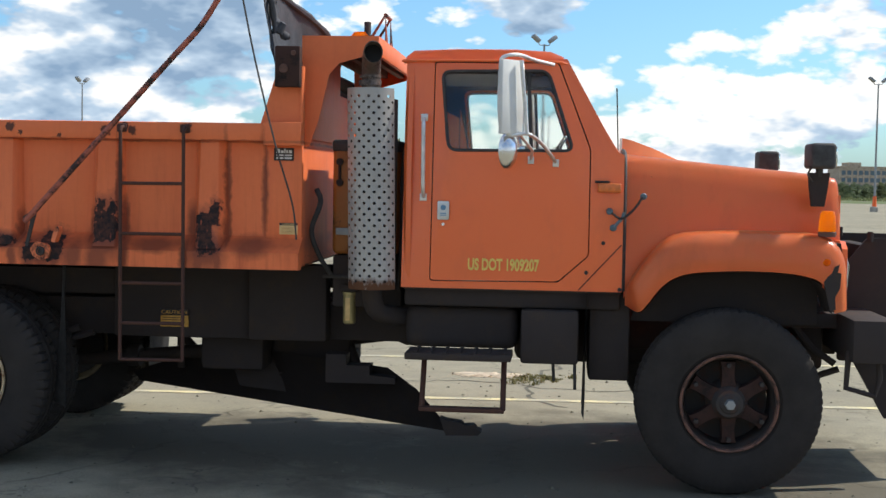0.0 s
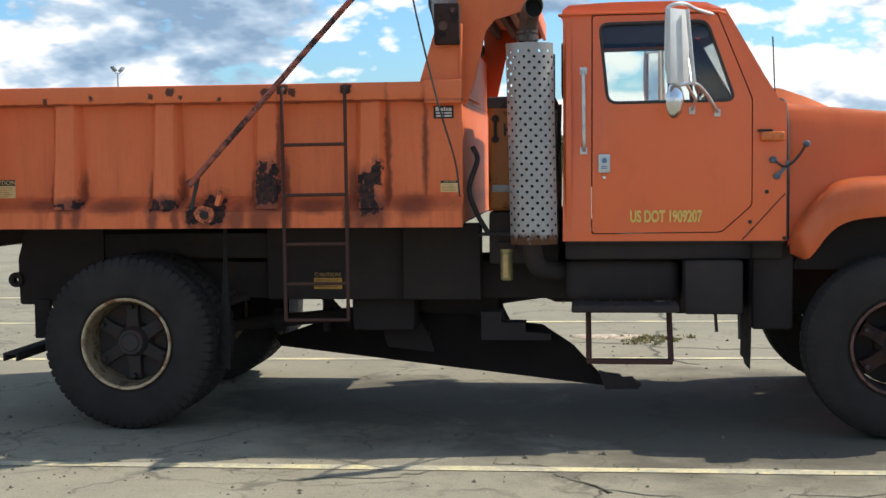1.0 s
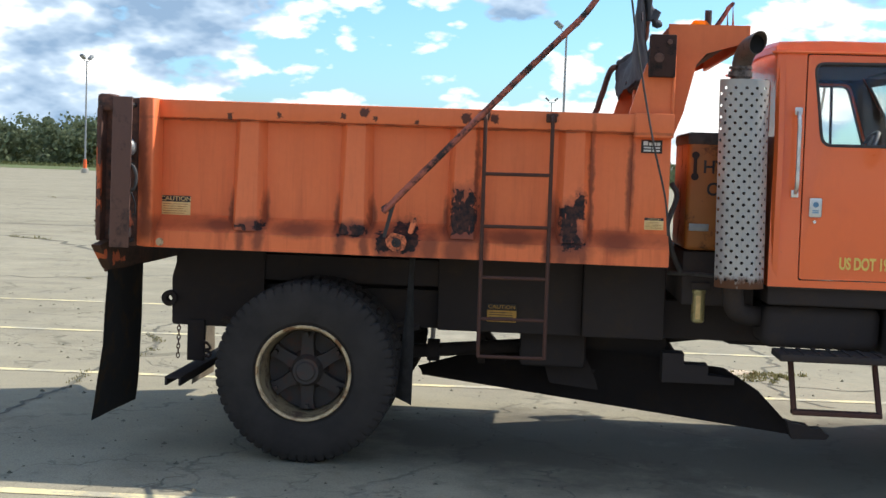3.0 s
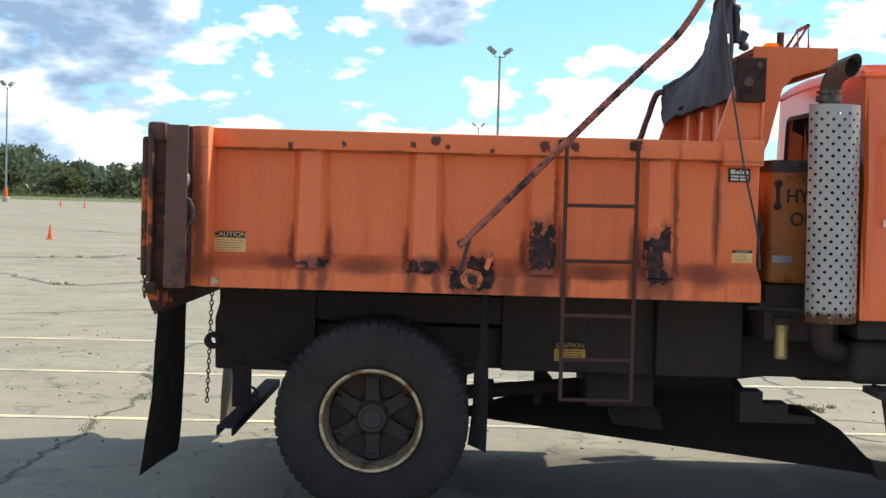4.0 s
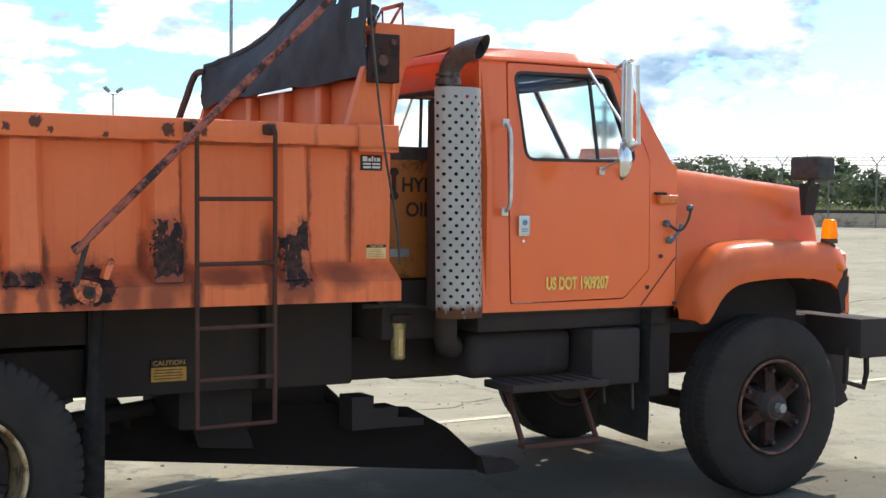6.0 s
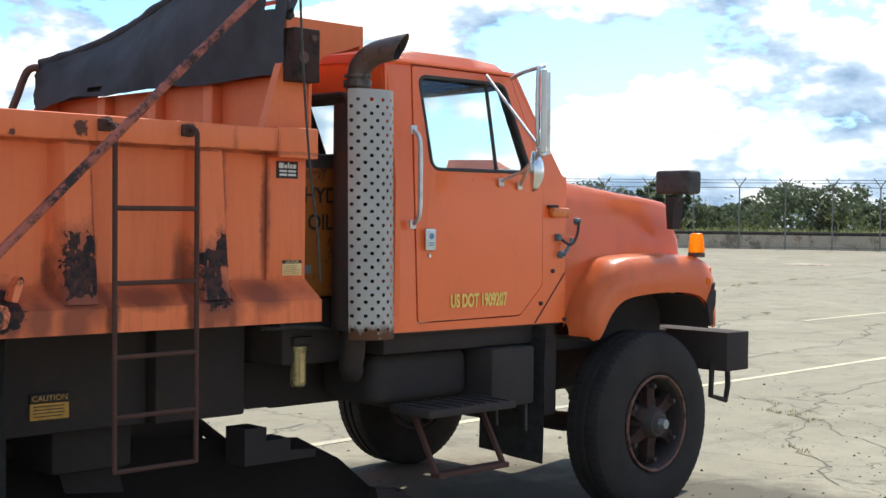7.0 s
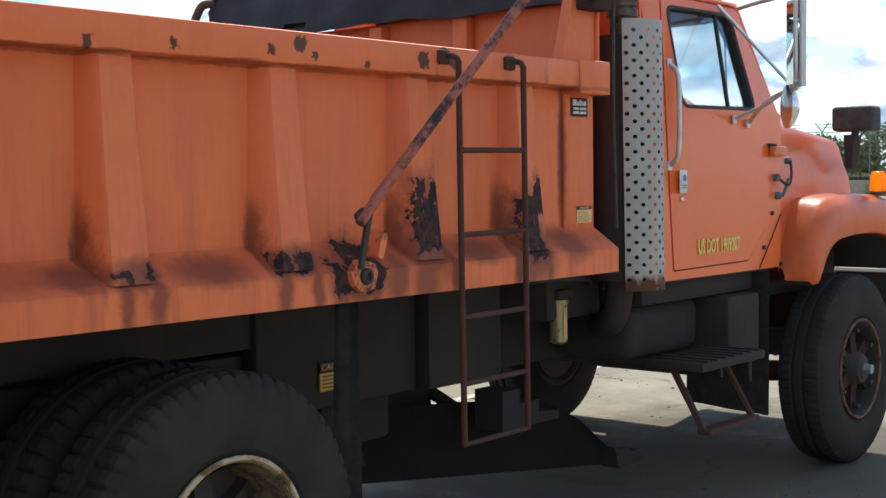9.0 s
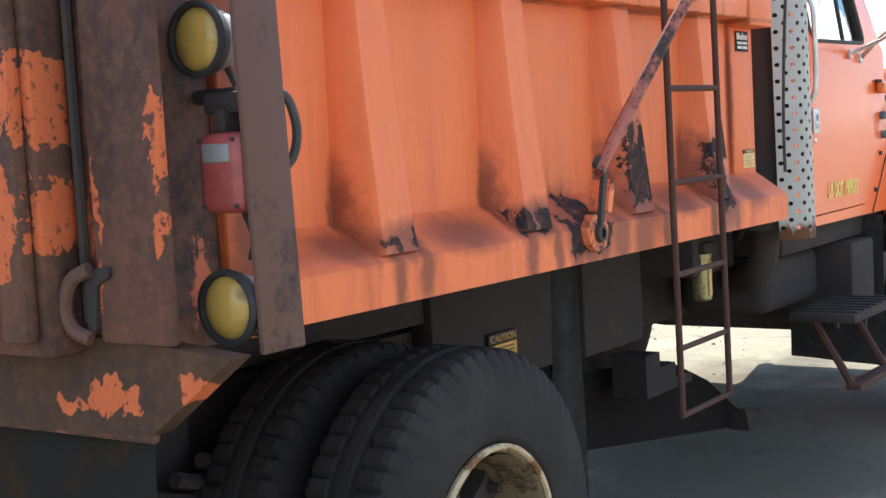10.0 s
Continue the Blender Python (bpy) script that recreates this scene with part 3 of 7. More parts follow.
def sheet(bm, outer, holes, fun, thick):
    """A plate of the outline outer with holes, in (x, z), put into space by fun(x, z, depth)."""
    flat = bmesh.new()
    loops = []
    for loop in (outer, *holes):
        vs = [flat.verts.new((p[0], p[1], 0)) for p in loop]
        loops.append([flat.edges.new((vs[i], vs[(i + 1) % len(vs)])) for i in range(len(vs))])
    bmesh.ops.triangle_fill(flat, use_beauty=True, edges=[e for l in loops for e in l], normal=(0, 0, 1))
    flat.verts.index_update()
    a = [bm.verts.new(fun(v.co.x, v.co.y, 0.0)) for v in flat.verts]
    b = [bm.verts.new(fun(v.co.x, v.co.y, thick)) for v in flat.verts]
    for f in flat.faces:
        i = [v.index for v in f.verts]
        bm.faces.new([a[k] for k in i]), bm.faces.new([b[k] for k in i[::-1]])
    for l in loops:
        for e in l:
            i, j = e.verts[0].index, e.verts[1].index
            bm.faces.new((a[i], a[j], b[j], b[i]))
    flat.free()
    return bm


def rounded(pts, r, n=4):
    """The polygon with its corners rounded."""
    res = []
    for i, p in enumerate(pts):
        p, a, b = Vector(p), Vector(pts[i - 1]), Vector(pts[(i + 1) % len(pts)])
        da, db = (a - p), (b - p)
        k = min(r, da.length / 2.2, db.length / 2.2)
        s, e = p + da.normalized() * k, p + db.normalized() * k
        for q in range(n + 1):
            t = q / n
            res.append(tuple((1 - t) ** 2 * s + 2 * t * (1 - t) * p + t * t * e))
    return res


def mirrored(bm):
    """The same mesh on the truck's other side."""
    other = bm.copy()
    for v in other.verts:
        v.co.y = 2 * YC - v.co.y
    return other


def part(name, bm, material, parent=None, label="", smooth=35):
    """Links a bmesh as one mesh object, under a thing or a part where one is given."""
    bmesh.ops.recalc_face_normals(bm, faces=bm.faces)
    me = bpy.data.meshes.new(name)
    bm.to_mesh(me)
    bm.free()
    me.materials.append(material)
    if smooth:
        me.polygons.foreach_set("use_smooth", [True] * len(me.polygons))
        me.set_sharp_from_angle(angle=radians(smooth))
    return under(name, me, parent, label)


def under(name, me, parent=None, label=""):
    ob = new(name, me)
    if parent:
        ob.parent = parent
        if parent.type == "EMPTY":
            ob.matrix_parent_inverse = Matrix.Translation(-parent.location)
    if label:
        tagged(ob, label)
    return ob


def thing(name, label, category, at=(0, 0, 0), group="", kind=""):
    ob = new(name)
    ob.location = at
    ob.empty_display_size = 0.2
    return tagged(ob, label, category, group, kind)


def lettering(name, text, size, m, material, parent, label="", stretch=1.0, bold=0.0):
    """Letters as a thin mesh; m: the pose of their middle, x along the line and z out of the face."""
    cu = bpy.data.curves.new(name, "FONT")
    cu.body, cu.size, cu.extrude, cu.align_x, cu.align_y, cu.offset = text, size, 0.0008, "CENTER", "CENTER", bold
    tmp = new(name + "_tmp", cu)
    bpy.context.view_layer.update()
    me = bpy.data.meshes.new_from_object(tmp.evaluated_get(bpy.context.evaluated_depsgraph_get()))
    bpy.data.objects.remove(tmp)
    me.transform(m @ Matrix.Diagonal((stretch, 1, 1, 1)))
    me.materials.clear()
    me.materials.append(material)
    me.name = name
    return under(name, me, parent, label)


def bars(bm, x0, x1, y, z0, z1, n, fill=0.5):
    """Lines of unreadable small print, as thin bars on a face that looks along -y."""
    h = (z1 - z0) / n
    for i in range(n):
        w = (x1 - x0) * random.uniform(0.8, 1.0)
        box(bm, x0, x0 + w, y - 0.0012, y, z0 + i * h + h * (1 - fill) / 2, z0 + i * h + h * (1 + fill) / 2)
    return bm


def face_pose(x, y, z):
    """A pose on a face that looks along -y: x to the right, z out of it."""
    return Matrix.Translation((x, y, z)) @ Matrix(((1, 0, 0, 0), (0, 0, -1, 0), (0, 1, 0, 0), (0, 0, 0, 1)))


# ---- ground ----
def far_rise(x, y):
    """The lot rises gently towards the far fence."""
    d = math.hypot(x - 1, y + 5)
    a = math.degrees(math.atan2(y + 5, x - 1))
    k = max(0.0, min(1.0, (d - 28) / 40)) * max(0.0, min(1.0, (60 - a) / 14)) * max(0.0, min(1.0, (a + 40) / 20))
    return 0.62 * k * k * (3 - 2 * k)


bm = bmesh.new()
cells = [-2500, -900, -400, -200, -120] + list(range(-80, 121, 4)) + [160, 220, 400, 900, 2500]
vs = [[bm.verts.new((x, y, far_rise(x, y))) for y in cells] for x in cells]
for i in range(len(cells) - 1):
    for j in range(len(cells) - 1):
        bm.faces.new((vs[i][j], vs[i + 1][j], vs[i + 1][j + 1], vs[i][j + 1]))
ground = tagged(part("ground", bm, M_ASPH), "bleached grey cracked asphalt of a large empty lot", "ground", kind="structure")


def stall_line(x0, y0, x1, y1, w, gaps=()):
    """A worn painted stall line on the asphalt."""
    bm = bmesh.new()
    d = Vector((x1 - x0, y1 - y0, 0))
    n = int(d.length / 0.25)
    side = Vector((-d.y, d.x, 0)).normalized() * w / 2
    rows = []
    for i in range(n + 1):
        p = Vector((x0, y0, 0)) + d * i / n
        k = 1 + 0.16 * noise.noise(p * 1.7)
        z = far_rise(p.x, p.y) + 0.004
        rows.append([p + side * k + Vector((0, 0, z)), p - side * k + Vector((0, 0, z))])
    grid(bm, rows)
    return tagged(part("parking_line", bm, M_LINE, smooth=0), "faded yellow painted line on grey asphalt", "road marking", "parking lines", "structure")


stall_line(-14, -1.27, 26, -0.55, 0.10)
stall_line(-9, 2.30, 30, 4.2, 0.10)
stall_line(-9.5, 4.72, 9.5, 5.67, 0.10)
stall_line(-9.5, 7.25, 2.5, 7.87, 0.10)
stall_line(20.5, 7.7, 30, 8.3, 0.10)

# long open crack behind the truck, with weeds growing in it
M_CRACK = plain("crack_dirt", (0.105, 0.096, 0.068), 0.95, 0, 0.35, 15)


def crack(pts, wide, jag, label="long dark open crack in the bleached asphalt"):
    """An open crack along the points, with ragged edges; gives back its middle line."""
    mid = bend([(x, y, 0) for x, y in pts], 14)
    rows = []
    for i, p in enumerate(mid):
        off = Vector((noise.noise(p * 2.1), noise.noise(p * 2.1 + Vector((9, 0, 0))), 0)) * jag + Vector((noise.noise(p * 7), noise.noise(p * 7 + Vector((3, 5, 0))), 0)) * jag * 0.4
        q = p + off
        w = wide * (0.45 + 0.9 * abs(noise.noise(p * 3.3 + Vector((0, 0, 4)))))
        d = (mid[min(i + 1, len(mid) - 1)] - mid[max(i - 1, 0)]).normalized()
        s = Vector((-d.y, d.x, 0)) * w
        z = Vector((0, 0, far_rise(q.x, q.y) + 0.003))
        rows.append([q - s + z, q + s + z])
    bm = bmesh.new()
    grid(bm, rows)
    tagged(part("pavement_crack", bm, M_CRACK, smooth=0), label, "crack", kind="structure")
    return [(r[0] + r[1]) / 2 for r in rows]


crack_path = crack([(-0.95, 8.6), (-1.47, 7.16), (-1.485, 6.0), (-1.43, 5.07), (-1.15, 4.26), (-1.144, 3.14), (-1.154, 2.12), (-1.153, 1.56), (-1.2, 0.5), (-1.5, -1.0)], 0.030, 0.12)
side_paths = [crack(p, w, 0.25) for p, w in (
    ([(24, 12.5), (31.2, 15.7), (36, 16.0), (43, 17)], 0.06), ([(15, 9.6), (18.5, 10.8), (23, 12.2), (29, 12.8)], 0.05), ([(17, 7.2), (19, 8.3), (22, 9.4)], 0.03),
    ([(10.6, 2.6), (9.6, 1.3), (8.7, 0.2), (7.6, -1.2)], 0.009), ([(13, 4.6), (17, 5.0), (21, 6.6)], 0.018), ([(7.2, -0.4), (8.8, 0.9), (11, 1.9), (14, 2.4)], 0.010),
    ([(-9.5, 19), (-7.3, 17.8), (-5.2, 15.4), (-3.6, 17.4), (0, 20)], 0.10), ([(-14, 23), (-7.7, 23.4), (-6.4, 26), (-2, 30)], 0.16), ([(-16, 41), (-12, 40.5), (-8.2, 38.6), (0, 39)], 0.22),
    ([(-6, 10.6), (-4.6, 10.2), (-3.5, 11.0), (-1.5, 12.2)], 0.03), ([(2.2, -1.2), (3.6, -1.0), (4.0, -1.5), (5.2, -1.35)], 0.010), ([(3.4, -0.6), (3.75, -0.95), (3.9, -1.5), (4.1, -2.2)], 0.012), ([(4.6, 2.6), (4.4, 3.6), (4.55, 5.2), (4.3, 7.2)], 0.03), ([(3.0, 3.6), (3.8, 3.9), (4.9, 3.5), (6.0, 3.8)], 0.018))]


def blades(name, spots, material, h, label, category, spread=0.06, n=14, wide=0.006):
    """Tufts of thin blades at the given places, as one sheet of growth."""
    verts, faces = [], []
    for (x, y, z, s) in spots:
        for _ in range(n):
            a, r = random.uniform(0, math.tau), random.uniform(0, spread) * s
            bx, by = x + r * math.cos(a), y + r * math.sin(a)
            hh = h * s * random.uniform(0.4, 1.1)
            lean, la = random.uniform(0.1, 0.6) * hh, random.uniform(0, math.tau)
            wa = random.uniform(0, math.pi)
            wx, wy = wide * s * math.cos(wa), wide * s * math.sin(wa)
            i = len(verts)
            mx, my = bx + 0.35 * lean * math.cos(la), by + 0.35 * lean * math.sin(la)
            verts += [(bx - wx, by - wy, z), (bx + wx, by + wy, z), (mx + wx * 0.8, my + wy * 0.8, z + hh * 0.6), (mx - wx * 0.8, my - wy * 0.8, z + hh * 0.6),
                      (bx + lean * math.cos(la), by + lean * math.sin(la), z + hh)]
            faces += [(i, i + 1, i + 2, i + 3), (i + 3, i + 2, i + 4)]
    me = bpy.data.meshes.new(name)
    me.from_pydata(verts, [], faces)
    me.materials.append(material)
    return tagged(new(name, me), label, category, kind="stuff")


spots = [(q.x + random.uniform(-0.03, 0.03), q.y, 0, random.uniform(0.3, 0.9)) for q in crack_path if noise.noise(q * 1.3) > 0.30]
for path in side_paths[:10]:
    spots += [(q.x + random.uniform(-0.05, 0.05), q.y + random.uniform(-0.05, 0.05), q.z, random.uniform(0.3, 0.9) * (1.0 if q.y < 15 else 2.4)) for q in path if noise.noise(q * 0.9) > 0.12]
for _ in range(40):
    x, y = random.uniform(7, 30), random.uniform(-2, 14)
    spots.append((x, y, far_rise(x, y), random.uniform(0.2, 0.45)))
spots += [(-3.9, 10.3, 0, 1.0), (-3.0, 8.5, 0, 0.8), (-2.7, 11.8, 0, 0.7)]
blades("weeds", spots, M_DRY, 0.035, "dry brown weeds growing from cracks in the asphalt", "weeds", 0.09, 16, 0.004)

# low strip of pale sand and dead leaves beyond the truck
bm = bmesh.new()
rows = []
for i in range(25):
    a = i / 24
    w = 0.12 * min(1.0, 6 * a, 6 * (1 - a)) + 0.05 * noise.noise(Vector((i * 0.6, 3, 1)))
    y = 4.25 + 0.05 * noise.noise(Vector((i * 0.4, 8, 1)))
    x = 3.62 + 0.66 * a
    rows.append([(x, y - w, 0.002), (x + 0.02, y - w * 0.8, 0.016), (x, y + w * 0.6, 0.018), (x, y + w, 0.002)])
grid(bm, rows)
M_SAND = plain("pale_sand", (0.47, 0.38, 0.27), 0.95, 0, 0.3, 14, 0.4)
tagged(part("sand_patch", bm, M_SAND), "small low heap of pale sand on the asphalt", "sand", kind="stuff")
spots = [(random.gauss(4.35, 0.17), random.gauss(4.1, 0.16), 0, random.uniform(0.3, 0.8)) for _ in range(60)]
pebbles = []
for _ in range(2600):
    pebbles.append((random.uniform(-6, 12), random.uniform(-3.2, 9) if random.random() < 0.8 else random.uniform(-3.2, 0), random.uniform(0.004, 0.012) * random.choice((1, 1, 1, 1.8))))
verts, faces = [], []
for x, y, s in pebbles:
    i, a = len(verts), random.uniform(0, 3)
    z = far_rise(x, y)
    for k in range(4):
        r = s * random.uniform(0.7, 1.5)
        verts.append((x + r * math.cos(a + k * 1.57), y + r * math.sin(a + k * 1.57), z))
    verts.append((x, y, z + s * random.uniform(0.5, 1.0)))
    faces += [(i, i + 1, i + 4), (i + 1, i + 2, i + 4), (i + 2, i + 3, i + 4), (i + 3, i, i + 4)]
me = bpy.data.meshes.new("grit")
me.from_pydata(verts, [], faces)
me.materials.append(M_CRACK)
tagged(new("grit", me), "dark grit and crumbs scattered over asphalt", "grit", kind="stuff")
blades("leaf_litter", spots, M_DRY, 0.045, "brown dead leaves and litter lying on the asphalt", "litter", 0.08, 12, 0.012)

# ---- the truck ----
truck = thing("dump_truck", "orange rusty single-axle dump truck with perforated exhaust guard, parked", "truck", (3.0, YC, 0))

# chassis
bm = bmesh.new()
for y in (0.68, 1.44):
    box(bm, 0.1, 6.3, y, y + 0.08, 0.73, 0.97, 0.01)
chassis = part("chassis", bm, M_FRAME, truck, "black steel frame rails")
for x in (0.2, 1.6, 2.9, 4.0, 5.2):
    part("cross_member", box(bmesh.new(), x, x + 0.1, 0.76, 1.44, 0.76, 0.94, 0.01), M_FRAME, chassis)
bm = bmesh.new()
for y in (0.62, 1.44):
    prism(bm, [(0.05, 1.16), (0.05, 0.74), (0.35, 0.70), (0.62, 0.70), (0.62, 1.0), (3.0, 1.0), (3.0, 1.16)], y, y + 0.14)
part("hoist_frame", bm, M_FRAME, chassis, "black subframe under the dump body")

# under-body panels and boxes
bm = bmesh.new()
box(bm, 1.72, 2.62, 0.59, 0.68, 0.73, 1.22, 0.015)
box(bm, 2.62, 3.12, 0.52, 0.68, 0.735, 1.22, 0.015)
part("side_tank", bm, M_FRAME, chassis, "black tank box on the frame")
part("hoist_pump", box(bmesh.new(), 1.62, 2.20, 0.78, 1.42, 0.75, 0.92, 0.03), M_FRAME, chassis)
part("transmission_guard", box(bmesh.new(), 2.24, 2.66, 0.78, 1.42, 0.50, 0.84, 0.03), M_FRAME, chassis)
part("transmission", box(bmesh.new(), 2.66, 3.2, 1.02, 1.50, 0.50, 0.78, 0.03), M_FRAME, chassis)
bm = bmesh.new()
prism(bm, rounded([(2.36, 0.62), (2.44, 0.36), (3.02, 0.30), (3.10, 0.48), (3.22, 0.50), (3.22, 0.60), (3.10, 0.66)], 0.02), 1.03, 1.30)
part("blade_mount", bm, M_FRAME, chassis, "black mount of the scraper blade")
bm = bmesh.new()
tube(bm, [(1.1, 1.2, 0.465), (2.5, 1.2, 0.60), (2.9, 1.15, 0.66)], 0.046, 12)
tube(bm, [(2.9, 1.15, 0.66), (4.2, YC, 0.85)], 0.06, 12)
lathe(bm, [(0.0, -0.04), (0.075, -0.04), (0.075, 0.04), (0.0, 0.04)], (1.66, 1.2, 0.52), 14, "x")
part("drive_shaft", bm, M_FRAME, chassis)
bm = bmesh.new()
box(bm, 4.3, 5.9, 0.74, 1.46, 0.62, 1.25, 0.06)
box(bm, 3.5, 4.3, 0.85, 1.35, 0.68, 1.12, 0.08)
part("engine", bm, M_FRAME, chassis)

# caution plate on the tank
plate = part("caution_plate", box(bmesh.new(), 2.032, 2.215, 0.574, 0.588, 0.80, 0.872, 0.002), M_YELLOW, truck, "yellow caution plate on a black tank")
part("header", box(bmesh.new(), 2.032, 2.215, 0.573, 0.588, 0.876, 0.912, 0.002), M_INK, plate)
lettering("lettering", "CAUTION", 0.034, face_pose(2.123, 0.5715, 0.893), M_YELLOW, plate, "yellow letters", 1.1)
part("small_print", bars(bmesh.new(), 2.045, 2.20, 0.573, 0.808, 0.866, 4, 0.3), M_INK, plate)


# under-body scraper blade, set at an angle
def scraper():
    a, b = Vector((3.93, 0.47, 0.20)), Vector((1.55, 1.62, 0.28))
    d = b - a
    nrm = Vector((-d.y, d.x, 0)).normalized()
    if nrm.x < 0:
        nrm = -nrm
    rows = []
    for i in range(13):
        t = i / 12
        p = a + d * t
        low = 0.0
        top = 0.05 + 0.31 * t / 0.13 if t < 0.13 else 0.36 if t < 0.7 else 0.36 - 0.29 * (t - 0.7) / 0.3
        rows.append([p + nrm * (0.10 * math.cos(s * 1.2) - 0.10) + Vector((0, 0, low + top * s)) for s in (0, 0.2, 0.4, 0.6, 0.8, 1.0)])
    bm = bmesh.new()
    front = grid(bm, rows)
    bmesh.ops.solidify(bm, geom=list(bm.faces), thickness=0.025)
    blade = part("scraper_blade", bm, M_FRAME, truck, "black angled scraper blade under the truck")
    for t in (0.25, 0.5, 0.75):
        p = a + d * t
        part("blade_hanger", tube(bmesh.new(), [p + Vector((0, 0, 0.2)), (p.x - 0.2, YC + 0.1, 0.72)], 0.032, 8), M_FRAME, blade)
    bm = bmesh.new()
    prism(bm, [(3.12, 0.48), (3.12, 0.66), (3.25, 0.66), (3.25, 0.592), (3.40, 0.592), (3.40, 0.532), (3.56, 0.52), (3.56, 0.48)], 0.52, 0.68)
    part("blade_lug", bm, M_FRAME, blade)
    bm = bmesh.new()
    prism(bm, [(3.86, 0.30), (3.90, 0.285), (3.99, 0.275), (4.01, 0.255), (4.07, 0.26), (4.09, 0.235), (4.12, 0.22), (4.10, 0.195), (3.90, 0.19)], 0.40, 0.50)
    part("blade_shoe", bm, M_FRAME, blade)


scraper()

# suspension and axles
bm = bmesh.new()
tube(bm, [(1.0, 0.1, 0.53), (1.0, 2.1, 0.53)], 0.09, 12)
bmesh.ops.create_uvsphere(bm, u_segments=14, v_segments=10, radius=0.2, matrix=Matrix.Translation((1.0, YC, 0.55)))
part("rear_axle", bm, M_FRAME, chassis)
part("front_axle", tube(bmesh.new(), [(5.56, 0.1, 0.50), (5.56, 0.6, 0.46), (5.56, 1.6, 0.46), (5.56, 2.1, 0.50)], 0.06, 10), M_FRAME, chassis)
for y in (0.50, 1.62):
    bm = bmesh.new()
    for k in range(5):
        h = 0.66 + 0.03 * k
        l = 0.62 - 0.09 * k
        tube(bm, bend([(1.0 - l, y, h + 0.10), (1.0, y, h - 0.05), (1.0 + l, y, h + 0.10)], 4), 0.022, 6)
    part("leaf_spring", bm, M_FRAME, chassis)
part("brake_line_hanger", box(bmesh.new(), 1.955, 2.005, 1.21, 1.24, 0.44, 0.76, 0.005), M_FRAME, chassis)


def wheel(name, c, out, rear, label):
    """A disc of rubber on a cast six-spoke hub; out: -1 or 1, the way its outer face looks along y."""
    rim_mat = M_RIM_R if rear else M_RIM_F
    bm = bmesh.new()
    R, w = 0.528, 0.27
    y0 = c[1]
    lugs, cols = (58, 5) if rear else (72, 4)
    n = lugs * cols
    rows = []
    dep = 0.013 if rear else 0.005
    for k in range(n):
        a = k * math.tau / n
        g1, g2 = (1.0 if k % cols == 0 else 0.0), (1.0 if (k + 2) % cols == 0 else 0.0)
        prof = [(0.275, 0.02), (0.30, 0.0), (0.36, -0.012), (0.43, -0.006), (0.478, 0.004), (0.497 - 0.35 * dep * g1, 0.012 + 0.5 * dep * g1), (0.519 - dep * g1, 0.026), (R - dep * g1, 0.044), (R + 0.001 - dep * g1, 0.092), (R - 0.012, 0.098), (R - 0.012, 0.112), (R + 0.001, 0.118),
                (R + 0.001, w - 0.118), (R - 0.012, w - 0.112), (R - 0.012, w - 0.098), (R + 0.001 - dep * g2, w - 0.092), (R - dep * g2, w - 0.044), (0.519 - dep * g2, w - 0.026), (0.497 - 0.35 * dep * g2, w - 0.012 - 0.5 * dep * g2), (0.478, w - 0.004), (0.43, w + 0.006), (0.30, w), (0.275, w - 0.02)]
        rows.append([(c[0] + r * math.cos(a), y0 - out * d, c[2] + r * math.sin(a)) for r, d in prof])
    rows.append(rows[0])
    grid(bm, rows)
    bmesh.ops.remove_doubles(bm, verts=bm.verts, dist=1e-5)
    tyre = part(name, bm, M_TYRE, truck, label, 24)
    bm = bmesh.new()
    lathe(bm, [(0.264, -out * 0.002), (0.268, -out * -0.006), (0.276, -out * -0.008), (0.281, -out * 0.0), (0.28, -out * 0.012), (0.268, -out * 0.012), (0.262, -out * 0.010)], (c[0], y0, c[2]), 56)
    rim = part("rim", bm, rim_mat, tyre, "tan painted steel rim, rust stained" if rear else "rusty brown steel rim")
    bm = bmesh.new()
    lathe(bm, [(0.268, -out * 0.006), (0.262, -out * 0.014), (0.256, -out * 0.018), (0.260, -out * 0.03), (0.258, -out * 0.12), (0.250, -out * 0.22), (0.285, -out * 0.26), (0.27, -out * 0.264), (0.240, -out * 0.22), (0.246, -out * 0.12), (0.248, -out * 0.03), (0.252, -out * 0.012)], (c[0], y0, c[2]), 48)
    part("rim_barrel", bm, M_RIM_B if rear else M_HUB, rim)
    depth = 0.13 if rear else 0.035
    bm = bmesh.new()
    lathe(bm, [(0.0, -out * (depth - 0.06)), (0.05, -out * (depth - 0.06)), (0.06, -out * (depth - 0.05)), (0.075, -out * (depth - 0.05)), (0.09, -out * (depth - 0.02)), (0.10, -out * (depth + 0.02)), (0.12, -out * (depth + 0.06)), (0.12, -out * 0.22), (0.0, -out * 0.22)], (c[0], y0, c[2]), 28)
    hub = part("hub", bm, M_HUB, tyre, "dark rusty cast hub")
    bm = bmesh.new()
    rd = 0.236
    lathe(bm, [(0.0, -out * 0.19), (rd, -out * 0.19), (rd, -out * 0.24), (0.0, -out * 0.24)], (c[0], y0, c[2]), 30)
    part("brake_drum", bm, M_HUB, tyre)
    for k in range(6):
        m = Matrix.Translation((c[0], y0, c[2])) @ Matrix.Rotation(k * math.tau / 6 + 0.5, 4, "Y")
        bm = bmesh.new()
        rows = [[m @ Vector((r, -out * d, t)) for d, t in ((depth + 0.01 + e, -h), (depth + 0.01 + e, h), (depth + 0.07 + e, h * 1.1), (depth + 0.07 + e, -h * 1.1))] for r, h, e in ((0.08, 0.042, -0.01), (0.15, 0.034, 0.0), (0.205, 0.036, 0.0), (0.232, 0.044, 0.005))]
        vs = grid(bm, rows, True)
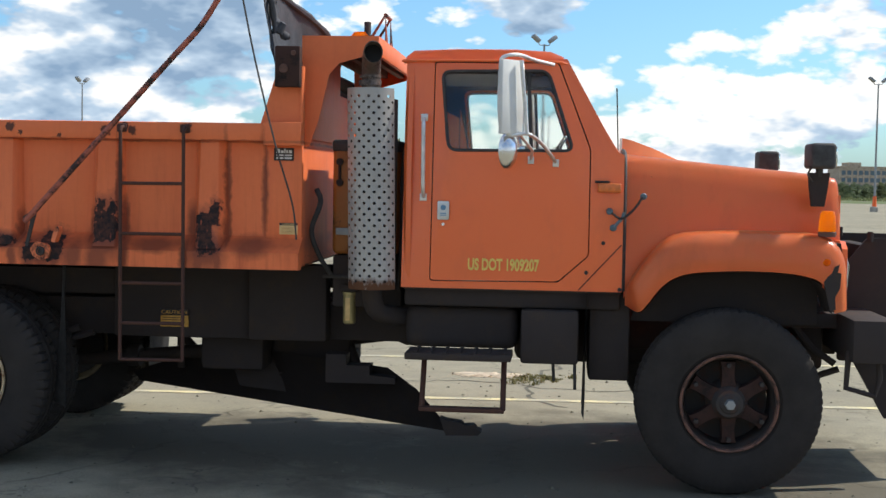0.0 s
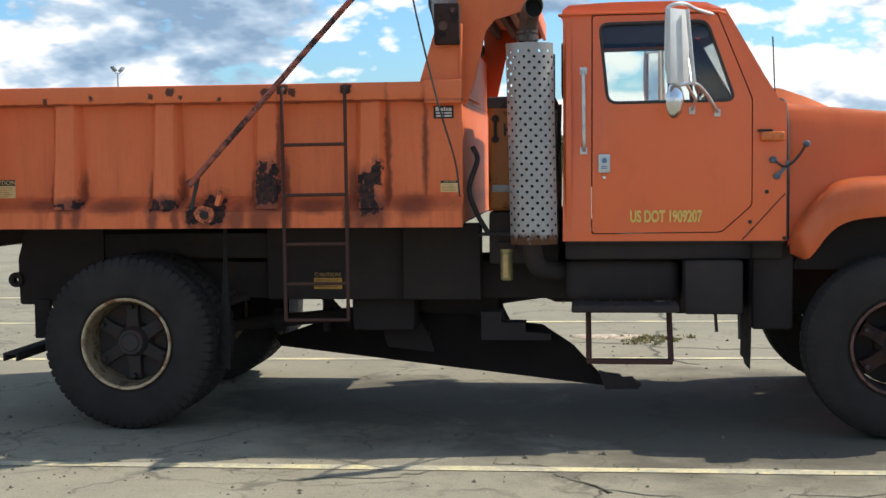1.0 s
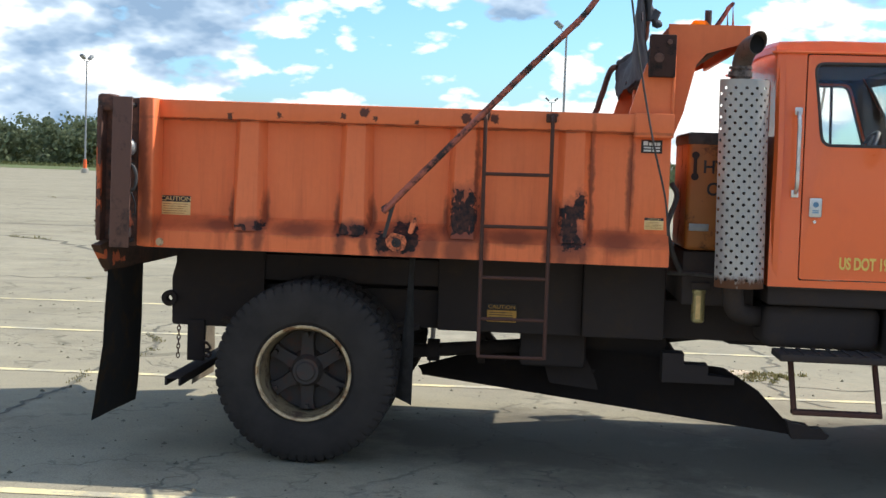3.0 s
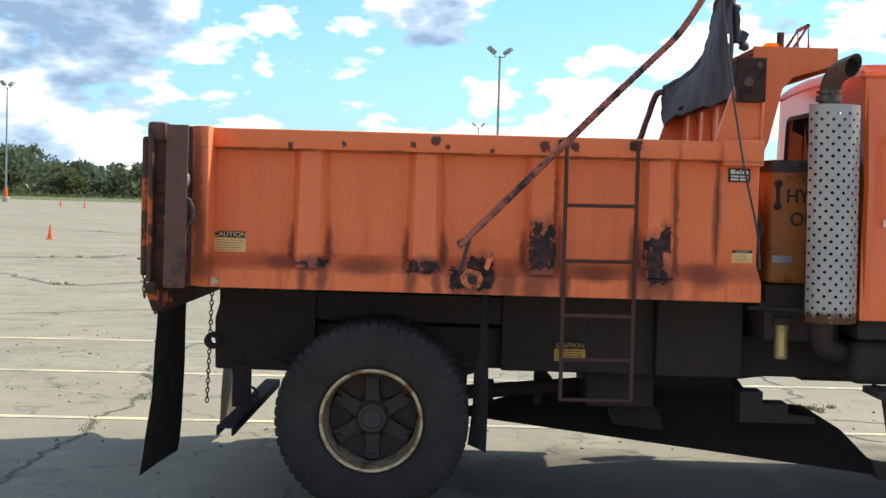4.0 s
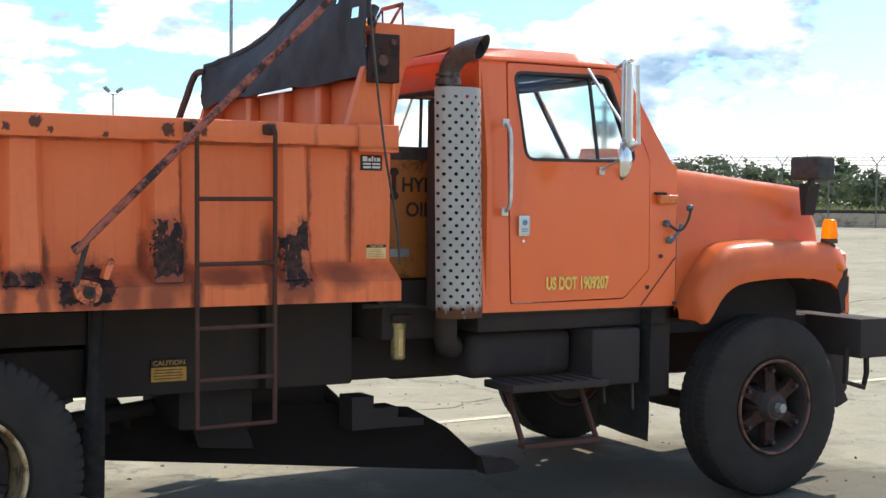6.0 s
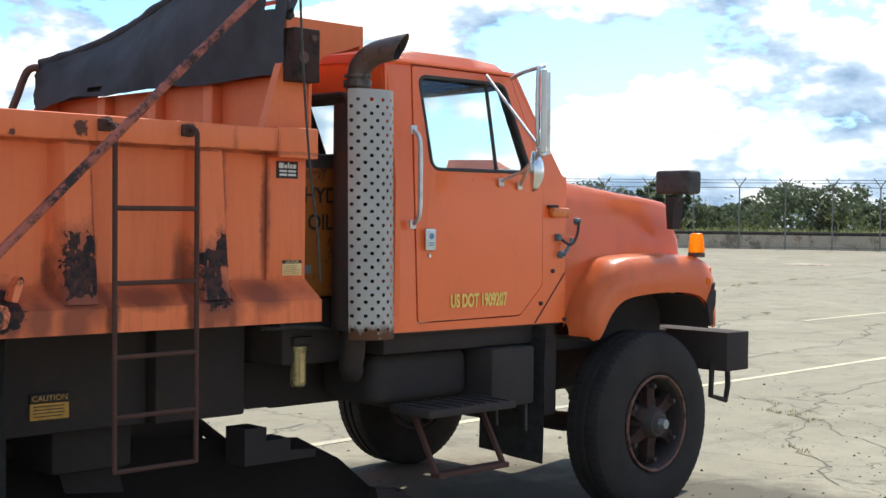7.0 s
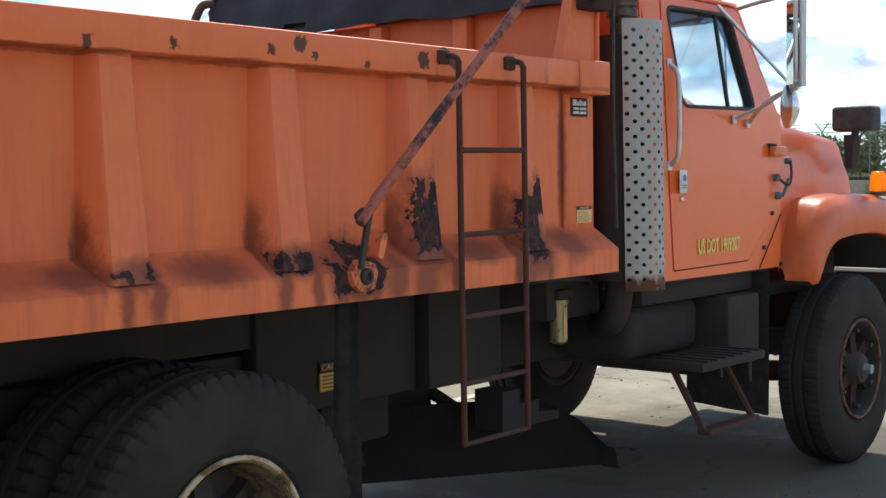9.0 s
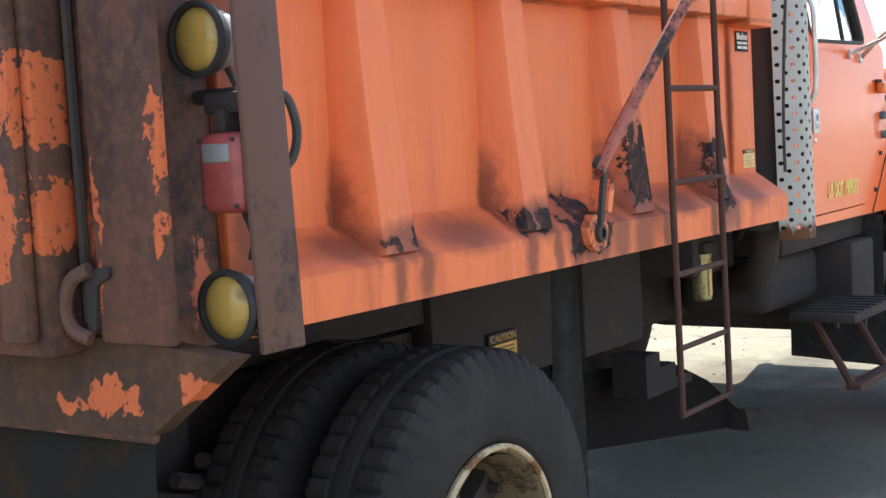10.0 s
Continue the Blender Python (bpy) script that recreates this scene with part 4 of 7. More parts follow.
        bm.faces.new(vs[0][::-1]), bm.faces.new(vs[-1])
        part("spoke", bm, M_HUB if rear else M_SPOKE, tyre)
        bm = bmesh.new()
        p = m @ Vector((0.213, -out * (depth - 0.012), 0))
        lathe(bm, [(0.0, -out * -0.012), (0.014, -out * -0.012), (0.016, -out * 0.02), (0.0, -out * 0.02)], p, 6)
        part("lug_nut", bm, M_HUB, tyre)
    if not rear:
        bm = bmesh.new()
        lathe(bm, [(0.0, -out * (depth - 0.1)), (0.028, -out * (depth - 0.1)), (0.032, -out * (depth - 0.06)), (0.0, -out * (depth - 0.06))], (c[0], y0, c[2]), 6)
        part("hub_cap", bm, M_GREY, tyre, "grey grease cap")


wheel("front_wheel", (5.555, -0.135, 0.533), -1, False, "black worn tyre on a rusty spoked rim")
wheel("front_wheel", (5.57, 2 * YC - 0.02, 0.533), 1, False, "black worn tyre on a rusty spoked rim")
wheel("rear_wheel", (1.008, -0.10, 0.53), -1, True, "black lugged tyre on a tan rim")
wheel("rear_wheel", (1.008, 0.24, 0.53), -1, True, "black lugged inner tyre of the dual pair")
wheel("rear_wheel", (1.008, 2 * YC + 0.08, 0.53), 1, True, "black lugged tyre on a tan rim")
wheel("rear_wheel", (1.008, 2 * YC - 0.24, 0.53), 1, True, "black lugged inner tyre of the dual pair")

# ---- dump body ----
bm = bmesh.new()
box(bm, 0.06, 3.05, 0.0, 0.03, 1.40, 1.985)
body = part("dump_body", bm, M_BOX, truck, "faded orange steel dump body, rusted at the ribs")
part("side_panel", box(bmesh.new(), 0.06, 3.05, 2 * YC - 0.03, 2 * YC, 1.40, 1.985), M_BOX, body)
part("floor_plate", box(bmesh.new(), -0.05, 3.05, 0.03, 2 * YC - 0.03, 1.24, 1.30), M_RUSTO, body)
bm = bmesh.new()
prism(bm, [(0.0, 1.42), (-0.130, 1.328), (-0.130, 1.231), (-0.05, 1.231), (0.03, 1.30), (0.03, 1.42)], 0.06, 3.066, "x")
skirt = mirrored(bm)
part("lower_rail", bm, M_BOX, body, "orange ledge rail with dark dirt and rust runs")
part("lower_rail", skirt, M_BOX, body)
bm = bmesh.new()
box(bm, 0.085, 3.03, -0.09, 0.05, 1.978, 2.083, 0.010)
rail = mirrored(bm)
part("top_rail", bm, M_BOX, body)
part("top_rail", rail, M_BOX, body)
for c in (0.65, 1.27, 1.90, 2.52):
    bm = bmesh.new()
    rows = []
    for z, dep, hw in ((1.345, 0.118, 0.075), (1.40, 0.108, 0.073), (1.7, 0.078, 0.068), (1.98, 0.058, 0.064)):
        rows.append([(c - hw - 0.03, 0.002, z), (c - hw, -dep + 0.012, z), (c - hw + 0.012, -dep, z), (c + hw - 0.012, -dep, z), (c + hw, -dep + 0.012, z), (c + hw + 0.03, 0.002, z)])
    grid(bm, rows)
    other = mirrored(bm)
    part("rib", bm, M_BOX, body)
    part("rib", other, M_BOX, body)
bm = bmesh.new()
box(bm, 2.845, 3.062, -0.014, 0.03, 1.36, 1.976, 0.008)
box(bm, 2.845, 3.066, -0.095, 0.03, 1.955, 2.09, 0.006)
other = mirrored(bm)
part("front_post", bm, M_BOX, body)
part("front_post", other, M_BOX, body)
part("bulkhead", box(bmesh.new(), 3.0, 3.05, 0.03, 2 * YC - 0.03, 1.25, 2.335), M_BOX, body, "orange front wall of the dump body")
for y in (0.6, 1.1, 1.6):
    part("bulkhead_rib", box(bmesh.new(), 2.94, 3.0, y - 0.04, y + 0.04, 1.30, 2.32, 0.008), M_BOX, body)
# rear corner: flared end plate
bm = bmesh.new()
rows = []
for z in (1.235, 1.6, 2.083):
    rows.append([(0.03, 0.0, z), (0.03, -0.150, z), (-0.10, -0.15, z), (-0.16, -0.15, z), (-0.16, 0.04, z)])
vs = grid(bm, rows)
for row in (vs[0], vs[-1]):
    bm.faces.new(row)
other = mirrored(bm)
part("rear_post", bm, M_RUSTD, body, "dark rusty rear corner post")
part("rear_post", other, M_RUSTD, body)
bm = bmesh.new()
prism(bm, [(0.128, 0.0), (0.128, -0.186), (0.118, -0.196), (0.032, -0.168), (0.032, 0.0)], 1.238, 2.086, "z")
bmesh.ops.bevel(bm, geom=list(bm.edges), offset=0.004, segments=1, affect="EDGES")
other = mirrored(bm)
part("corner_flange", bm, M_BOX, body, "orange folded flange of the rear corner")
part("corner_flange", other, M_BOX, body)
# rivets and small round plug near the lower rear corner
bm = bmesh.new()
lathe(bm, [(0, -0.132), (0.022, -0.132), (0.026, -0.126), (0.026, -0.12), (0, -0.12)], (0.155, 0.0, 1.262), 16)
part("drain_plug", bm, M_RIM_R, body)

# canopy over the cab
bm = bmesh.new()
out = [(3.03, 2.612), (3.475, 2.612), (3.475, 2.525), (3.42, 2.50), (3.25, 2.45), (3.195, 2.385), (3.13, 2.10), (3.075, 1.955), (3.03, 1.955)]
prism(bm, out, 0.10, 0.125)
other = mirrored(bm)
canopy = part("cab_shield", bm, M_BOX, truck, "orange steel canopy reaching over the cab")
part("cheek_plate", other, M_BOX, canopy)
bm = bmesh.new()
box(bm, 3.04, 3.47, 0.126, 2 * YC - 0.126, 2.58, 2.608)
box(bm, 3.465, 3.49, 0.10, 2 * YC - 0.10, 2.50, 2.614, 0.004)
part("canopy_roof", bm, M_BOX, canopy)
for x in (3.12, 3.24, 3.36):
    part("canopy_rib", box(bmesh.new(), x, x + 0.04, 0.126, 2 * YC - 0.126, 2.515, 2.578), M_POST, canopy)
prismed = bmesh.new()
prism(prismed, [(3.052, 2.58), (3.075, 2.58), (3.075, 2.0), (3.052, 2.0)], 0.126, 1.20)
part("canopy_web", prismed, M_BOX, canopy)
bm = bmesh.new()
prism(bm, [(2.815, 2.085), (2.90, 2.36), (2.93, 2.42), (3.066, 2.42), (3.066, 2.085)], -0.03, 0.02)
other = mirrored(bm)
part("front_gusset", bm, M_BOX, body)
part("front_gusset", other, M_BOX, body)
part("weld_bead", tube(bmesh.new(), [(3.058, -0.036, 2.09), (3.058, -0.036, 2.42)], 0.010, 6), M_BOX, body)

# amber beacon and tube frame on the canopy
bm = bmesh.new()
lathe(bm, [(0, 0.0), (0.075, 0.0), (0.075, 0.02), (0.065, 0.03), (0.06, 0.075), (0.045, 0.095), (0, 0.10)], (3.28, 0.75, 2.61), 24, "z")
part("canopy_beacon", bm, M_AMBER, canopy, "amber domed beacon")
part("beacon_post", tube(bmesh.new(), [(3.325, 0.74, 2.60), (3.325, 0.74, 2.77)], 0.022, 10), M_BLACK, canopy)
bm = bmesh.new()
for y in (0.62, 0.86):
    tube(bm, [(3.33, y, 2.594), (3.455, y, 2.80), (3.465, y, 2.594)], 0.012, 8)
tube(bm, [(3.455, 0.62, 2.80), (3.455, 0.86, 2.80)], 0.012, 8)
part("tube_guard", bm, M_ARM, canopy)

# tarp, its roller, bow and arms
roller = part("tarp_housing", box(bmesh.new(), 2.912, 3.058, -0.110, -0.031, 2.295, 2.53, 0.006), M_SPOKE, truck, "dark rusty end plate of the tarp roller")
bm = bmesh.new()
lathe(bm, [(0, -0.070), (0.014, -0.070), (0.016, -0.06), (0, -0.06)], (3.02, -0.05, 2.49), 10)
part("roller_boss", bm, M_POST, roller)
bm = bmesh.new()
lathe(bm, [(0, -0.068), (0.026, -0.068), (0.028, -0.06), (0, -0.06)], (2.965, -0.05, 2.40), 12)
part("roller_boss", bm, M_POST, roller)
part("tarp_roller", tube(bmesh.new(), [(2.98, -0.03, 2.44), (2.98, 2 * YC + 0.04, 2.44)], 0.055, 14), M_TARP, roller)

BOW = [(2.735, -0.355, 2.93), (2.79, -0.33, 2.972), (2.835, -0.18, 2.955), (2.85, 0.02, 2.905), (2.857, 0.25, 2.870), (2.891, 0.50, 2.836), (2.937, 0.80, 2.795), (2.979, 1.15, 2.735), (2.997, 1.50, 2.660), (2.955, 1.85, 2.592), (2.866, 2.13, 2.535)]
arm_pts = [(1.455, -0.20, 1.485), (1.57, -0.212, 1.605), (1.86, -0.255, 1.905), (2.15, -0.305, 2.205), (2.40, -0.345, 2.46), (2.54, -0.362, 2.605), (2.645, -0.365, 2.765)]
bm = bmesh.new()
tube(bm, bend(arm_pts + BOW[:4], 4), 0.017, 10)
arm = part("tarp_arm", bm, M_ARM, truck, "worn red-brown tube arm of the tarp cover")
tube_far = bmesh.new()
tube(tube_far, bend([(1.52, 2.43, 1.32), (2.25, 2.40, 1.72), (2.66, 2.27, 2.10), (2.75, 2.22, 2.30), (2.79, 2.19, 2.44), (2.82, 2.17, 2.505), (2.86, 2.12, 2.515)], 4), 0.022, 10)
part("far_arm", tube_far, M_POST, arm, "dark rusty far tarp arm")
part("arm_sleeve", tube(bmesh.new(), [(1.52, -0.205, 1.555), (1.86, -0.255, 1.905), (2.28, -0.327, 2.34)], 0.0185, 8), M_ARM, arm)
bm = bmesh.new()
prism(bm, rounded([(1.44, 1.512), (1.475, 1.535), (1.522, 1.53), (1.508, 1.48), (1.474, 1.345), (1.456, 1.34), (1.462, 1.38), (1.488, 1.485), (1.475, 1.505), (1.45, 1.495)], 0.005, 2), -0.200, -0.187)
part("arm_link", bm, M_HUB, arm)
# thin dark ring drawn in place of the plate's open hole
bm = bmesh.new()
lathe(bm, [(0.014, -0.166), (0.024, -0.166), (0.027, -0.160), (0.027, -0.15), (0.0, -0.15), (0.0, -0.158), (0.014, -0.158)], (1.530, 0, 1.312), 20)
part("pivot_hole", bm, M_HUB, arm, "flat black ring standing for the hole in the pivot plate")
bm = bmesh.new()
prism(bm, rounded([(1.465, 1.325), (1.48, 1.285), (1.52, 1.258), (1.575, 1.272), (1.588, 1.32), (1.575, 1.35), (1.54, 1.36), (1.50, 1.368)], 0.010), -0.152, -0.127)
part("pivot_tab", prism(bmesh.new(), rounded([(1.592, 1.37), (1.615, 1.362), (1.642, 1.44), (1.632, 1.462), (1.608, 1.43)], 0.008), -0.150, -0.085), M_PLATE, arm)
part("pivot_plate", bm, M_PLATE, arm, "bright orange pivot plate with black chips")
bm = bmesh.new()
tube(bm, bend([(2.745, -0.35, 2.94), (2.83, -0.27, 2.45), (2.94, -0.19, 1.95), (3.03, -0.14, 1.62), (3.055, -0.13, 1.41)], 4), 0.006, 6)
part("tarp_rope", bm, M_BLACK, arm)

bm = bmesh.new()
rows = []
NB = 46
bow_c = bend(BOW[2:], 8)
for i in range(NB + 1):
    u = i / NB
    k = u * (len(bow_c) - 1)
    i0 = min(int(k), len(bow_c) - 2)
    b = bow_c[i0].lerp(bow_c[i0 + 1], k - i0)
    if u < 0.12:
        b = b + Vector((0.03, 0, -0.06 * (0.12 - u) / 0.12))
    foot = Vector((2.93 - 0.05 * u, -0.02 + 2.22 * u, 2.328 - 0.04 * max(0.0, u - 0.78) / 0.22 + 0.008 * math.sin(u * 17) + 0.012 * noise.noise(Vector((u * 14, 0, 1)))))
    row = []
    for j in range(13):
        v = j / 12
        p = b.lerp(foot, v)
        sag = 0.10 * math.sin(math.pi * v)
        p.x += -0.25 * sag + 0.014 * noise.noise(Vector((u * 7, v * 3, 2))) + 0.008 * noise.noise(Vector((u * 22, v * 7, 5)))
        p.z -= 0.35 * sag * (1 - abs(2 * u - 1))
        p.y += 0.02 * noise.noise(Vector((u * 6, v * 6, 8)))
        row.append(p)
    rows.append(row)
vs = grid(bm, rows)
gone = [f for f in bm.faces if any((f.calc_center_median() - Vector(h)).length < r for h, r in (((2.88, 0.02, 2.64), 0.035), ((2.87, 0.16, 2.72), 0.02)))]
gone += [f for f in bm.faces if 1.48 < f.calc_center_median().y < 1.66 and 2.340 < f.calc_center_median().z < 2.368]
bmesh.ops.delete(bm, geom=list(set(gone)), context="FACES")
bmesh.ops.solidify(bm, geom=list(bm.faces), thickness=0.006)
tarp = part("tarp", bm, M_TARP, truck, "torn black mesh tarp bunched at the front of the body", 70)
random.seed(4)
for k in range(2):
    y = -0.08 + 0.05 * k
    p = Vector((2.84 + random.uniform(-0.02, 0.03), y, 2.93 - 0.15 * random.random()))
    pts = [p + Vector((random.uniform(-0.02, 0.02) + 0.045 * s, random.uniform(-0.02, 0.03), -s * random.uniform(0.09, 0.16))) for s in (0, 0.5, 1, 1.5, 2.0, 2.4)]
    part("torn_strip", tube(bmesh.new(), bend(pts, 3), [0.034 * random.uniform(0.4, 1) for _ in range(16)], 6), M_TARP, tarp, smooth=60)
part("tarp_hem", tube(bmesh.new(), [q + Vector((0, 0, 0.006)) for q in bow_c], [0.022 + 0.008 * noise.noise(q * 9) for q in bow_c], 8), M_TARP, tarp)
part("tarp_roll", tube(bmesh.new(), bend([(2.975, 0.0, 2.40), (2.98, 0.5, 2.39), (2.98, 1.2, 2.38), (2.97, 2.18, 2.36)], 5), 0.035, 10), M_TARP, tarp)

# ladder on the side of the body
bm = bmesh.new()
tube(bm, bend([(2.012, -0.06, 2.045), (2.012, -0.12, 2.05), (2.012, -0.15, 2.03), (2.012, -0.153, 1.95), (2.014, -0.155, 1.3), (2.016, -0.158, 0.685)], 4), 0.011, 8)
ladder = part("ladder", bm, M_LADDER, truck, "dark rusty rod ladder hooked over the body side")
part("ladder_rail", tube(bmesh.new(), bend([(2.388, -0.06, 2.045), (2.388, -0.12, 2.05), (2.388, -0.15, 2.03), (2.388, -0.153, 1.95), (2.390, -0.155, 1.3), (2.391, -0.158, 0.685)], 4), 0.011, 8), M_LADDER, ladder)
for z in (1.72, 1.425, 1.135, 0.90, 0.685):
    part("rung", tube(bmesh.new(), [(2.012, -0.155, z), (2.39, -0.155, z + 0.003)], 0.010, 8), M_LADDER, ladder)
for x in (2.0, 2.38):
    part("ladder_hook", box(bmesh.new(), x - 0.03, x + 0.03, -0.105, -0.085, 2.02, 2.07, 0.008), M_LADDER, ladder)


def label_plate(x0, x1, z0, z1, y, zh, paper, size):
    pl = part("caution_label", box(bmesh.new(), x0, x1, y - 0.003, y, z0, zh, 0.0008), paper, truck, "faded yellow caution label with a black header")
    part("header", box(bmesh.new(), x0, x1, y - 0.003, y, zh + 0.0005, z1, 0.0008), M_INK, pl)
    lettering("lettering", "CAUTION", size, face_pose((x0 + x1) / 2, y - 0.0042, (zh + z1) / 2), paper, pl, "pale letters", 1.12)
    part("small_print", bars(bmesh.new(), x0 + 0.01, x1 - 0.01, y - 0.003, z0 + 0.006, zh - 0.006, 5, 0.22), M_TANK, pl)


label_plate(0.125, 0.298, 1.413, 1.528, -0.002, 1.492, M_CREAM, 0.036)
label_plate(2.93, 3.038, 1.434, 1.502, -0.0145, 1.487, M_CREAM, 0.014)
pl = part("maker_plate", box(bmesh.new(), 2.893, 3.012, -0.018, -0.0145, 1.868, 1.943, 0.001), M_FRAME, truck, "small dark maker's plate with pale print")
bm = bmesh.new()
for x0, x1, z0, z1 in ((2.905, 2.93, 1.912, 1.936), (2.935, 2.95, 1.912, 1.928), (2.954, 2.962, 1.912, 1.937), (2.967, 2.977, 1.912, 1.93), (2.982, 3.0, 1.912, 1.93), (2.908, 2.95, 1.895, 1.904), (2.957, 3.0, 1.895, 1.904), (2.908, 2.95, 1.878, 1.888), (2.957, 3.0, 1.878, 1.888)):
    box(bm, x0, x1, -0.0195, -0.018, z0, z1)
part("emblem", bm, M_WHITE, pl, "pale raised shapes")

# ---- rear end ----
bm = bmesh.new()
box(bm, -0.25, -0.165, 0.012, 2 * YC - 0.012, 1.24, 2.05, 0.01)
gate = part("tailgate", bm, M_GATE, truck, "rusty orange steel tailgate with ribs")
for y in (0.03, 0.34, 0.75, 1.3, 1.95):
    part("gate_rib", box(bmesh.new(), -0.285, -0.252, y, y + 0.075, 1.27, 2.03, 0.012), M_GATE if y < 0.1 else M_RUSTL, gate)
for z in (1.26, 1.6, 1.98):
    part("gate_bar", box(bmesh.new(), -0.295, -0.252, 0.3, 2 * YC - 0.3, z, z + 0.06, 0.012), M_RUSTO, gate)
part("gate_rod", tube(bmesh.new(), [(-0.178, -0.014, 1.30), (-0.178, -0.014, 2.03)], 0.010, 6), M_FRAME, gate)
bm = bmesh.new()
prism(bm, rounded([(-0.05, 1.285), (-0.03, 1.28), (-0.03, 1.38), (-0.055, 1.40), (-0.095, 1.405), (-0.095, 1.385), (-0.06, 1.37)], 0.008), -0.195, -0.162, "x")
part("latch_plate", bm, M_FRAME, gate)
bm = bmesh.new()
tube(bm, bend([(-0.20, -0.05, 1.40), (-0.21, -0.01, 1.38), (-0.212, 0.01, 1.33), (-0.21, -0.005, 1.29), (-0.20, -0.04, 1.272)], 4), 0.014, 8)
part("latch_hook", bm, M_POST, gate)
bm = bmesh.new()
prism(bm, [(-0.36, 1.245), (-0.15, 1.095), (0.1, 1.085), (2.1, 1.085), (2 * YC + 0.15, 1.095), (2 * YC + 0.36, 1.245), (2 * YC + 0.10, 1.27), (-0.10, 1.27)], -0.17, -0.12, "x")
part("gate_flange", box(bmesh.new(), -0.162, -0.135, -0.03, 0.12, 1.25, 2.05, 0.004), M_RUSTO, gate)
apron = part("rear_apron", bm, M_APRON, truck, "rusty brown rear bolster with peeling orange paint")
part("apron_lip", tube(bmesh.new(), [(-0.155, -0.14, 1.088), (-0.155, 1.1, 1.083), (-0.155, 2.34, 1.088)], 0.012, 8), M_RUSTO, apron)
for y in (-0.235, 2 * YC + 0.05):
    part("hinge_column", box(bmesh.new(), -0.186, -0.162, y, y + 0.185, 1.262, 2.03, 0.008), M_COLUMN, apron, "dark brown rusted hinge column")
    part("column_cap", box(bmesh.new(), -0.20, -0.10, y + 0.02, y + 0.16, 2.0, 2.10, 0.02), M_RUSTD, apron)


def chain(name, pts, parent, label, step=0.033, r=0.006):
    """A hanging chain of welded links."""
    first = None
    p, n = [Vector(q) for q in pts], 0
    for a, b in zip(p, p[1:]):
        d = b - a
        for i in range(int(d.length / step)):
            c = a + d * (i + 0.5) / max(1, int(d.length / step))
            q = d.to_track_quat("Z", "Y").to_matrix().to_4x4() @ Matrix.Rotation(n % 2 * math.pi / 2, 4, "Z")
            loop = []
            for k in range(9):
                s = k * math.tau / 8
                loop.append(c + q.to_3x3() @ Vector((0.011 * math.cos(s), 0, 0.021 * math.sin(s))))
            bm = bmesh.new()
            tube(bm, loop, r * 0.75, 5, False)
            if first is None:
                first = part(name, bm, M_POST, parent, label)
            else:
                part("link", bm, M_POST, first)
            n += 1
    return first


chain("gate_chain", [(-0.283, 0.150, 1.82), (-0.287, 0.155, 1.14)], truck, "rusty hanging chain on the tailgate")
part("chain_pin", tube(bmesh.new(), [(-0.33, 0.155, 1.355), (-0.24, 0.155, 1.355)], 0.006, 6), M_POST, gate)
chain("far_chain", [(-0.165, 1.52, 1.08), (-0.20, 1.60, 0.325)], truck, "rusty hanging chain below the body")

bm = bmesh.new()
box(bm, -0.072, 0.040, -0.345, -0.333, 1.236, 2.082, 0.003)
for v in bm.verts:
    v.co.y += 0.03 * (v.co.z - 1.236)
guard = part("light_guard", bm, M_POST, truck, "flat brown rusty steel guard bar beside the rear lamps")
for z in (1.27, 1.70, 2.04):
    part("guard_stay", tube(bmesh.new(), [(-0.01, -0.34 + 0.03 * (z - 1.236), z), (0.0, -0.14, z)], 0.014, 8), M_FRAME, guard)
bm = bmesh.new()
tube(bm, bend([(0.01, -0.30, 1.70), (0.05, -0.32, 1.695), (0.07, -0.325, 1.655), (0.072, -0.325, 1.61), (0.058, -0.315, 1.57), (0.02, -0.29, 1.55)], 5), 0.009, 8)
tube(bm, bend([(0.03, -0.28, 1.55), (0.055, -0.28, 1.48), (0.05, -0.27, 1.43), (0.03, -0.25, 1.42)], 5), 0.005, 6)
part("cable_hose", bm, M_BLACK, guard)


def round_lamp(x, y, z):
    bm = bmesh.new()
    lathe(bm, [(0.058, 0.016), (0.066, 0.006), (0.071, -0.012), (0.068, -0.020), (0.060, -0.020), (0.056, -0.008)], (x, y, z), 32, "x")
    lamp = part("rear_lamp", bm, M_LAMP, truck, "round yellow lamp in a dark rubber housing")
    bm = bmesh.new()
    lathe(bm, [(0.0, 0.085), (0.028, 0.080), (0.046, 0.062), (0.056, 0.035), (0.062, 0.008)], (x, y, z), 28, "x")
    part("lamp_bowl", bm, M_GREY, lamp, "scuffed bright metal lamp bowl")
    bm = bmesh.new()
    lathe(bm, [(0.0585, -0.009), (0.050, -0.017), (0.030, -0.024), (0.0, -0.027)], (x, y, z), 32, "x")
    part("lens", bm, M_FOG, lamp, "yellow glass lens")
    if z < 1.5:
        return
    bm = bmesh.new()
    tube(bm, bend([(x + 0.05, y - 0.01, z - 0.05), (x + 0.05, y - 0.04, z - 0.10), (x + 0.06, y - 0.055, z - 0.15)], 4), 0.007, 6)
    part("lamp_wire", bm, M_BLACK, lamp)


round_lamp(-0.050, -0.222, 1.800)
round_lamp(-0.060, -0.262, 1.318)
bm = bmesh.new()
box(bm, -0.078, -0.005, -0.322, -0.213, 1.487, 1.632, 0.022, 4)
tail = part("tail_lamp", bm, M_RED, truck, "dull red plastic tail lamp with a clear window")
part("clear_window", box(bmesh.new(), -0.082, -0.073, -0.298, -0.232, 1.578, 1.612, 0.004), M_GREY, tail, "pale reversing window")
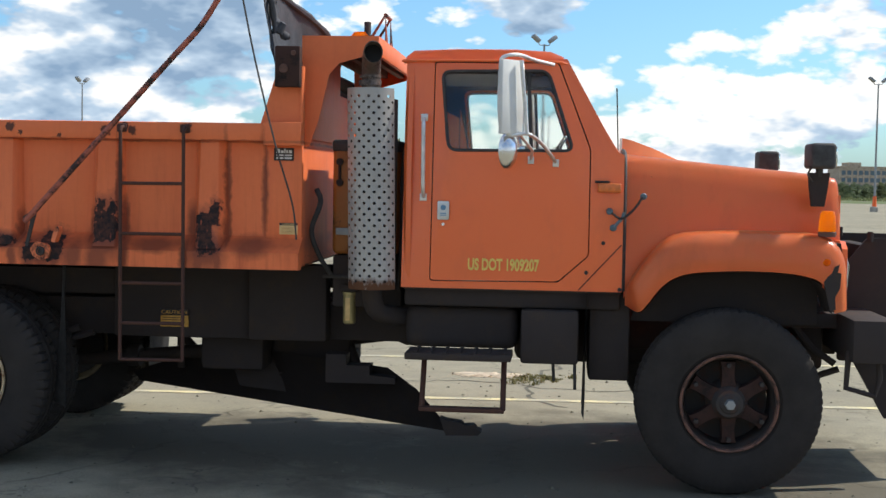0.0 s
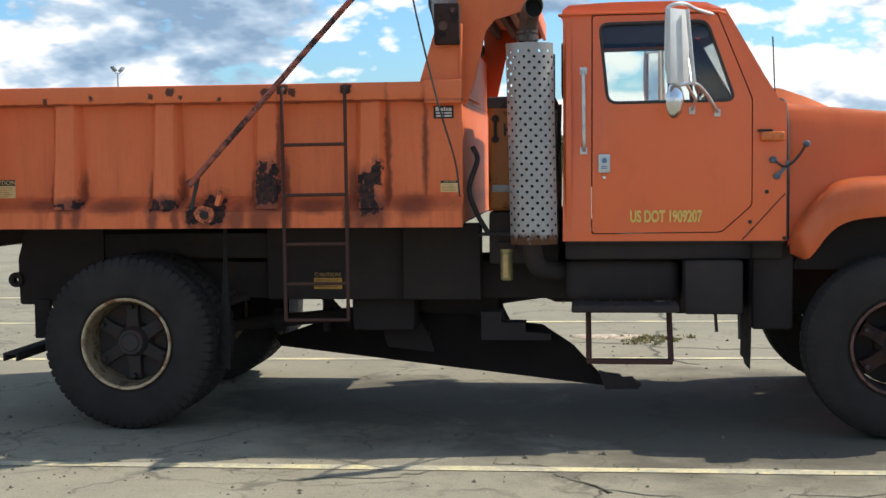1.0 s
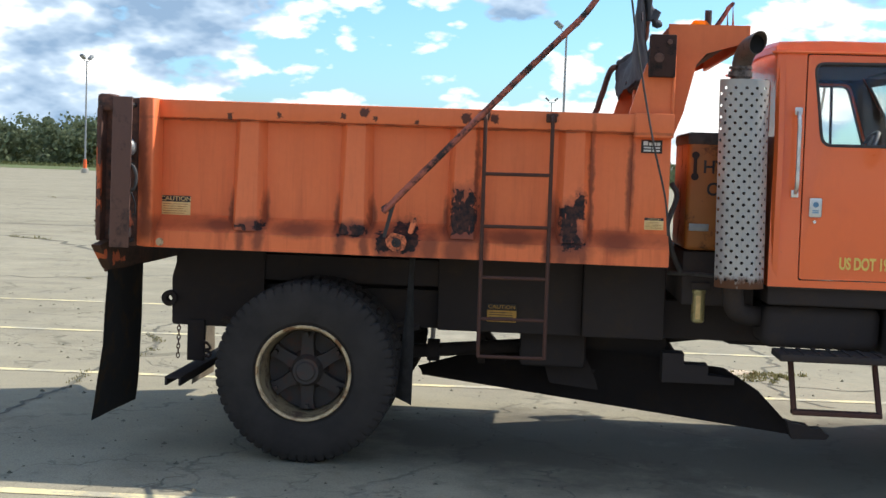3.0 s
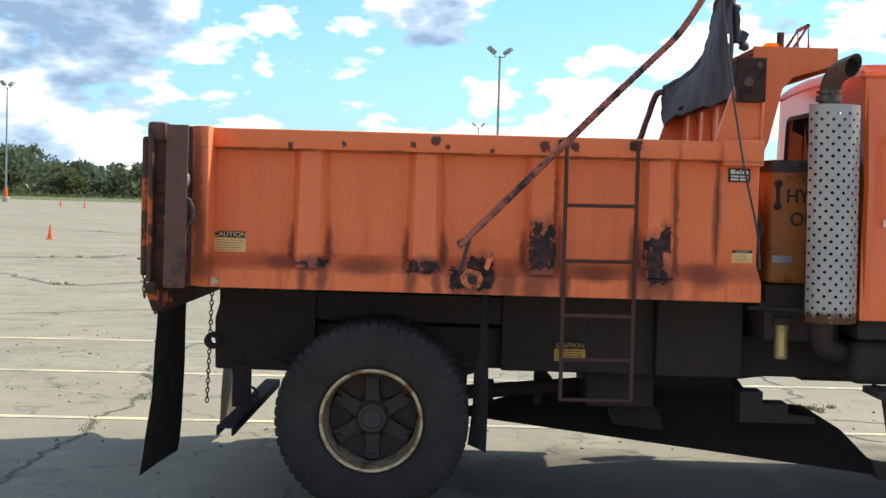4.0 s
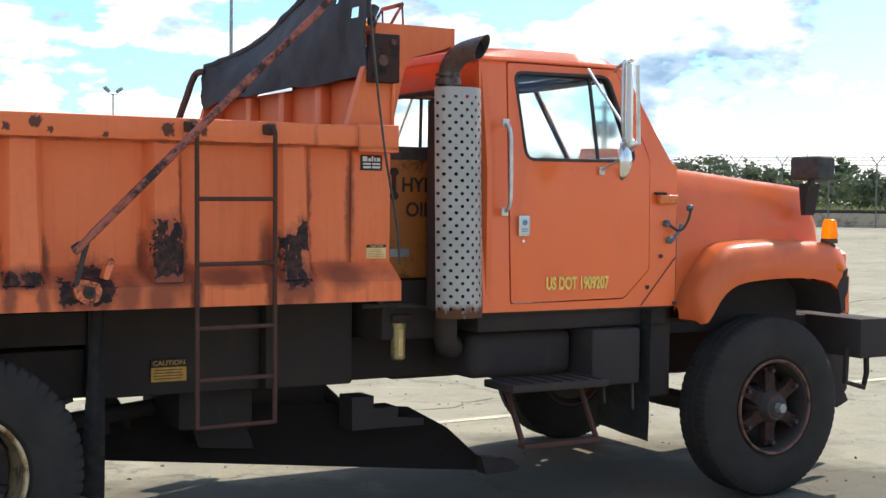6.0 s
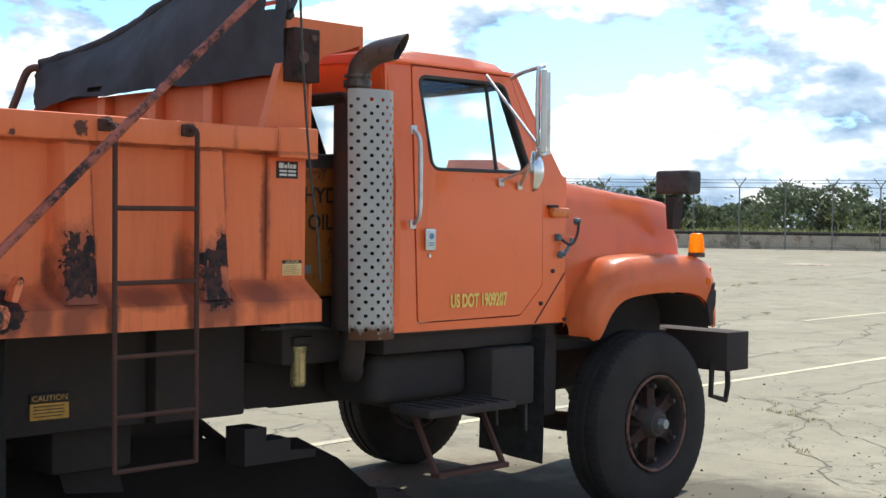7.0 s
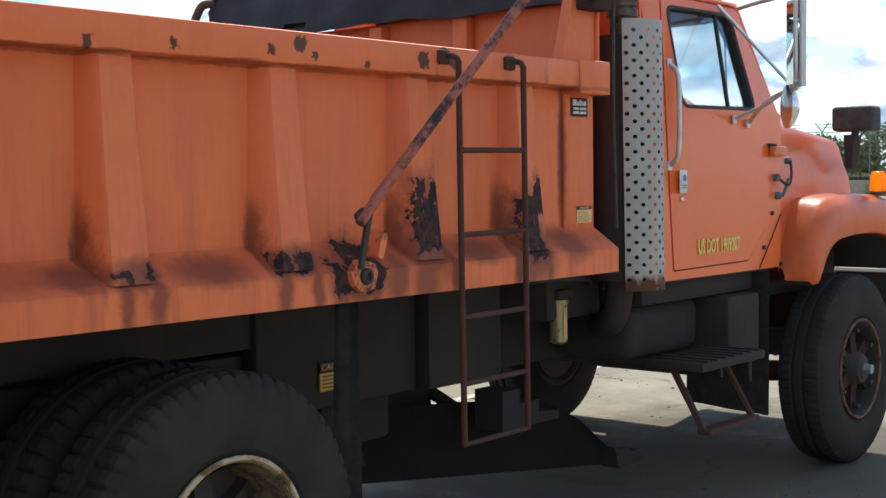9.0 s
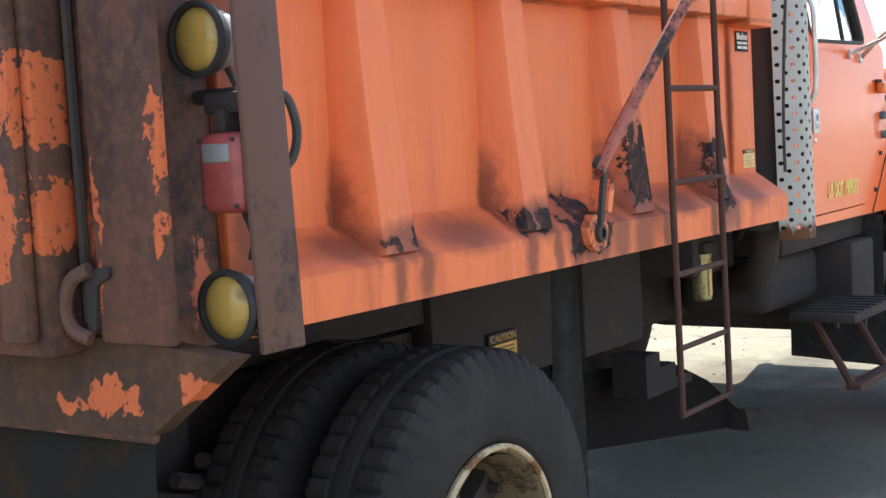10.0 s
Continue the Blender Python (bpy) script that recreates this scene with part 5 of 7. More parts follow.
part("lamp_back", box(bmesh.new(), -0.018, 0.012, -0.326, -0.209, 1.484, 1.635, 0.02, 3), M_BLACK, tail)
for y, z in ((-0.307, 1.619), (-0.228, 1.619), (-0.307, 1.50), (-0.228, 1.50)):
    bm = bmesh.new()
    lathe(bm, [(0, -0.006), (0.004, -0.006), (0.004, 0), (0, 0)], (-0.076, y, z), 8, "x")
    part("lamp_screw", bm, M_HUB, tail)
bm = bmesh.new()
box(bm, -0.055, 0.0, -0.27, -0.238, 1.63, 1.675, 0.004)
box(bm, -0.045, 0.005, -0.315, -0.205, 1.665, 1.705, 0.010)
tube(bm, bend([(-0.03, -0.28, 1.49), (-0.02, -0.29, 1.44), (-0.02, -0.28, 1.40)], 4), 0.008, 6)
part("lamp_bracket", bm, M_FRAME, tail)


def mudflap(name, x0, x1, ys, zs, material, label, lean=0.0, curl=0.0, twist=0.0):
    bm = bmesh.new()
    rows = []
    for i in range(9):
        v = i / 8
        rows.append([(x0 + (x1 - x0) * v + twist * (0.4 + 0.6 * v) * u + curl * math.sin(v * 3) + 0.012 * noise.noise(Vector((u * 3, v * 3, x0))), ys[0] + (ys[1] - ys[0]) * u + lean * v, zs[1] + (zs[0] - zs[1]) * v + (0.03 * u if i == 8 else 0)) for u in [k / 6 for k in range(7)]])
    grid(bm, rows)
    bmesh.ops.solidify(bm, geom=list(bm.faces), thickness=0.010)
    return part(name, bm, material, truck, label, 60)


M_MUD = grimy("muddy_rubber", (0.040, 0.037, 0.034), (0.085, 0.056, 0.034), 0.45, 0.9, 0, 7, spec=0.15)
mudflap("rear_mudflap", -0.145, -0.232, (-0.13, 0.44), (0.20, 1.09), M_MUD, "black muddy rubber mudflap hanging from the rear bolster", 0, 0.012, 0.085)
# far flap: its colour is brightened for the sun falling on it
M_FLAP = plain("sunlit_flap", (0.24, 0.195, 0.14), 0.85, 0, 0.25, 8)
mudflap("rear_mudflap", -0.120, -0.150, (2 * YC - 0.40, 2 * YC + 0.02), (0.10, 1.09), M_FLAP, "tan rubber mudflap on the far side, coloured as sunlit", 0, 0, 0.06)
mudflap("guard_flap", 1.632, 1.638, (-0.02, 0.05), (0.36, 1.235), M_BLACK, "black rubber flap ahead of the rear wheel", 0, 0, -0.10)
mudflap("guard_flap", 1.605, 1.59, (2 * YC - 0.46, 2 * YC + 0.02), (0.33, 1.235), M_BLACK, "black rubber flap ahead of the rear wheel")
mudflap("front_flap", 4.745, 4.735, (0.02, 0.50), (0.37, 1.12), M_BLACK, "black rubber flap behind the front wheel")
bm = bmesh.new()
box(bm, 0.14, 0.25, 0.575, 0.615, 0.47, 0.73, 0.006)
part("rear_upright", bm, M_FRAME, chassis)
bm = bmesh.new()
box(bm, 0.142, 0.240, 0.08, 1.95, 0.432, 0.444, 0.003)
box(bm, 0.142, 0.156, 0.08, 1.95, 0.392, 0.434, 0.003)
box(bm, 0.226, 0.240, 0.08, 1.95, 0.392, 0.434, 0.003)
part("channel_bar", bm, M_FRAME, chassis, "black steel channel bar across behind the wheels")
bm = bmesh.new()
prism(bm, rounded([(0.09, 1.20), (0.03, 1.0), (0.035, 0.694), (0.62, 0.69), (0.62, 1.22)], 0.02), 0.60, 0.64)
part("rear_gusset", bm, M_FRAME, chassis)
bm = bmesh.new()
lathe(bm, [(0.02, -0.05), (0.05, -0.05), (0.05, 0.02), (0.02, 0.02)], (0.02, 0.62, 0.86), 14)
part("tow_eye", bm, M_FRAME, chassis)
bm = bmesh.new()
tube(bm, bend([(0.235, 0.57, 0.60), (0.275, 0.56, 0.585), (0.295, 0.56, 0.555), (0.262, 0.56, 0.54), (0.300, 0.56, 0.525), (0.285, 0.56, 0.50), (0.245, 0.57, 0.515)], 4), 0.009, 6)
part("air_coupling", bm, M_FRAME, chassis)

# ---- cab ----
def lean_y(z):
    """The cab side leans inwards above the belt line."""
    if z < 1.90:
        return 0.048 + 0.008 * abs(z - 1.6)
    k = (z - 1.90) / 0.56
    return 0.05 + 0.075 * min(k, 1.0) + (0.05 * ((z - 2.46) / 0.1) ** 1.5 if z > 2.46 else 0)


def near_side(x, z, d):
    return (x, lean_y(z) + d, z)


door_out = rounded([(3.822, 1.182), (4.570, 1.190), (4.742, 1.345), (4.742, 1.96), (4.548, 2.462), (3.828, 2.462)], 0.02, 3)
window = rounded([(3.915, 1.946), (4.648, 1.952), (4.490, 2.420), (3.868, 2.412)], 0.055, 5)
gap = [(3.822 - 0.007, 1.182 - 0.007), (4.573, 1.183), (4.749, 1.342), (4.749, 1.963), (4.553, 2.469), (3.821, 2.469)]
cab_out = [(3.648, 1.135), (4.942, 1.135), (4.942, 1.93), (4.895, 1.955), (4.60, 2.49), (3.655, 2.49)]
bm = bmesh.new()
sheet(bm, cab_out, [rounded(gap, 0.02, 3)], near_side, 0.035)
cab_far = mirrored(bm)
cab = part("cab", bm, M_CAB, truck, "orange steel truck cab")
part("cab_side", cab_far, M_CAB, cab)


def door(far=False):
    bm = bmesh.new()
    sheet(bm, door_out, [window], lambda x, z, d: (x, lean_y(z) - 0.004 + d, z), 0.045)
    d = part("cab_door", mirrored(bm) if far else bm, M_CAB, truck, "closed orange cab door with a framed window")
    fl = (lambda b: mirrored(b)) if far else (lambda b: b)
    bm = bmesh.new()
    rim = rounded([(3.915, 1.946), (4.648, 1.952), (4.490, 2.420), (3.868, 2.412)], 0.055, 5)
    tube(bm, [near_side(x, z, -0.001) for x, z in rim + rim[:1]], 0.010, 6)
    part("window_seal", fl(bm), M_BLACK, d, "black rubber window seal")
    inner = rounded([(3.920, 1.951), (4.643, 1.957), (4.486, 2.415), (3.873, 2.407)], 0.052, 5)
    bm = bmesh.new()
    grid(bm, [[near_side(x, z, -0.002), near_side(x, z, 0.056)] for x, z in inner + inner[:1]])
    part("window_channel", fl(bm), M_BLACK, d)
    part("vent_bar", fl(tube(bmesh.new(), [near_side(4.40, 1.955, 0.02), near_side(4.375, 2.415, 0.02)], 0.012, 6)), M_BLACK, d)
    bm = bmesh.new()
    sheet(bm, [(4.41, 1.957), (4.645, 1.957), (4.49, 2.412), (4.386, 2.412)], [], lambda x, z, q: (x, lean_y(z) + 0.018 + q, z), 0.004)
    pane = part("vent_pane", fl(bm), M_GLASS, d)
    pane.visible_shadow = False
    bm = bmesh.new()
    sheet(bm, [(3.918, 1.948), (4.395, 1.955), (4.372, 2.416), (3.872, 2.410)], [], lambda x, z, q: (x, lean_y(z) + 0.018 + q, z), 0.004)
    pane = part("door_pane", fl(bm), M_GLASS, d)
    pane.visible_shadow = False
    return d


near_door = door()
door(True)
# inner lining, rear wall, floor
bm = bmesh.new()
sheet(bm, [(0.16, 1.15), (2 * YC - 0.16, 1.15), (2 * YC - 0.16, 2.50), (0.16, 2.50)], [rounded([(0.36, 2.01), (2 * YC - 0.36, 2.01), (2 * YC - 0.40, 2.325), (0.40, 2.325)], 0.06)], lambda y, z, d: (3.652 + d, y, z), 0.03)
part("rear_wall", bm, M_CAB, cab)
bm = bmesh.new()
rr = rounded([(0.36, 2.01), (2 * YC - 0.36, 2.01), (2 * YC - 0.40, 2.325), (0.40, 2.325)], 0.06)
tube(bm, [(3.65, y, z) for y, z in rr + rr[:1]], 0.014, 6)
part("rear_window_seal", bm, M_BLACK, cab)
bm = bmesh.new()
rows = []
for z in (1.135, 1.5, 1.9, 2.2, 2.49):
    y = lean_y(z)
    rows.append([(3.70, y + 0.002, z), (3.67, y + 0.006, z), (3.652, y + 0.03, z), (3.650, y + 0.14, z)])
grid(bm, rows)
corner = mirrored(bm)
part("rear_corner", bm, M_CAB, cab)
part("rear_corner", corner, M_CAB, cab)
bm = bmesh.new()
box(bm, 3.66, 4.94, 0.09, 2 * YC - 0.09, 1.12, 1.16)
box(bm, 4.92, 4.95, 0.10, 2 * YC - 0.10, 1.14, 1.90)
part("cab_floor", bm, M_INT, cab)
bm = bmesh.new()
for y in (0.10, 2 * YC - 0.112):
    box(bm, 3.84, 4.72, y, y + 0.012, 1.2, 1.93)
part("door_lining", bm, M_INT, cab)
bm = bmesh.new()
sheet(bm, [(3.69, 1.93), (4.90, 1.93), (4.60, 2.48), (3.69, 2.48)], [rounded([(3.895, 1.95), (4.665, 1.956), (4.50, 2.435), (3.852, 2.427)], 0.055, 5)], lambda x, z, d: (x, lean_y(z) + 0.046 + d, z), 0.006)
other = mirrored(bm)
part("pillar_trim", bm, M_INT, cab, "dark trim inside the cab pillars")
part("pillar_trim", other, M_INT, cab)
# roof
bm = bmesh.new()
rows = []
for x, dz, inset in ((3.640, -0.075, 0.02), (3.650, -0.03, 0.02), (3.685, 0.0, 0.03), (3.95, 0.012, 0.03), (4.30, 0.012, 0.03), (4.50, 0.0, 0.035), (4.575, -0.03, 0.04), (4.605, -0.075, 0.05)):
    y0 = 0.115 + inset
    zt = 2.545 + dz
    half = [(x, y0 - 0.01, min(zt - 0.03, 2.475)), (x, y0 + 0.005, min(zt - 0.01, 2.495)), (x, y0 + 0.045, zt - 0.012), (x, y0 + 0.12, zt), (x, y0 + 0.5, zt + 0.018)]
    rows.append(half + [(x, 2 * YC - p[1], p[2]) for p in half[::-1]])
grid(bm, rows)
bmesh.ops.solidify(bm, geom=list(bm.faces), thickness=0.02)
part("roof", bm, M_CAB, cab)
bm = bmesh.new()
tube(bm, bend([(3.645, 0.20, 2.47), (3.66, 0.118, 2.472), (4.0, 0.112, 2.476), (4.5, 0.112, 2.474), (4.60, 0.135, 2.46)], 3), 0.009, 6)
gutter = mirrored(bm)
part("drip_rail", bm, M_CAB, cab)
part("drip_rail", gutter, M_CAB, cab)
part("headliner", box(bmesh.new(), 3.68, 4.55, 0.17, 2 * YC - 0.17, 2.46, 2.485), M_INT, cab)
# windscreen
bm = bmesh.new()


def screen(u, v, d):
    z = 1.95 + 0.52 * v
    x = 4.905 - 0.315 * v
    y0 = lean_y(z) + 0.0
    y = y0 + (2 * YC - 2 * y0) * u
    return (x + 0.05 * math.sin(math.pi * u) - d, y, z)


sheet(bm, [(0, 0), (0.25, 0), (0.5, 0), (0.75, 0), (1, 0), (1, 1), (0.75, 1), (0.5, 1), (0.25, 1), (0, 1)], [[(0.035, 0.07), (0.25, 0.06), (0.49, 0.06), (0.49, 0.9), (0.25, 0.9), (0.05, 0.9)], [(0.51, 0.06), (0.75, 0.06), (0.965, 0.07), (0.95, 0.9), (0.75, 0.9), (0.51, 0.9)]], screen, 0.010)
part("screen_frame", bm, M_CAB, cab)
bm = bmesh.new()
sheet(bm, [(0.03, 0.0), (0.25, 0), (0.5, 0), (0.75, 0), (0.97, 0.0), (0.95, 1), (0.75, 1), (0.5, 1), (0.25, 1), (0.05, 1)], [[(0.06, 0.08), (0.25, 0.07), (0.49, 0.07), (0.49, 0.88), (0.25, 0.88), (0.075, 0.88)], [(0.51, 0.07), (0.75, 0.07), (0.94, 0.08), (0.925, 0.88), (0.75, 0.88), (0.51, 0.88)]], lambda u, v, d: screen(u, v, 0.013 + d), 0.006)
part("screen_trim", bm, M_INT, cab)
for a, b in ((0.03, 0.495), (0.505, 0.97)):
    bm = bmesh.new()
    sheet(bm, [(a, 0.05), ((a + b) / 2, 0.05), (b, 0.05), (b, 0.92), ((a + b) / 2, 0.92), (a, 0.92)], [], lambda u, v, d: screen(u, v, 0.004 + d), 0.004)
    p = part("windscreen_pane", bm, M_GLASS, cab)
    p.visible_shadow = False
# inside the cab
bm = bmesh.new()
prism(bm, rounded([(4.62, 1.60), (4.90, 1.50), (4.87, 1.99), (4.78, 1.985), (4.66, 1.92)], 0.04), 0.12, 2 * YC - 0.12)
part("dashboard", bm, M_INT, cab)
bm = bmesh.new()
ring = [(4.50 + 0.19 * math.cos(a) * 0.55, 1.62 + 0.19 * math.sin(a), 1.93 + 0.19 * math.cos(a) * 0.83) for a in [k * math.tau / 24 for k in range(25)]]
tube(bm, ring, 0.012, 6, False)
for a in (0.4, 2.5, 4.4):
    tube(bm, [(4.52, 1.62, 1.90), (4.50 + 0.19 * math.cos(a) * 0.55, 1.62 + 0.19 * math.sin(a), 1.93 + 0.19 * math.cos(a) * 0.83)], 0.010, 6)
tube(bm, [(4.52, 1.62, 1.90), (4.70, 1.62, 1.70)], 0.025, 8)
part("steering_wheel", bm, M_BLACK, cab)
for y in (0.38, 1.32):
    bm = bmesh.new()
    box(bm, 3.78, 4.25, y, y + 0.48, 1.45, 1.60, 0.04, 3)
    box(bm, 3.70, 3.84, y, y + 0.48, 1.55, 1.98, 0.05, 3)
    part("seat", bm, M_INT, cab, "dark cloth seat")
part("sun_visor", box(bmesh.new(), 4.36, 4.56, 0.28, 0.95, 2.395, 2.41, 0.004), M_INT, cab)

# door furniture
bm = bmesh.new()
tube(bm, bend([(3.772, 0.04, 2.13), (3.772, 0.005, 2.10), (3.773, -0.008, 2.03), (3.775, -0.008, 1.78), (3.776, 0.005, 1.70), (3.776, 0.04, 1.672)], 4), 0.012, 8)
grab = part("grab_handle", bm, M_STEEL, cab, "pale steel grab handle")
for z in (2.135, 1.668):
    part("handle_foot", box(bmesh.new(), 3.752, 3.794, 0.038, 0.047, z - 0.022, z + 0.022, 0.004), M_STEEL, grab)
bm = bmesh.new()
box(bm, 3.858, 3.928, 0.034, 0.044, 1.538, 1.648, 0.008)
latch = part("door_latch", bm, M_STEEL, near_door, "steel paddle door latch with a blue sticker")
part("sticker", box(bmesh.new(), 3.868, 3.918, 0.032, 0.0345, 1.555, 1.636, 0.001), M_WHITE, latch)
bm = bmesh.new()
lathe(bm, [(0, 0), (0.016, 0), (0.016, 0.0015), (0, 0.0015)], (3.893, 0.030, 1.61), 14)
box(bm, 3.875, 3.911, 0.0302, 0.0318, 1.562, 1.568)
box(bm, 3.875, 3.911, 0.0302, 0.0318, 1.573, 1.579)
part("emblem", bm, M_BLUE, latch)
bm = bmesh.new()
lathe(bm, [(0, -0.004), (0.009, -0.004), (0.011, 0), (0, 0)], (3.892, 0.044, 1.512), 12)
part("door_lock", bm, M_CHROME, near_door)
lettering("lettering", "US DOT 1909207", 0.094, face_pose(4.25, 0.0425, 1.277), M_TEXT, near_door, "yellow painted letters", 0.60, 0.0032)
bm = bmesh.new()
box(bm, 4.79, 4.925, 0.008, 0.05, 1.715, 1.768, 0.010, 3)
signal = part("side_marker", bm, M_MARK, cab, "amber side marker lamp")
part("marker_bezel", box(bmesh.new(), 4.775, 4.86, 0.035, 0.049, 1.768, 1.782, 0.003), M_FRAME, signal)
for x, z in ((4.83, 1.42), (4.735, 1.245), (4.93, 1.15)):
    bm = bmesh.new()
    lathe(bm, [(0, 0.04), (0.011, 0.04), (0.012, 0.05), (0, 0.05)], (x, 0, z), 10)
    part("body_bolt", bm, M_HUB, cab)
prism_seam = bmesh.new()
tube(prism_seam, [(4.69, 0.0485, 1.14), (4.935, 0.0485, 1.41)], 0.003, 5)
part("cowl_seam", prism_seam, M_FRAME, cab)

# hood latch strap between cowl and hood
bm = bmesh.new()
tube(bm, bend([(4.87, 0.03, 1.60), (4.93, 0.005, 1.565), (5.0, 0.02, 1.62), (5.05, 0.05, 1.69)], 4), 0.0075, 6)
strap = part("hood_latch", bm, M_FRAME, truck, "black rubber hood latch on blue-grey brackets")
for x, y, z in ((4.862, 0.03, 1.605), (5.057, 0.06, 1.695), (4.885, 0.03, 1.51)):
    bm = bmesh.new()
    lathe(bm, [(0, -0.008), (0.014, -0.008), (0.020, 0), (0.020, 0.02), (0, 0.02)], (x, y, z), 14)
    part("latch_bracket", bm, M_SLATE, strap)
part("latch_lever", tube(bmesh.new(), [(4.885, 0.015, 1.51), (4.935, 0.012, 1.57), (4.945, 0.01, 1.60)], 0.010, 8), M_SLATE, strap)

# ---- hood and fenders ----
bm = bmesh.new()
rows = []
for x, ze, ys in ((4.955, 1.938, 0.085), (5.10, 1.922, 0.10), (5.35, 1.900, 0.125), (5.65, 1.872, 0.15), (5.90, 1.852, 0.17), (6.06, 1.838, 0.185), (6.15, 1.828, 0.19), (6.185, 1.820, 0.193), (6.198, 1.806, 0.197), (6.205, 1.775, 0.20)):
    half = [(x, ys - 0.012, 1.31 if 5.02 < x < 6.12 else 1.10), (x, ys - 0.006, 1.45), (x, ys + 0.016, 1.60), (x, ys + 0.048, ze - 0.14), (x, ys + 0.074, ze - 0.05), (x, ys + 0.090, ze - 0.018), (x, ys + 0.120, ze), (x, ys + 0.30, ze + 0.010), (x, 0.8, ze + 0.016)]
    rows.append(half + [(x, 2 * YC - p[1], p[2]) for p in half[::-1]])
vs = grid(bm, rows)
bmesh.ops.solidify(bm, geom=list(bm.faces), thickness=0.015)
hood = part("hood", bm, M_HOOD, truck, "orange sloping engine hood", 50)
bm = bmesh.new()
rows = []
for x, h in ((4.95, 0.055), (5.0, 0.05), (5.15, 0.01), (5.32, -0.05)):
    zt = 1.995 - (x - 4.955) * 0.1
    rows.append([(x, 0.57, zt - 0.09), (x, 0.63, zt + h), (x, 1.0, zt + h + 0.01), (x, 1.06, zt - 0.09)])
vs = grid(bm, rows)
bm.faces.new(vs[0])
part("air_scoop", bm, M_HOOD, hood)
bm = bmesh.new()
rr = [(4.948, 0.075, 1.14), (4.948, 0.072, 1.5), (4.948, 0.08, 1.66), (4.948, 0.105, 1.82), (4.948, 0.15, 1.91), (4.948, 0.23, 1.945), (4.948, 0.4, 1.965)]
tube(bm, rr, 0.014, 6)
part("hood_seal", bm, M_BLACK, hood)
bm = bmesh.new()
sheet(bm, [(0.26, 1.08), (2 * YC - 0.26, 1.08), (2 * YC - 0.26, 1.72), (0.26, 1.72)], [[(0.5, 1.15), (2 * YC - 0.5, 1.15), (2 * YC - 0.5, 1.66), (0.5, 1.66)]], lambda y, z, d: (6.195 + d, y, z), 0.02)
grille = part("grille_shell", bm, M_CAB, hood)
for i in range(11):
    z = 1.17 + i * 0.046
    part("grille_bar", box(bmesh.new(), 6.18, 6.20, 0.5, 2 * YC - 0.5, z, z + 0.022), M_FRAME, grille)
part("radiator", box(bmesh.new(), 6.06, 6.10, 0.45, 2 * YC - 0.45, 1.05, 1.68), M_FRAME, hood)


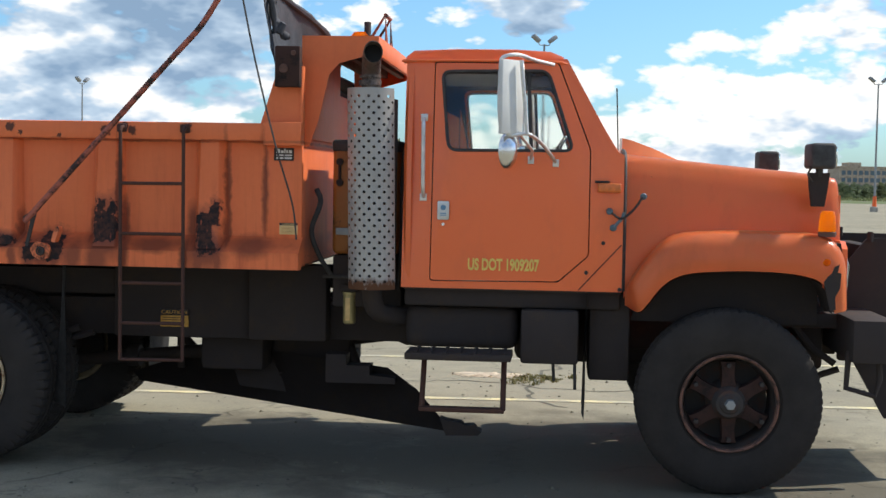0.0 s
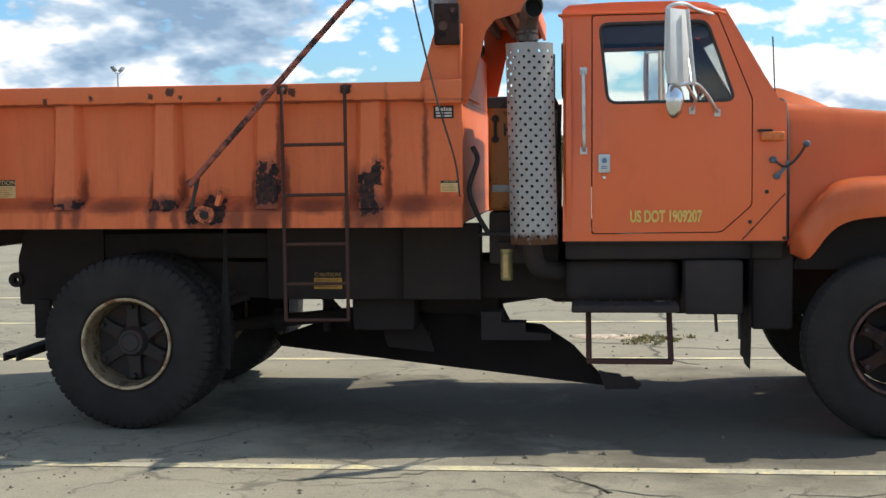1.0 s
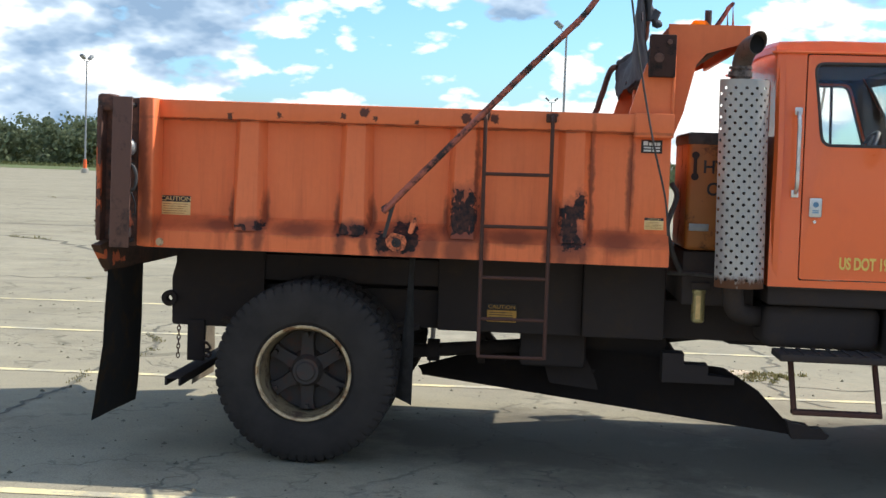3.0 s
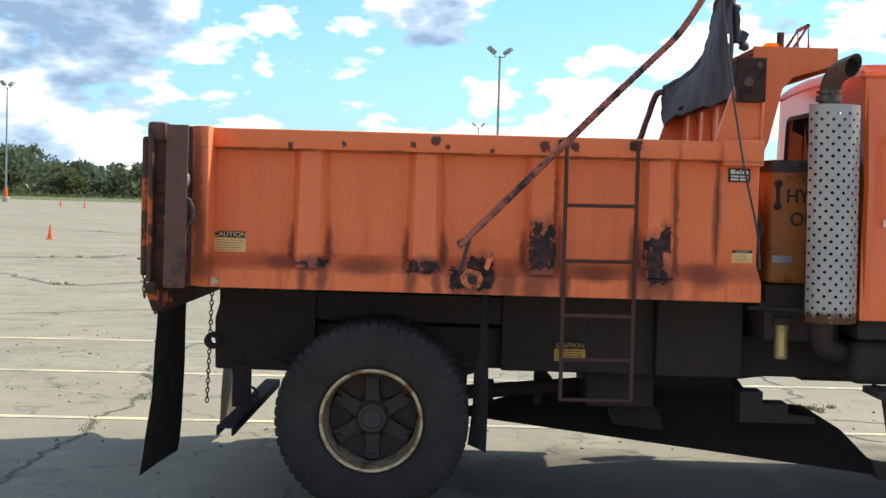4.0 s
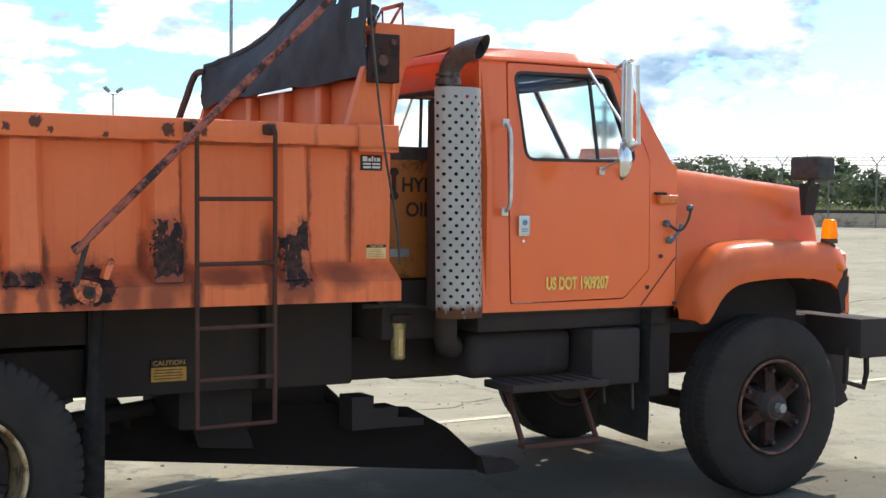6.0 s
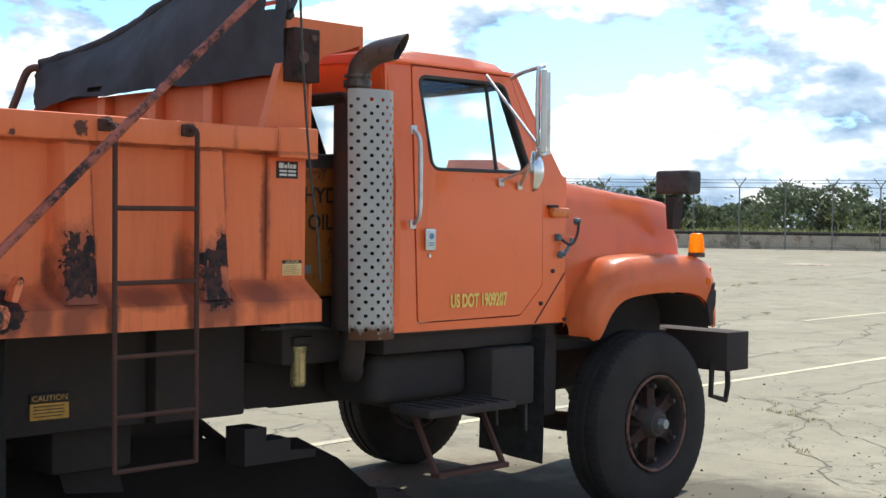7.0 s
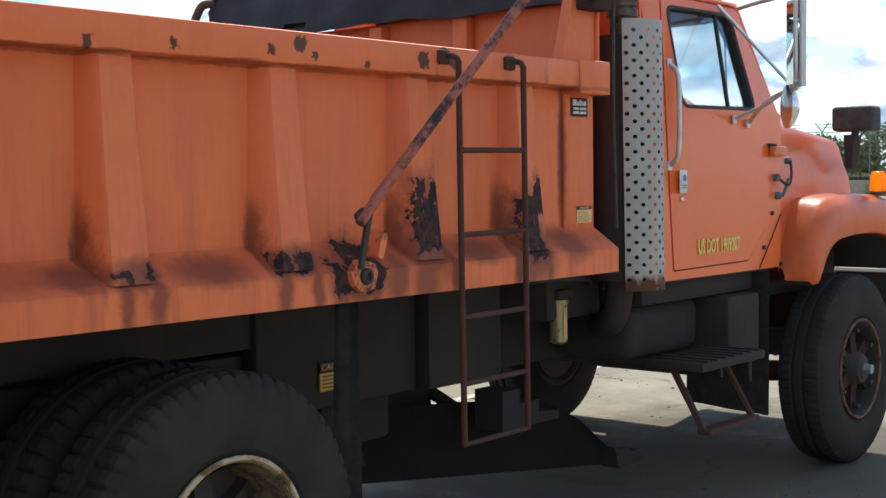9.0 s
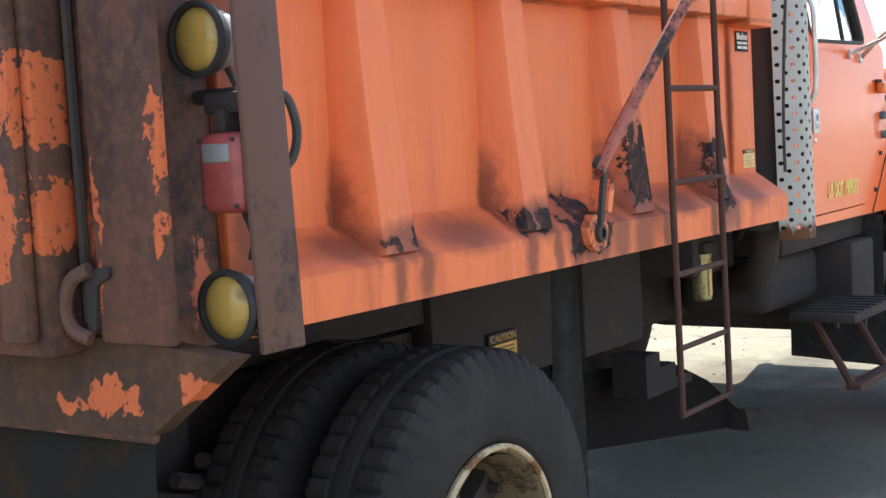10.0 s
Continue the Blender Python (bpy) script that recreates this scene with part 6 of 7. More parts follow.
def fender(far=False):
    fl = (lambda b: mirrored(b)) if far else (lambda b: b)
    # outer (crease) and inner (wheel arch) lines, from the rear tip over the wheel to the front
    outer = [(4.962, 1.12), (4.985, 1.19), (5.045, 1.285), (5.115, 1.37), (5.20, 1.435), (5.30, 1.468), (5.45, 1.480), (5.65, 1.484), (5.85, 1.482), (6.02, 1.476), (6.11, 1.455), (6.165, 1.40), (6.19, 1.31), (6.195, 1.20), (6.20, 1.075)]
    inner = [(4.962, 1.062), (5.03, 1.034), (5.085, 1.085), (5.135, 1.155), (5.20, 1.218), (5.29, 1.258), (5.43, 1.277), (5.64, 1.286), (5.84, 1.280), (5.97, 1.262), (6.04, 1.235), (6.085, 1.185), (6.11, 1.13), (6.12, 1.09), (6.125, 1.06)]
    top = [(x + (0.0 if i < 11 else 0.02), z + (0.018 if 3 < i < 11 else 0.004)) for i, (x, z) in enumerate(outer)]
    o, n, t = (bend([(x, z, 0) for x, z in l], 3) for l in (outer, inner, top))
    rows = []
    for a, b, c in zip(o, n, t):
        k = 0.5 if a.x < 5.2 else 1.0
        ex = max(0.0, min(1.0, (b.x - 4.955) / 0.09))
        rows.append([(b.x, 0.03, b.y + 0.02), (b.x, -0.095 * ex + 0.05 * (1 - ex), b.y + 0.012), (b.x, -0.112 * ex + 0.055 * (1 - ex), b.y), (b.x * 0.93 + a.x * 0.07, -0.118 * ex + 0.05 * (1 - ex), b.y * 0.93 + a.y * 0.07),
                     (b.x * 0.5 + a.x * 0.5, -0.112 * ex + 0.055 * (1 - ex), b.y * 0.5 + a.y * 0.5), (b.x * 0.2 + a.x * 0.8, -0.098 * ex + 0.06 * (1 - ex), b.y * 0.2 + a.y * 0.8),
                     (a.x, -0.065 * ex + 0.065 * (1 - ex), a.y), (c.x * 0.6 + a.x * 0.4, -0.02 * ex + 0.07 * (1 - ex), c.y), (c.x, 0.08, c.y + 0.006), (c.x, 0.26, c.y + 0.008)])
    bm = bmesh.new()
    grid(bm, rows)
    bmesh.ops.solidify(bm, geom=list(bm.faces), thickness=0.012)
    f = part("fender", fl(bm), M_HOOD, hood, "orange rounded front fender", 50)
    bm = bmesh.new()
    grid(bm, [[(5.6 + (b.x - 5.6) * k, y, 0.75 + (b.y - 0.75) * k) for y, k in ((-0.092, 0.986), (0.0, 0.986), (0.06, 0.99), (0.28, 0.99))] for b in n])
    box(bm, 6.145, 6.166, -0.035, 0.28, 1.07, 1.45)
    part("arch_liner", fl(bm), M_FRAME, f, "black inside of the wheel arch")
    # front face with headlamp bezel
    bm = bmesh.new()
    prism(bm, [(0.02, 1.07), (0.28, 1.07), (0.28, 1.46), (0.02, 1.46), (-0.05, 1.42), (-0.05, 1.10)], 6.17, 6.20, "x")
    part("fender_front", fl(bm), M_CAB, f)
    bm = bmesh.new()
    box(bm, 6.20, 6.225, 0.03, 0.27, 1.17, 1.36, 0.02)
    bez = part("headlamp", fl(bm), M_STEEL, f, "square chrome headlamp")
    part("headlamp_glass", fl(box(bmesh.new(), 6.222, 6.230, 0.05, 0.25, 1.19, 1.34, 0.01)), M_GLASS, bez)
    bm = bmesh.new()
    prism(bm, [(6.06, 1.235), (6.085, 1.27), (6.105, 1.285), (6.118, 1.32), (6.145, 1.335), (6.135, 1.29), (6.155, 1.285), (6.150, 1.20), (6.125, 1.15), (6.13, 1.08), (6.10, 1.07)], -0.119, -0.095)
    part("torn_corner", fl(bm), M_FRAME, f, "torn and blackened fender corner")
    bm = bmesh.new()
    prism(bm, [(5.0, 0.95), (6.1, 0.95), (6.1, 1.26), (5.8, 1.27), (5.3, 1.25), (5.05, 1.05)], 0.26, 0.28)
    part("inner_liner", fl(bm), M_FRAME, f)
    bm = bmesh.new()
    lathe(bm, [(0, 0), (0.05, 0), (0.052, 0.025), (0.045, 0.03), (0, 0.03)], (6.09, -0.015, 1.486), 20, "z")
    beacon = part("fender_lamp", fl(bm), M_POST, f, "amber turn lamp on the fender")
    bm = bmesh.new()
    lathe(bm, [(0, 0.03), (0.048, 0.03), (0.050, 0.045), (0.047, 0.075), (0.043, 0.12), (0.036, 0.142), (0.026, 0.148), (0, 0.148)], (6.09, -0.015, 1.486), 20, "z")
    part("amber_lens", fl(bm), M_AMBER, beacon, "bright amber plastic lens")
    bm = bmesh.new()
    lathe(bm, [(0, -0.122), (0.02, -0.118), (0.022, -0.110), (0, -0.108)], (6.075, 0, 1.345), 14)
    part("side_reflector", fl(bm), M_AMBER, f)


fender()
fender(True)


def plow_lamp(far=False):
    fl = (lambda b: mirrored(b)) if far else (lambda b: b)
    bm = bmesh.new()
    box(bm, 5.99, 6.13, -0.02, 0.235, 1.872, 2.018, 0.022, 3)
    lamp = part("plow_lamp", fl(bm), M_BLACK, hood, "black rectangular plow lamp on a bracket")
    part("lamp_face", fl(box(bmesh.new(), 6.128, 6.138, 0.0, 0.215, 1.89, 2.0, 0.01)), M_GLASS, lamp)
    part("lamp_stem", fl(tube(bmesh.new(), [(6.06, 0.11, 1.875), (6.06, 0.12, 1.83)], 0.022, 10)), M_BLACK, lamp)
    bm = bmesh.new()
    rows = [[(6.06 - a, 0.12 - b, z), (6.06 + a, 0.12 - b, z), (6.06 + a, 0.16, z), (6.06 - a, 0.16, z)] for z, a, b in ((1.85, 0.058, 0.02), (1.76, 0.05, 0.012), (1.655, 0.036, 0.0))]
    v = grid(bm, rows, True)
    bm.faces.new(v[0]), bm.faces.new(v[-1])
    part("lamp_bracket", fl(bm), M_FRAME, lamp)
    part("lamp_wire", fl(tube(bmesh.new(), bend([(6.0, 0.02, 1.88), (5.985, 0.05, 1.84), (6.02, 0.1, 1.80)], 4), 0.006, 6)), M_BLACK, lamp)


plow_lamp()
plow_lamp(True)
part("aerial", tube(bmesh.new(), [(4.915, 0.35, 1.96), (4.90, 0.36, 2.34)], 0.004, 6), M_FRAME, cab)

# mirrors
def mirror(far=False):
    fl = (lambda b: mirrored(b)) if far else (lambda b: b)
    bm = bmesh.new()
    tube(bm, bend([(4.30, -0.33, 2.03), (4.235, -0.36, 2.10), (4.232, -0.36, 2.40), (4.25, -0.36, 2.455), (4.33, -0.31, 2.47), (4.41, -0.10, 2.462), (4.52, 0.09, 2.452)], 4), 0.011, 8)
    tube(bm, [(4.345, -0.33, 2.44), (4.385, -0.30, 2.03)], 0.011, 8)
    tube(bm, bend([(4.24, -0.36, 2.06), (4.30, -0.33, 2.025), (4.39, -0.28, 2.035), (4.47, -0.10, 1.98), (4.545, 0.035, 1.885)], 4), 0.011, 8)
    tube(bm, [(4.335, -0.31, 2.04), (4.41, -0.10, 1.95), (4.40, 0.035, 1.90)], 0.009, 8)
    tube(bm, [(4.34, 0.10, 2.455), (4.37, -0.28, 2.04)], 0.009, 8)
    for x, y, z in ((4.545, 0.04, 1.88), (4.40, 0.04, 1.895)):
        box(bm, x - 0.018, x + 0.018, y - 0.006, y + 0.006, z - 0.022, z + 0.022, 0.003)
    br = part("side_mirror", fl(bm), M_STEEL, truck, "tall chrome side mirror on a tube bracket")
    m = Matrix.Translation((4.293, -0.335, 2.235)) @ Matrix.Rotation(radians(-41), 4, "Z")
    bm = bmesh.new()
    box(bm, -0.014, 0.014, -0.085, 0.085, -0.205, 0.205, 0.005, 2)
    bmesh.ops.transform(bm, matrix=m, verts=bm.verts)
    part("mirror_back", fl(bm), M_WHITE, br, "white enamelled mirror housing")
    bm = bmesh.new()
    box(bm, -0.0165, -0.0145, -0.074, 0.074, -0.19, 0.19)
    bmesh.ops.transform(bm, matrix=m, verts=bm.verts)
    part("mirror_glass", fl(bm), M_MIRROR, br)
    m = Matrix.Translation((4.275, -0.30, 1.94)) @ Matrix.Rotation(radians(-40), 4, "Z")
    bm = bmesh.new()
    lathe(bm, [(0.0, 0.055), (0.03, 0.048), (0.055, 0.028), (0.066, 0.006), (0.066, -0.006), (0.06, -0.010), (0.0, -0.018)], (0, 0, 0), 24, "x")
    bmesh.ops.transform(bm, matrix=m @ Matrix.Diagonal((1, 1.0, 1.55, 1)), verts=bm.verts)
    part("spot_mirror", fl(bm), M_CHROME, br, "egg-shaped chrome convex mirror")


mirror()
mirror(True)

# ---- exhaust ----
def guard_point(u, v):
    """The curved guard: u across from rear to front, v upwards."""
    a = (u - 0.5) * 2.05
    return (3.458 + 0.162 * math.sin(a) + 0.022 * (1 - v), 0.045 - 0.150 * (math.cos(a) - math.cos(1.025)) / (1 - math.cos(1.025)) * 0.62 - 0.035, 1.122 + 1.177 * v)


bm = bmesh.new()
NU, NV = 11, 36
R0 = 0.0092
HOLE = 8
for i in range(NU):
    for j in range(NV):
        if (i + j) % 2 and 0 < j < NV - 1:
            cu, cvv = (i + 0.5) / NU, (j + 0.5) / NV
            ring_in = []
            for k in range(HOLE):
                a = k * math.tau / HOLE + math.pi / HOLE
                ring_in.append((cu + math.cos(a) * R0 / 0.31, cvv + math.sin(a) * R0 / 1.177))
            c4 = [((i + 1) / NU, (j + 1) / NV), (i / NU, (j + 1) / NV), (i / NU, j / NV), ((i + 1) / NU, j / NV)]
            iv = [bm.verts.new(guard_point(*q)) for q in ring_in]
            ov = [bm.verts.new(guard_point(*q)) for q in c4]
            for s in range(4):
                k0 = 2 * s
                bm.faces.new((ov[s], iv[k0 + 1], iv[k0]))
                bm.faces.new((ov[s], ov[(s + 1) % 4], iv[(k0 + 2) % 8], iv[k0 + 1]))
        else:
            q = [(i / NU, j / NV), ((i + 1) / NU, j / NV), ((i + 1) / NU, (j + 1) / NV), (i / NU, (j + 1) / NV)]
            bm.faces.new([bm.verts.new(guard_point(*p)) for p in q])
bmesh.ops.remove_doubles(bm, verts=bm.verts, dist=0.0006)
bmesh.ops.solidify(bm, geom=list(bm.faces), thickness=0.003)
stack = part("exhaust_guard", bm, M_GUARD, truck, "perforated bright steel exhaust guard, rusty at the foot", 40)
bm = bmesh.new()
tube(bm, [(3.484, 0.12, 1.16), (3.484, 0.12, 2.24)], 0.122, 28)
part("muffler", bm, M_HUB, stack)
bm = bmesh.new()
tube(bm, bend([(3.45, 0.085, 2.18), (3.448, 0.085, 2.36), (3.452, 0.060, 2.425), (3.464, -0.01, 2.470), (3.486, -0.12, 2.490), (3.53, -0.34, 2.508)], 6), 0.056, 22, False)
bmesh.ops.bisect_plane(bm, geom=bm.verts[:] + bm.edges[:] + bm.faces[:], plane_co=(3.492, -0.165, 2.492), plane_no=Vector((0.42, -0.72, -0.55)).normalized(), clear_outer=True)
bmesh.ops.solidify(bm, geom=list(bm.faces), thickness=0.004)
pipe = part("tail_pipe", bm, M_PIPE, stack, "brown heat-stained exhaust elbow with a slant-cut mouth", 50)
# black disc closes the pipe and stands for its shaded inside
bm = bmesh.new()
lathe(bm, [(0, 0.0), (0.0, 0.001), (0.053, 0.0)], (0, 0, 0), 18, "z")
bmesh.ops.transform(bm, matrix=Matrix.Translation((3.487, -0.122, 2.489)) @ Vector((0.02, -0.12, 0.02)).to_track_quat("Z", "Y").to_matrix().to_4x4(), verts=bm.verts)
part("pipe_mouth", bm, M_PIPE_DARK, pipe, "black disc standing for the dark inside of the pipe")
bm = bmesh.new()
lathe(bm, [(0.06, 0), (0.068, 0), (0.068, 0.03), (0.06, 0.03)], (3.442, 0.085, 2.32), 20, "z")
lathe(bm, [(0.06, 0), (0.066, 0), (0.066, 0.012), (0.06, 0.012)], (3.442, 0.085, 2.365), 20, "z")
part("pipe_clamp", bm, M_PIPE, pipe)
bm = bmesh.new()
tube(bm, bend([(3.465, 0.12, 1.18), (3.47, 0.13, 1.05), (3.52, 0.2, 0.96), (3.75, 0.4, 0.92), (4.3, 0.55, 0.92)], 5), 0.06, 14)
part("down_pipe", bm, M_FRAME, stack)

# hydraulic oil tank, filter
bm = bmesh.new()
box(bm, 3.19, 3.60, 0.285, 1.0, 1.31, 1.955, 0.03, 3)
tank = part("oil_tank", bm, M_TANK, truck, "yellow-brown hydraulic oil tank behind the cab")
part("tank_top", box(bmesh.new(), 3.185, 3.605, 0.28, 1.005, 1.93, 2.005, 0.02, 2), M_BLACK, tank)
lettering("lettering", "HYD", 0.105, face_pose(3.385, 0.283, 1.80), M_INK, tank, "black painted letters", 0.95, 0.002)
lettering("lettering", "OIL", 0.105, face_pose(3.385, 0.283, 1.67), M_INK, tank, "black painted letters", 0.95, 0.002)
bm = bmesh.new()
tube(bm, [(3.235, 0.279, 1.75), (3.235, 0.279, 1.87)], 0.010, 6)
lathe(bm, [(0, -0.012), (0.022, -0.012), (0.022, 0.004), (0, 0.004)], (3.235, 0.28, 1.87), 12)
lathe(bm, [(0, -0.012), (0.022, -0.012), (0.022, 0.004), (0, 0.004)], (3.235, 0.28, 1.745), 12)
part("sight_gauge", bm, M_FRAME, tank)
part("faded_patch", box(bmesh.new(), 3.215, 3.33, 0.281, 0.2835, 1.425, 1.468, 0.001), M_GREY, tank)
bm = bmesh.new()
box(bm, 3.19, 3.62, 0.32, 1.5, 0.98, 1.305, 0.02)
part("tank_stand", bm, M_FRAME, tank)
bm = bmesh.new()
lathe(bm, [(0, 0.0), (0.03, 0.0), (0.04, 0.01), (0.04, 0.175), (0.044, 0.178), (0.044, 0.196), (0.03, 0.20), (0, 0.20)], (3.297, 0.335, 0.877), 20, "z")
M_FILT = grimy("gold_filter_can", (0.38, 0.31, 0.14), (0.15, 0.11, 0.05), 0.35, 0.35, 0.4, 14)
filt = part("oil_filter", bm, M_FILT, truck, "gold spin-on oil filter can")
part("filter_label", box(bmesh.new(), 3.278, 3.306, 0.293, 0.2965, 0.90, 1.04, 0.001), M_CREAM, filt)
bm = bmesh.new()
box(bm, 3.24, 3.36, 0.29, 0.5, 1.077, 1.12, 0.01)
part("filter_head", bm, M_FRAME, filt)
bm = bmesh.new()
tube(bm, bend([(3.10, 0.25, 1.70), (3.13, 0.22, 1.62), (3.08, 0.2, 1.45), (3.12, 0.25, 1.30), (3.18, 0.32, 1.18)], 5), 0.016, 8)
tube(bm, bend([(3.63, 0.25, 1.95), (3.625, 0.22, 1.7), (3.63, 0.2, 1.45), (3.62, 0.22, 1.25), (3.6, 0.3, 1.1)], 5), 0.012, 8)
tube(bm, bend([(3.12, 0.4, 1.16), (3.3, 0.25, 1.17), (3.5, 0.3, 1.14), (3.6, 0.45, 1.05)], 5), 0.012, 8)
part("oil_hose", bm, M_BLACK, tank)

# step, battery box
bm = bmesh.new()
box(bm, 3.70, 4.315, -0.17, 0.12, 0.735, 0.775, 0.008)
step = part("cab_step", bm, M_FRAME, truck, "black steel cab step on a bar frame")
for i in range(7):
    x = 3.75 + i * 0.085
    part("tread_bar", box(bmesh.new(), x, x + 0.02, -0.165, 0.115, 0.775, 0.782), M_FRAME, step)
for x in (3.797, 4.268):
    bm = bmesh.new()
    tube(bm, [(x, 0.05, 0.74), (x + 0.003, -0.12, 0.45)], 0.017, 6)
    part("step_leg", bm, M_LADDER, step)
part("step_rung", box(bmesh.new(), 3.785, 4.28, -0.16, -0.09, 0.435, 0.462, 0.006), M_LADDER, step)
bm = bmesh.new()
box(bm, 3.66, 4.34, 0.20, 0.62, 0.76, 1.015, 0.06, 4)
part("fuel_tank", bm, M_FRAME, step, "black tank behind the step")
bm = bmesh.new()
box(bm, 4.36, 4.70, 0.05, 0.55, 0.70, 1.018, 0.02)
part("battery_box", bm, M_FRAME, truck, "black battery box under the cab")
bm = bmesh.new()
box(bm, 3.66, 4.94, 0.12, 0.60, 1.02, 1.13, 0.02)
box(bm, 4.76, 5.0, 0.15, 0.62, 0.60, 1.12, 0.02)
part("cab_mount", bm, M_FRAME, chassis)
for line in ([(4.55, 0.2, 0.72), (4.56, 0.2, 0.58)], [(4.68, 0.1, 0.72), (4.685, 0.1, 0.55)]):
    part("brake_line", tube(bmesh.new(), line, 0.010, 6), M_BLACK, chassis)

# bumper and plow hitch
bm = bmesh.new()
box(bm, 6.225, 6.465, -0.157, 2 * YC + 0.157, 0.786, 1.026, 0.008)
bumper = part("front_bumper", bm, M_FRAME, truck, "black boxed steel front bumper")
bm = bmesh.new()
tube(bm, [(6.225, -0.05, 0.84), (6.215, -0.05, 0.63), (6.375, -0.05, 0.588), (6.40, -0.05, 0.68), (6.39, -0.05, 0.84)], 0.018, 8)
part("tow_loop", bm, M_FRAME, bumper)
bm = bmesh.new()
box(bm, 5.72, 6.24, 0.30, 0.42, 0.93, 1.02, 0.008)
part("bumper_bracket", bm, M_FRAME, bumper)
for y in (0.62, 1.50):
    bm = bmesh.new()
    prism(bm, rounded([(6.30, 1.026), (6.33, 1.30), (6.46, 1.46), (6.80, 1.46), (6.95, 1.20), (6.95, 0.45), (6.80, 0.35), (6.62, 0.55), (6.50, 0.70), (6.30, 0.70)], 0.02), y, y + 0.03)
    hitch = part("plow_hitch", bm, M_FRAME, truck, "black steel plow hitch plate")
    part("hitch_pin", tube(bmesh.new(), [(6.47, y - 0.02, 1.44), (6.47, y - 0.02, 1.50)], 0.018, 8), M_FRAME, hitch)
bm = bmesh.new()
for x, z in ((6.5, 1.36), (6.85, 1.05), (6.85, 0.5)):
    box(bm, x - 0.05, x + 0.05, 0.65, 1.50, z - 0.05, z + 0.05, 0.01)
prism(bm, [(6.26, 0.86), (6.40, 0.86), (6.62, 0.44), (6.52, 0.40)], 0.30, 0.34)
part("hitch_bar", bm, M_FRAME, bumper)
# plate and box added, hardly in view, to keep sun from under the engine
part("sun_stop_plate", box(bmesh.new(), 6.68, 6.72, 0.65, 1.50, 0.40, 1.40, 0.01), M_FRAME, bumper)
part("sun_stop_box", box(bmesh.new(), 6.02, 6.18, 0.45, 2 * YC - 0.45, 0.66, 1.06, 0.03), M_FRAME, chassis)
bm = bmesh.new()
tube(bm, [(5.95, 0.35, 0.98), (6.1, 0.33, 0.80), (6.22, 0.30, 0.72)], 0.02, 8)
tube(bm, [(6.05, 0.4, 0.6), (6.26, 0.38, 0.68)], 0.02, 8)
part("steering_link", bm, M_FRAME, chassis)

# ---- the lot and its edge ----
def light_pole(twin=True):
    p = thing("street_lamp", "tall grey lot lamp on an orange-painted concrete foot", "street lamp", group="lot lamps")
    part("pole", tube(bmesh.new(), [(0, 0, 0.5), (0, 0, 9.4)], [0.09, 0.055], 10), M_GREY, p)
    bm = bmesh.new()
    lathe(bm, [(0, 0), (0.30, 0), (0.30, 0.35), (0.26, 0.38), (0, 0.38)], (0, 0, 0), 16, "z")
    part("foot", bm, M_CONC, p)
    bm = bmesh.new()
    lathe(bm, [(0, 0.38), (0.16, 0.38), (0.13, 1.15), (0, 1.15)], (0, 0, 0), 12, "z")
    part("sleeve", bm, M_ORG, p, "orange painted sleeve")
    for s in (-1, 1):
        bm = bmesh.new()
        tube(bm, [(0, 0, 9.35), (s * 0.28, 0, 9.35), (s * 0.36, 0, 9.48)], 0.03, 8)
        a = part("lamp_arm", bm, M_GREY, p)
        bm = bmesh.new()
        box(bm, -0.26, 0.26, -0.2, 0.2, -0.10, 0.10, 0.05)
        bmesh.ops.transform(bm, matrix=pose(s * 0.50, 0, 9.70, 0, s * -38, 0), verts=bm.verts)
        part("lamp_head", bm, M_GREY, a)
    return p


lamp = light_pole()
SP = [(3.43, 66.3, 0, 1.0, 25), (-36.0, 101, 0, 1.0, 70), (27.1, 90, 0, 0.98, 10), (3.1, 127, 0, 0.90, 0), (17.7, 41, 0.1, 1.05, 40)]
for i, (x, y, z, s, r) in enumerate(SP):
    m = pose(x, y, z, 0, 0, r) @ Matrix.Diagonal((s, s, s, 1))
    q = lamp if i == 0 else copy_thing(lamp, pose(x, y, z, 0, 0, r))
    q.matrix_basis = m


def cone_thing():
    c = thing("traffic_cone", "orange plastic traffic cone standing on the asphalt", "traffic cone", group="cones")
    bm = bmesh.new()
    lathe(bm, [(0.0, 0.72), (0.03, 0.72), (0.035, 0.70), (0.13, 0.04), (0, 0.04)], (0, 0, 0), 16, "z")
    part("cone_body", bm, M_ORG, c)
    part("base", box(bmesh.new(), -0.18, 0.18, -0.18, 0.18, 0, 0.04, 0.01), M_ORG, c)
    return c


cone = cone_thing()
cone.matrix_basis = pose(-11.1, 33.1, 0) @ Matrix.Diagonal((0.62, 0.62, 0.62, 1))
for x, y in ((-27.5, 88.0), (-24.6, 84.0), (-19, 92)):
    copy_thing(cone, pose(x, y, 0))


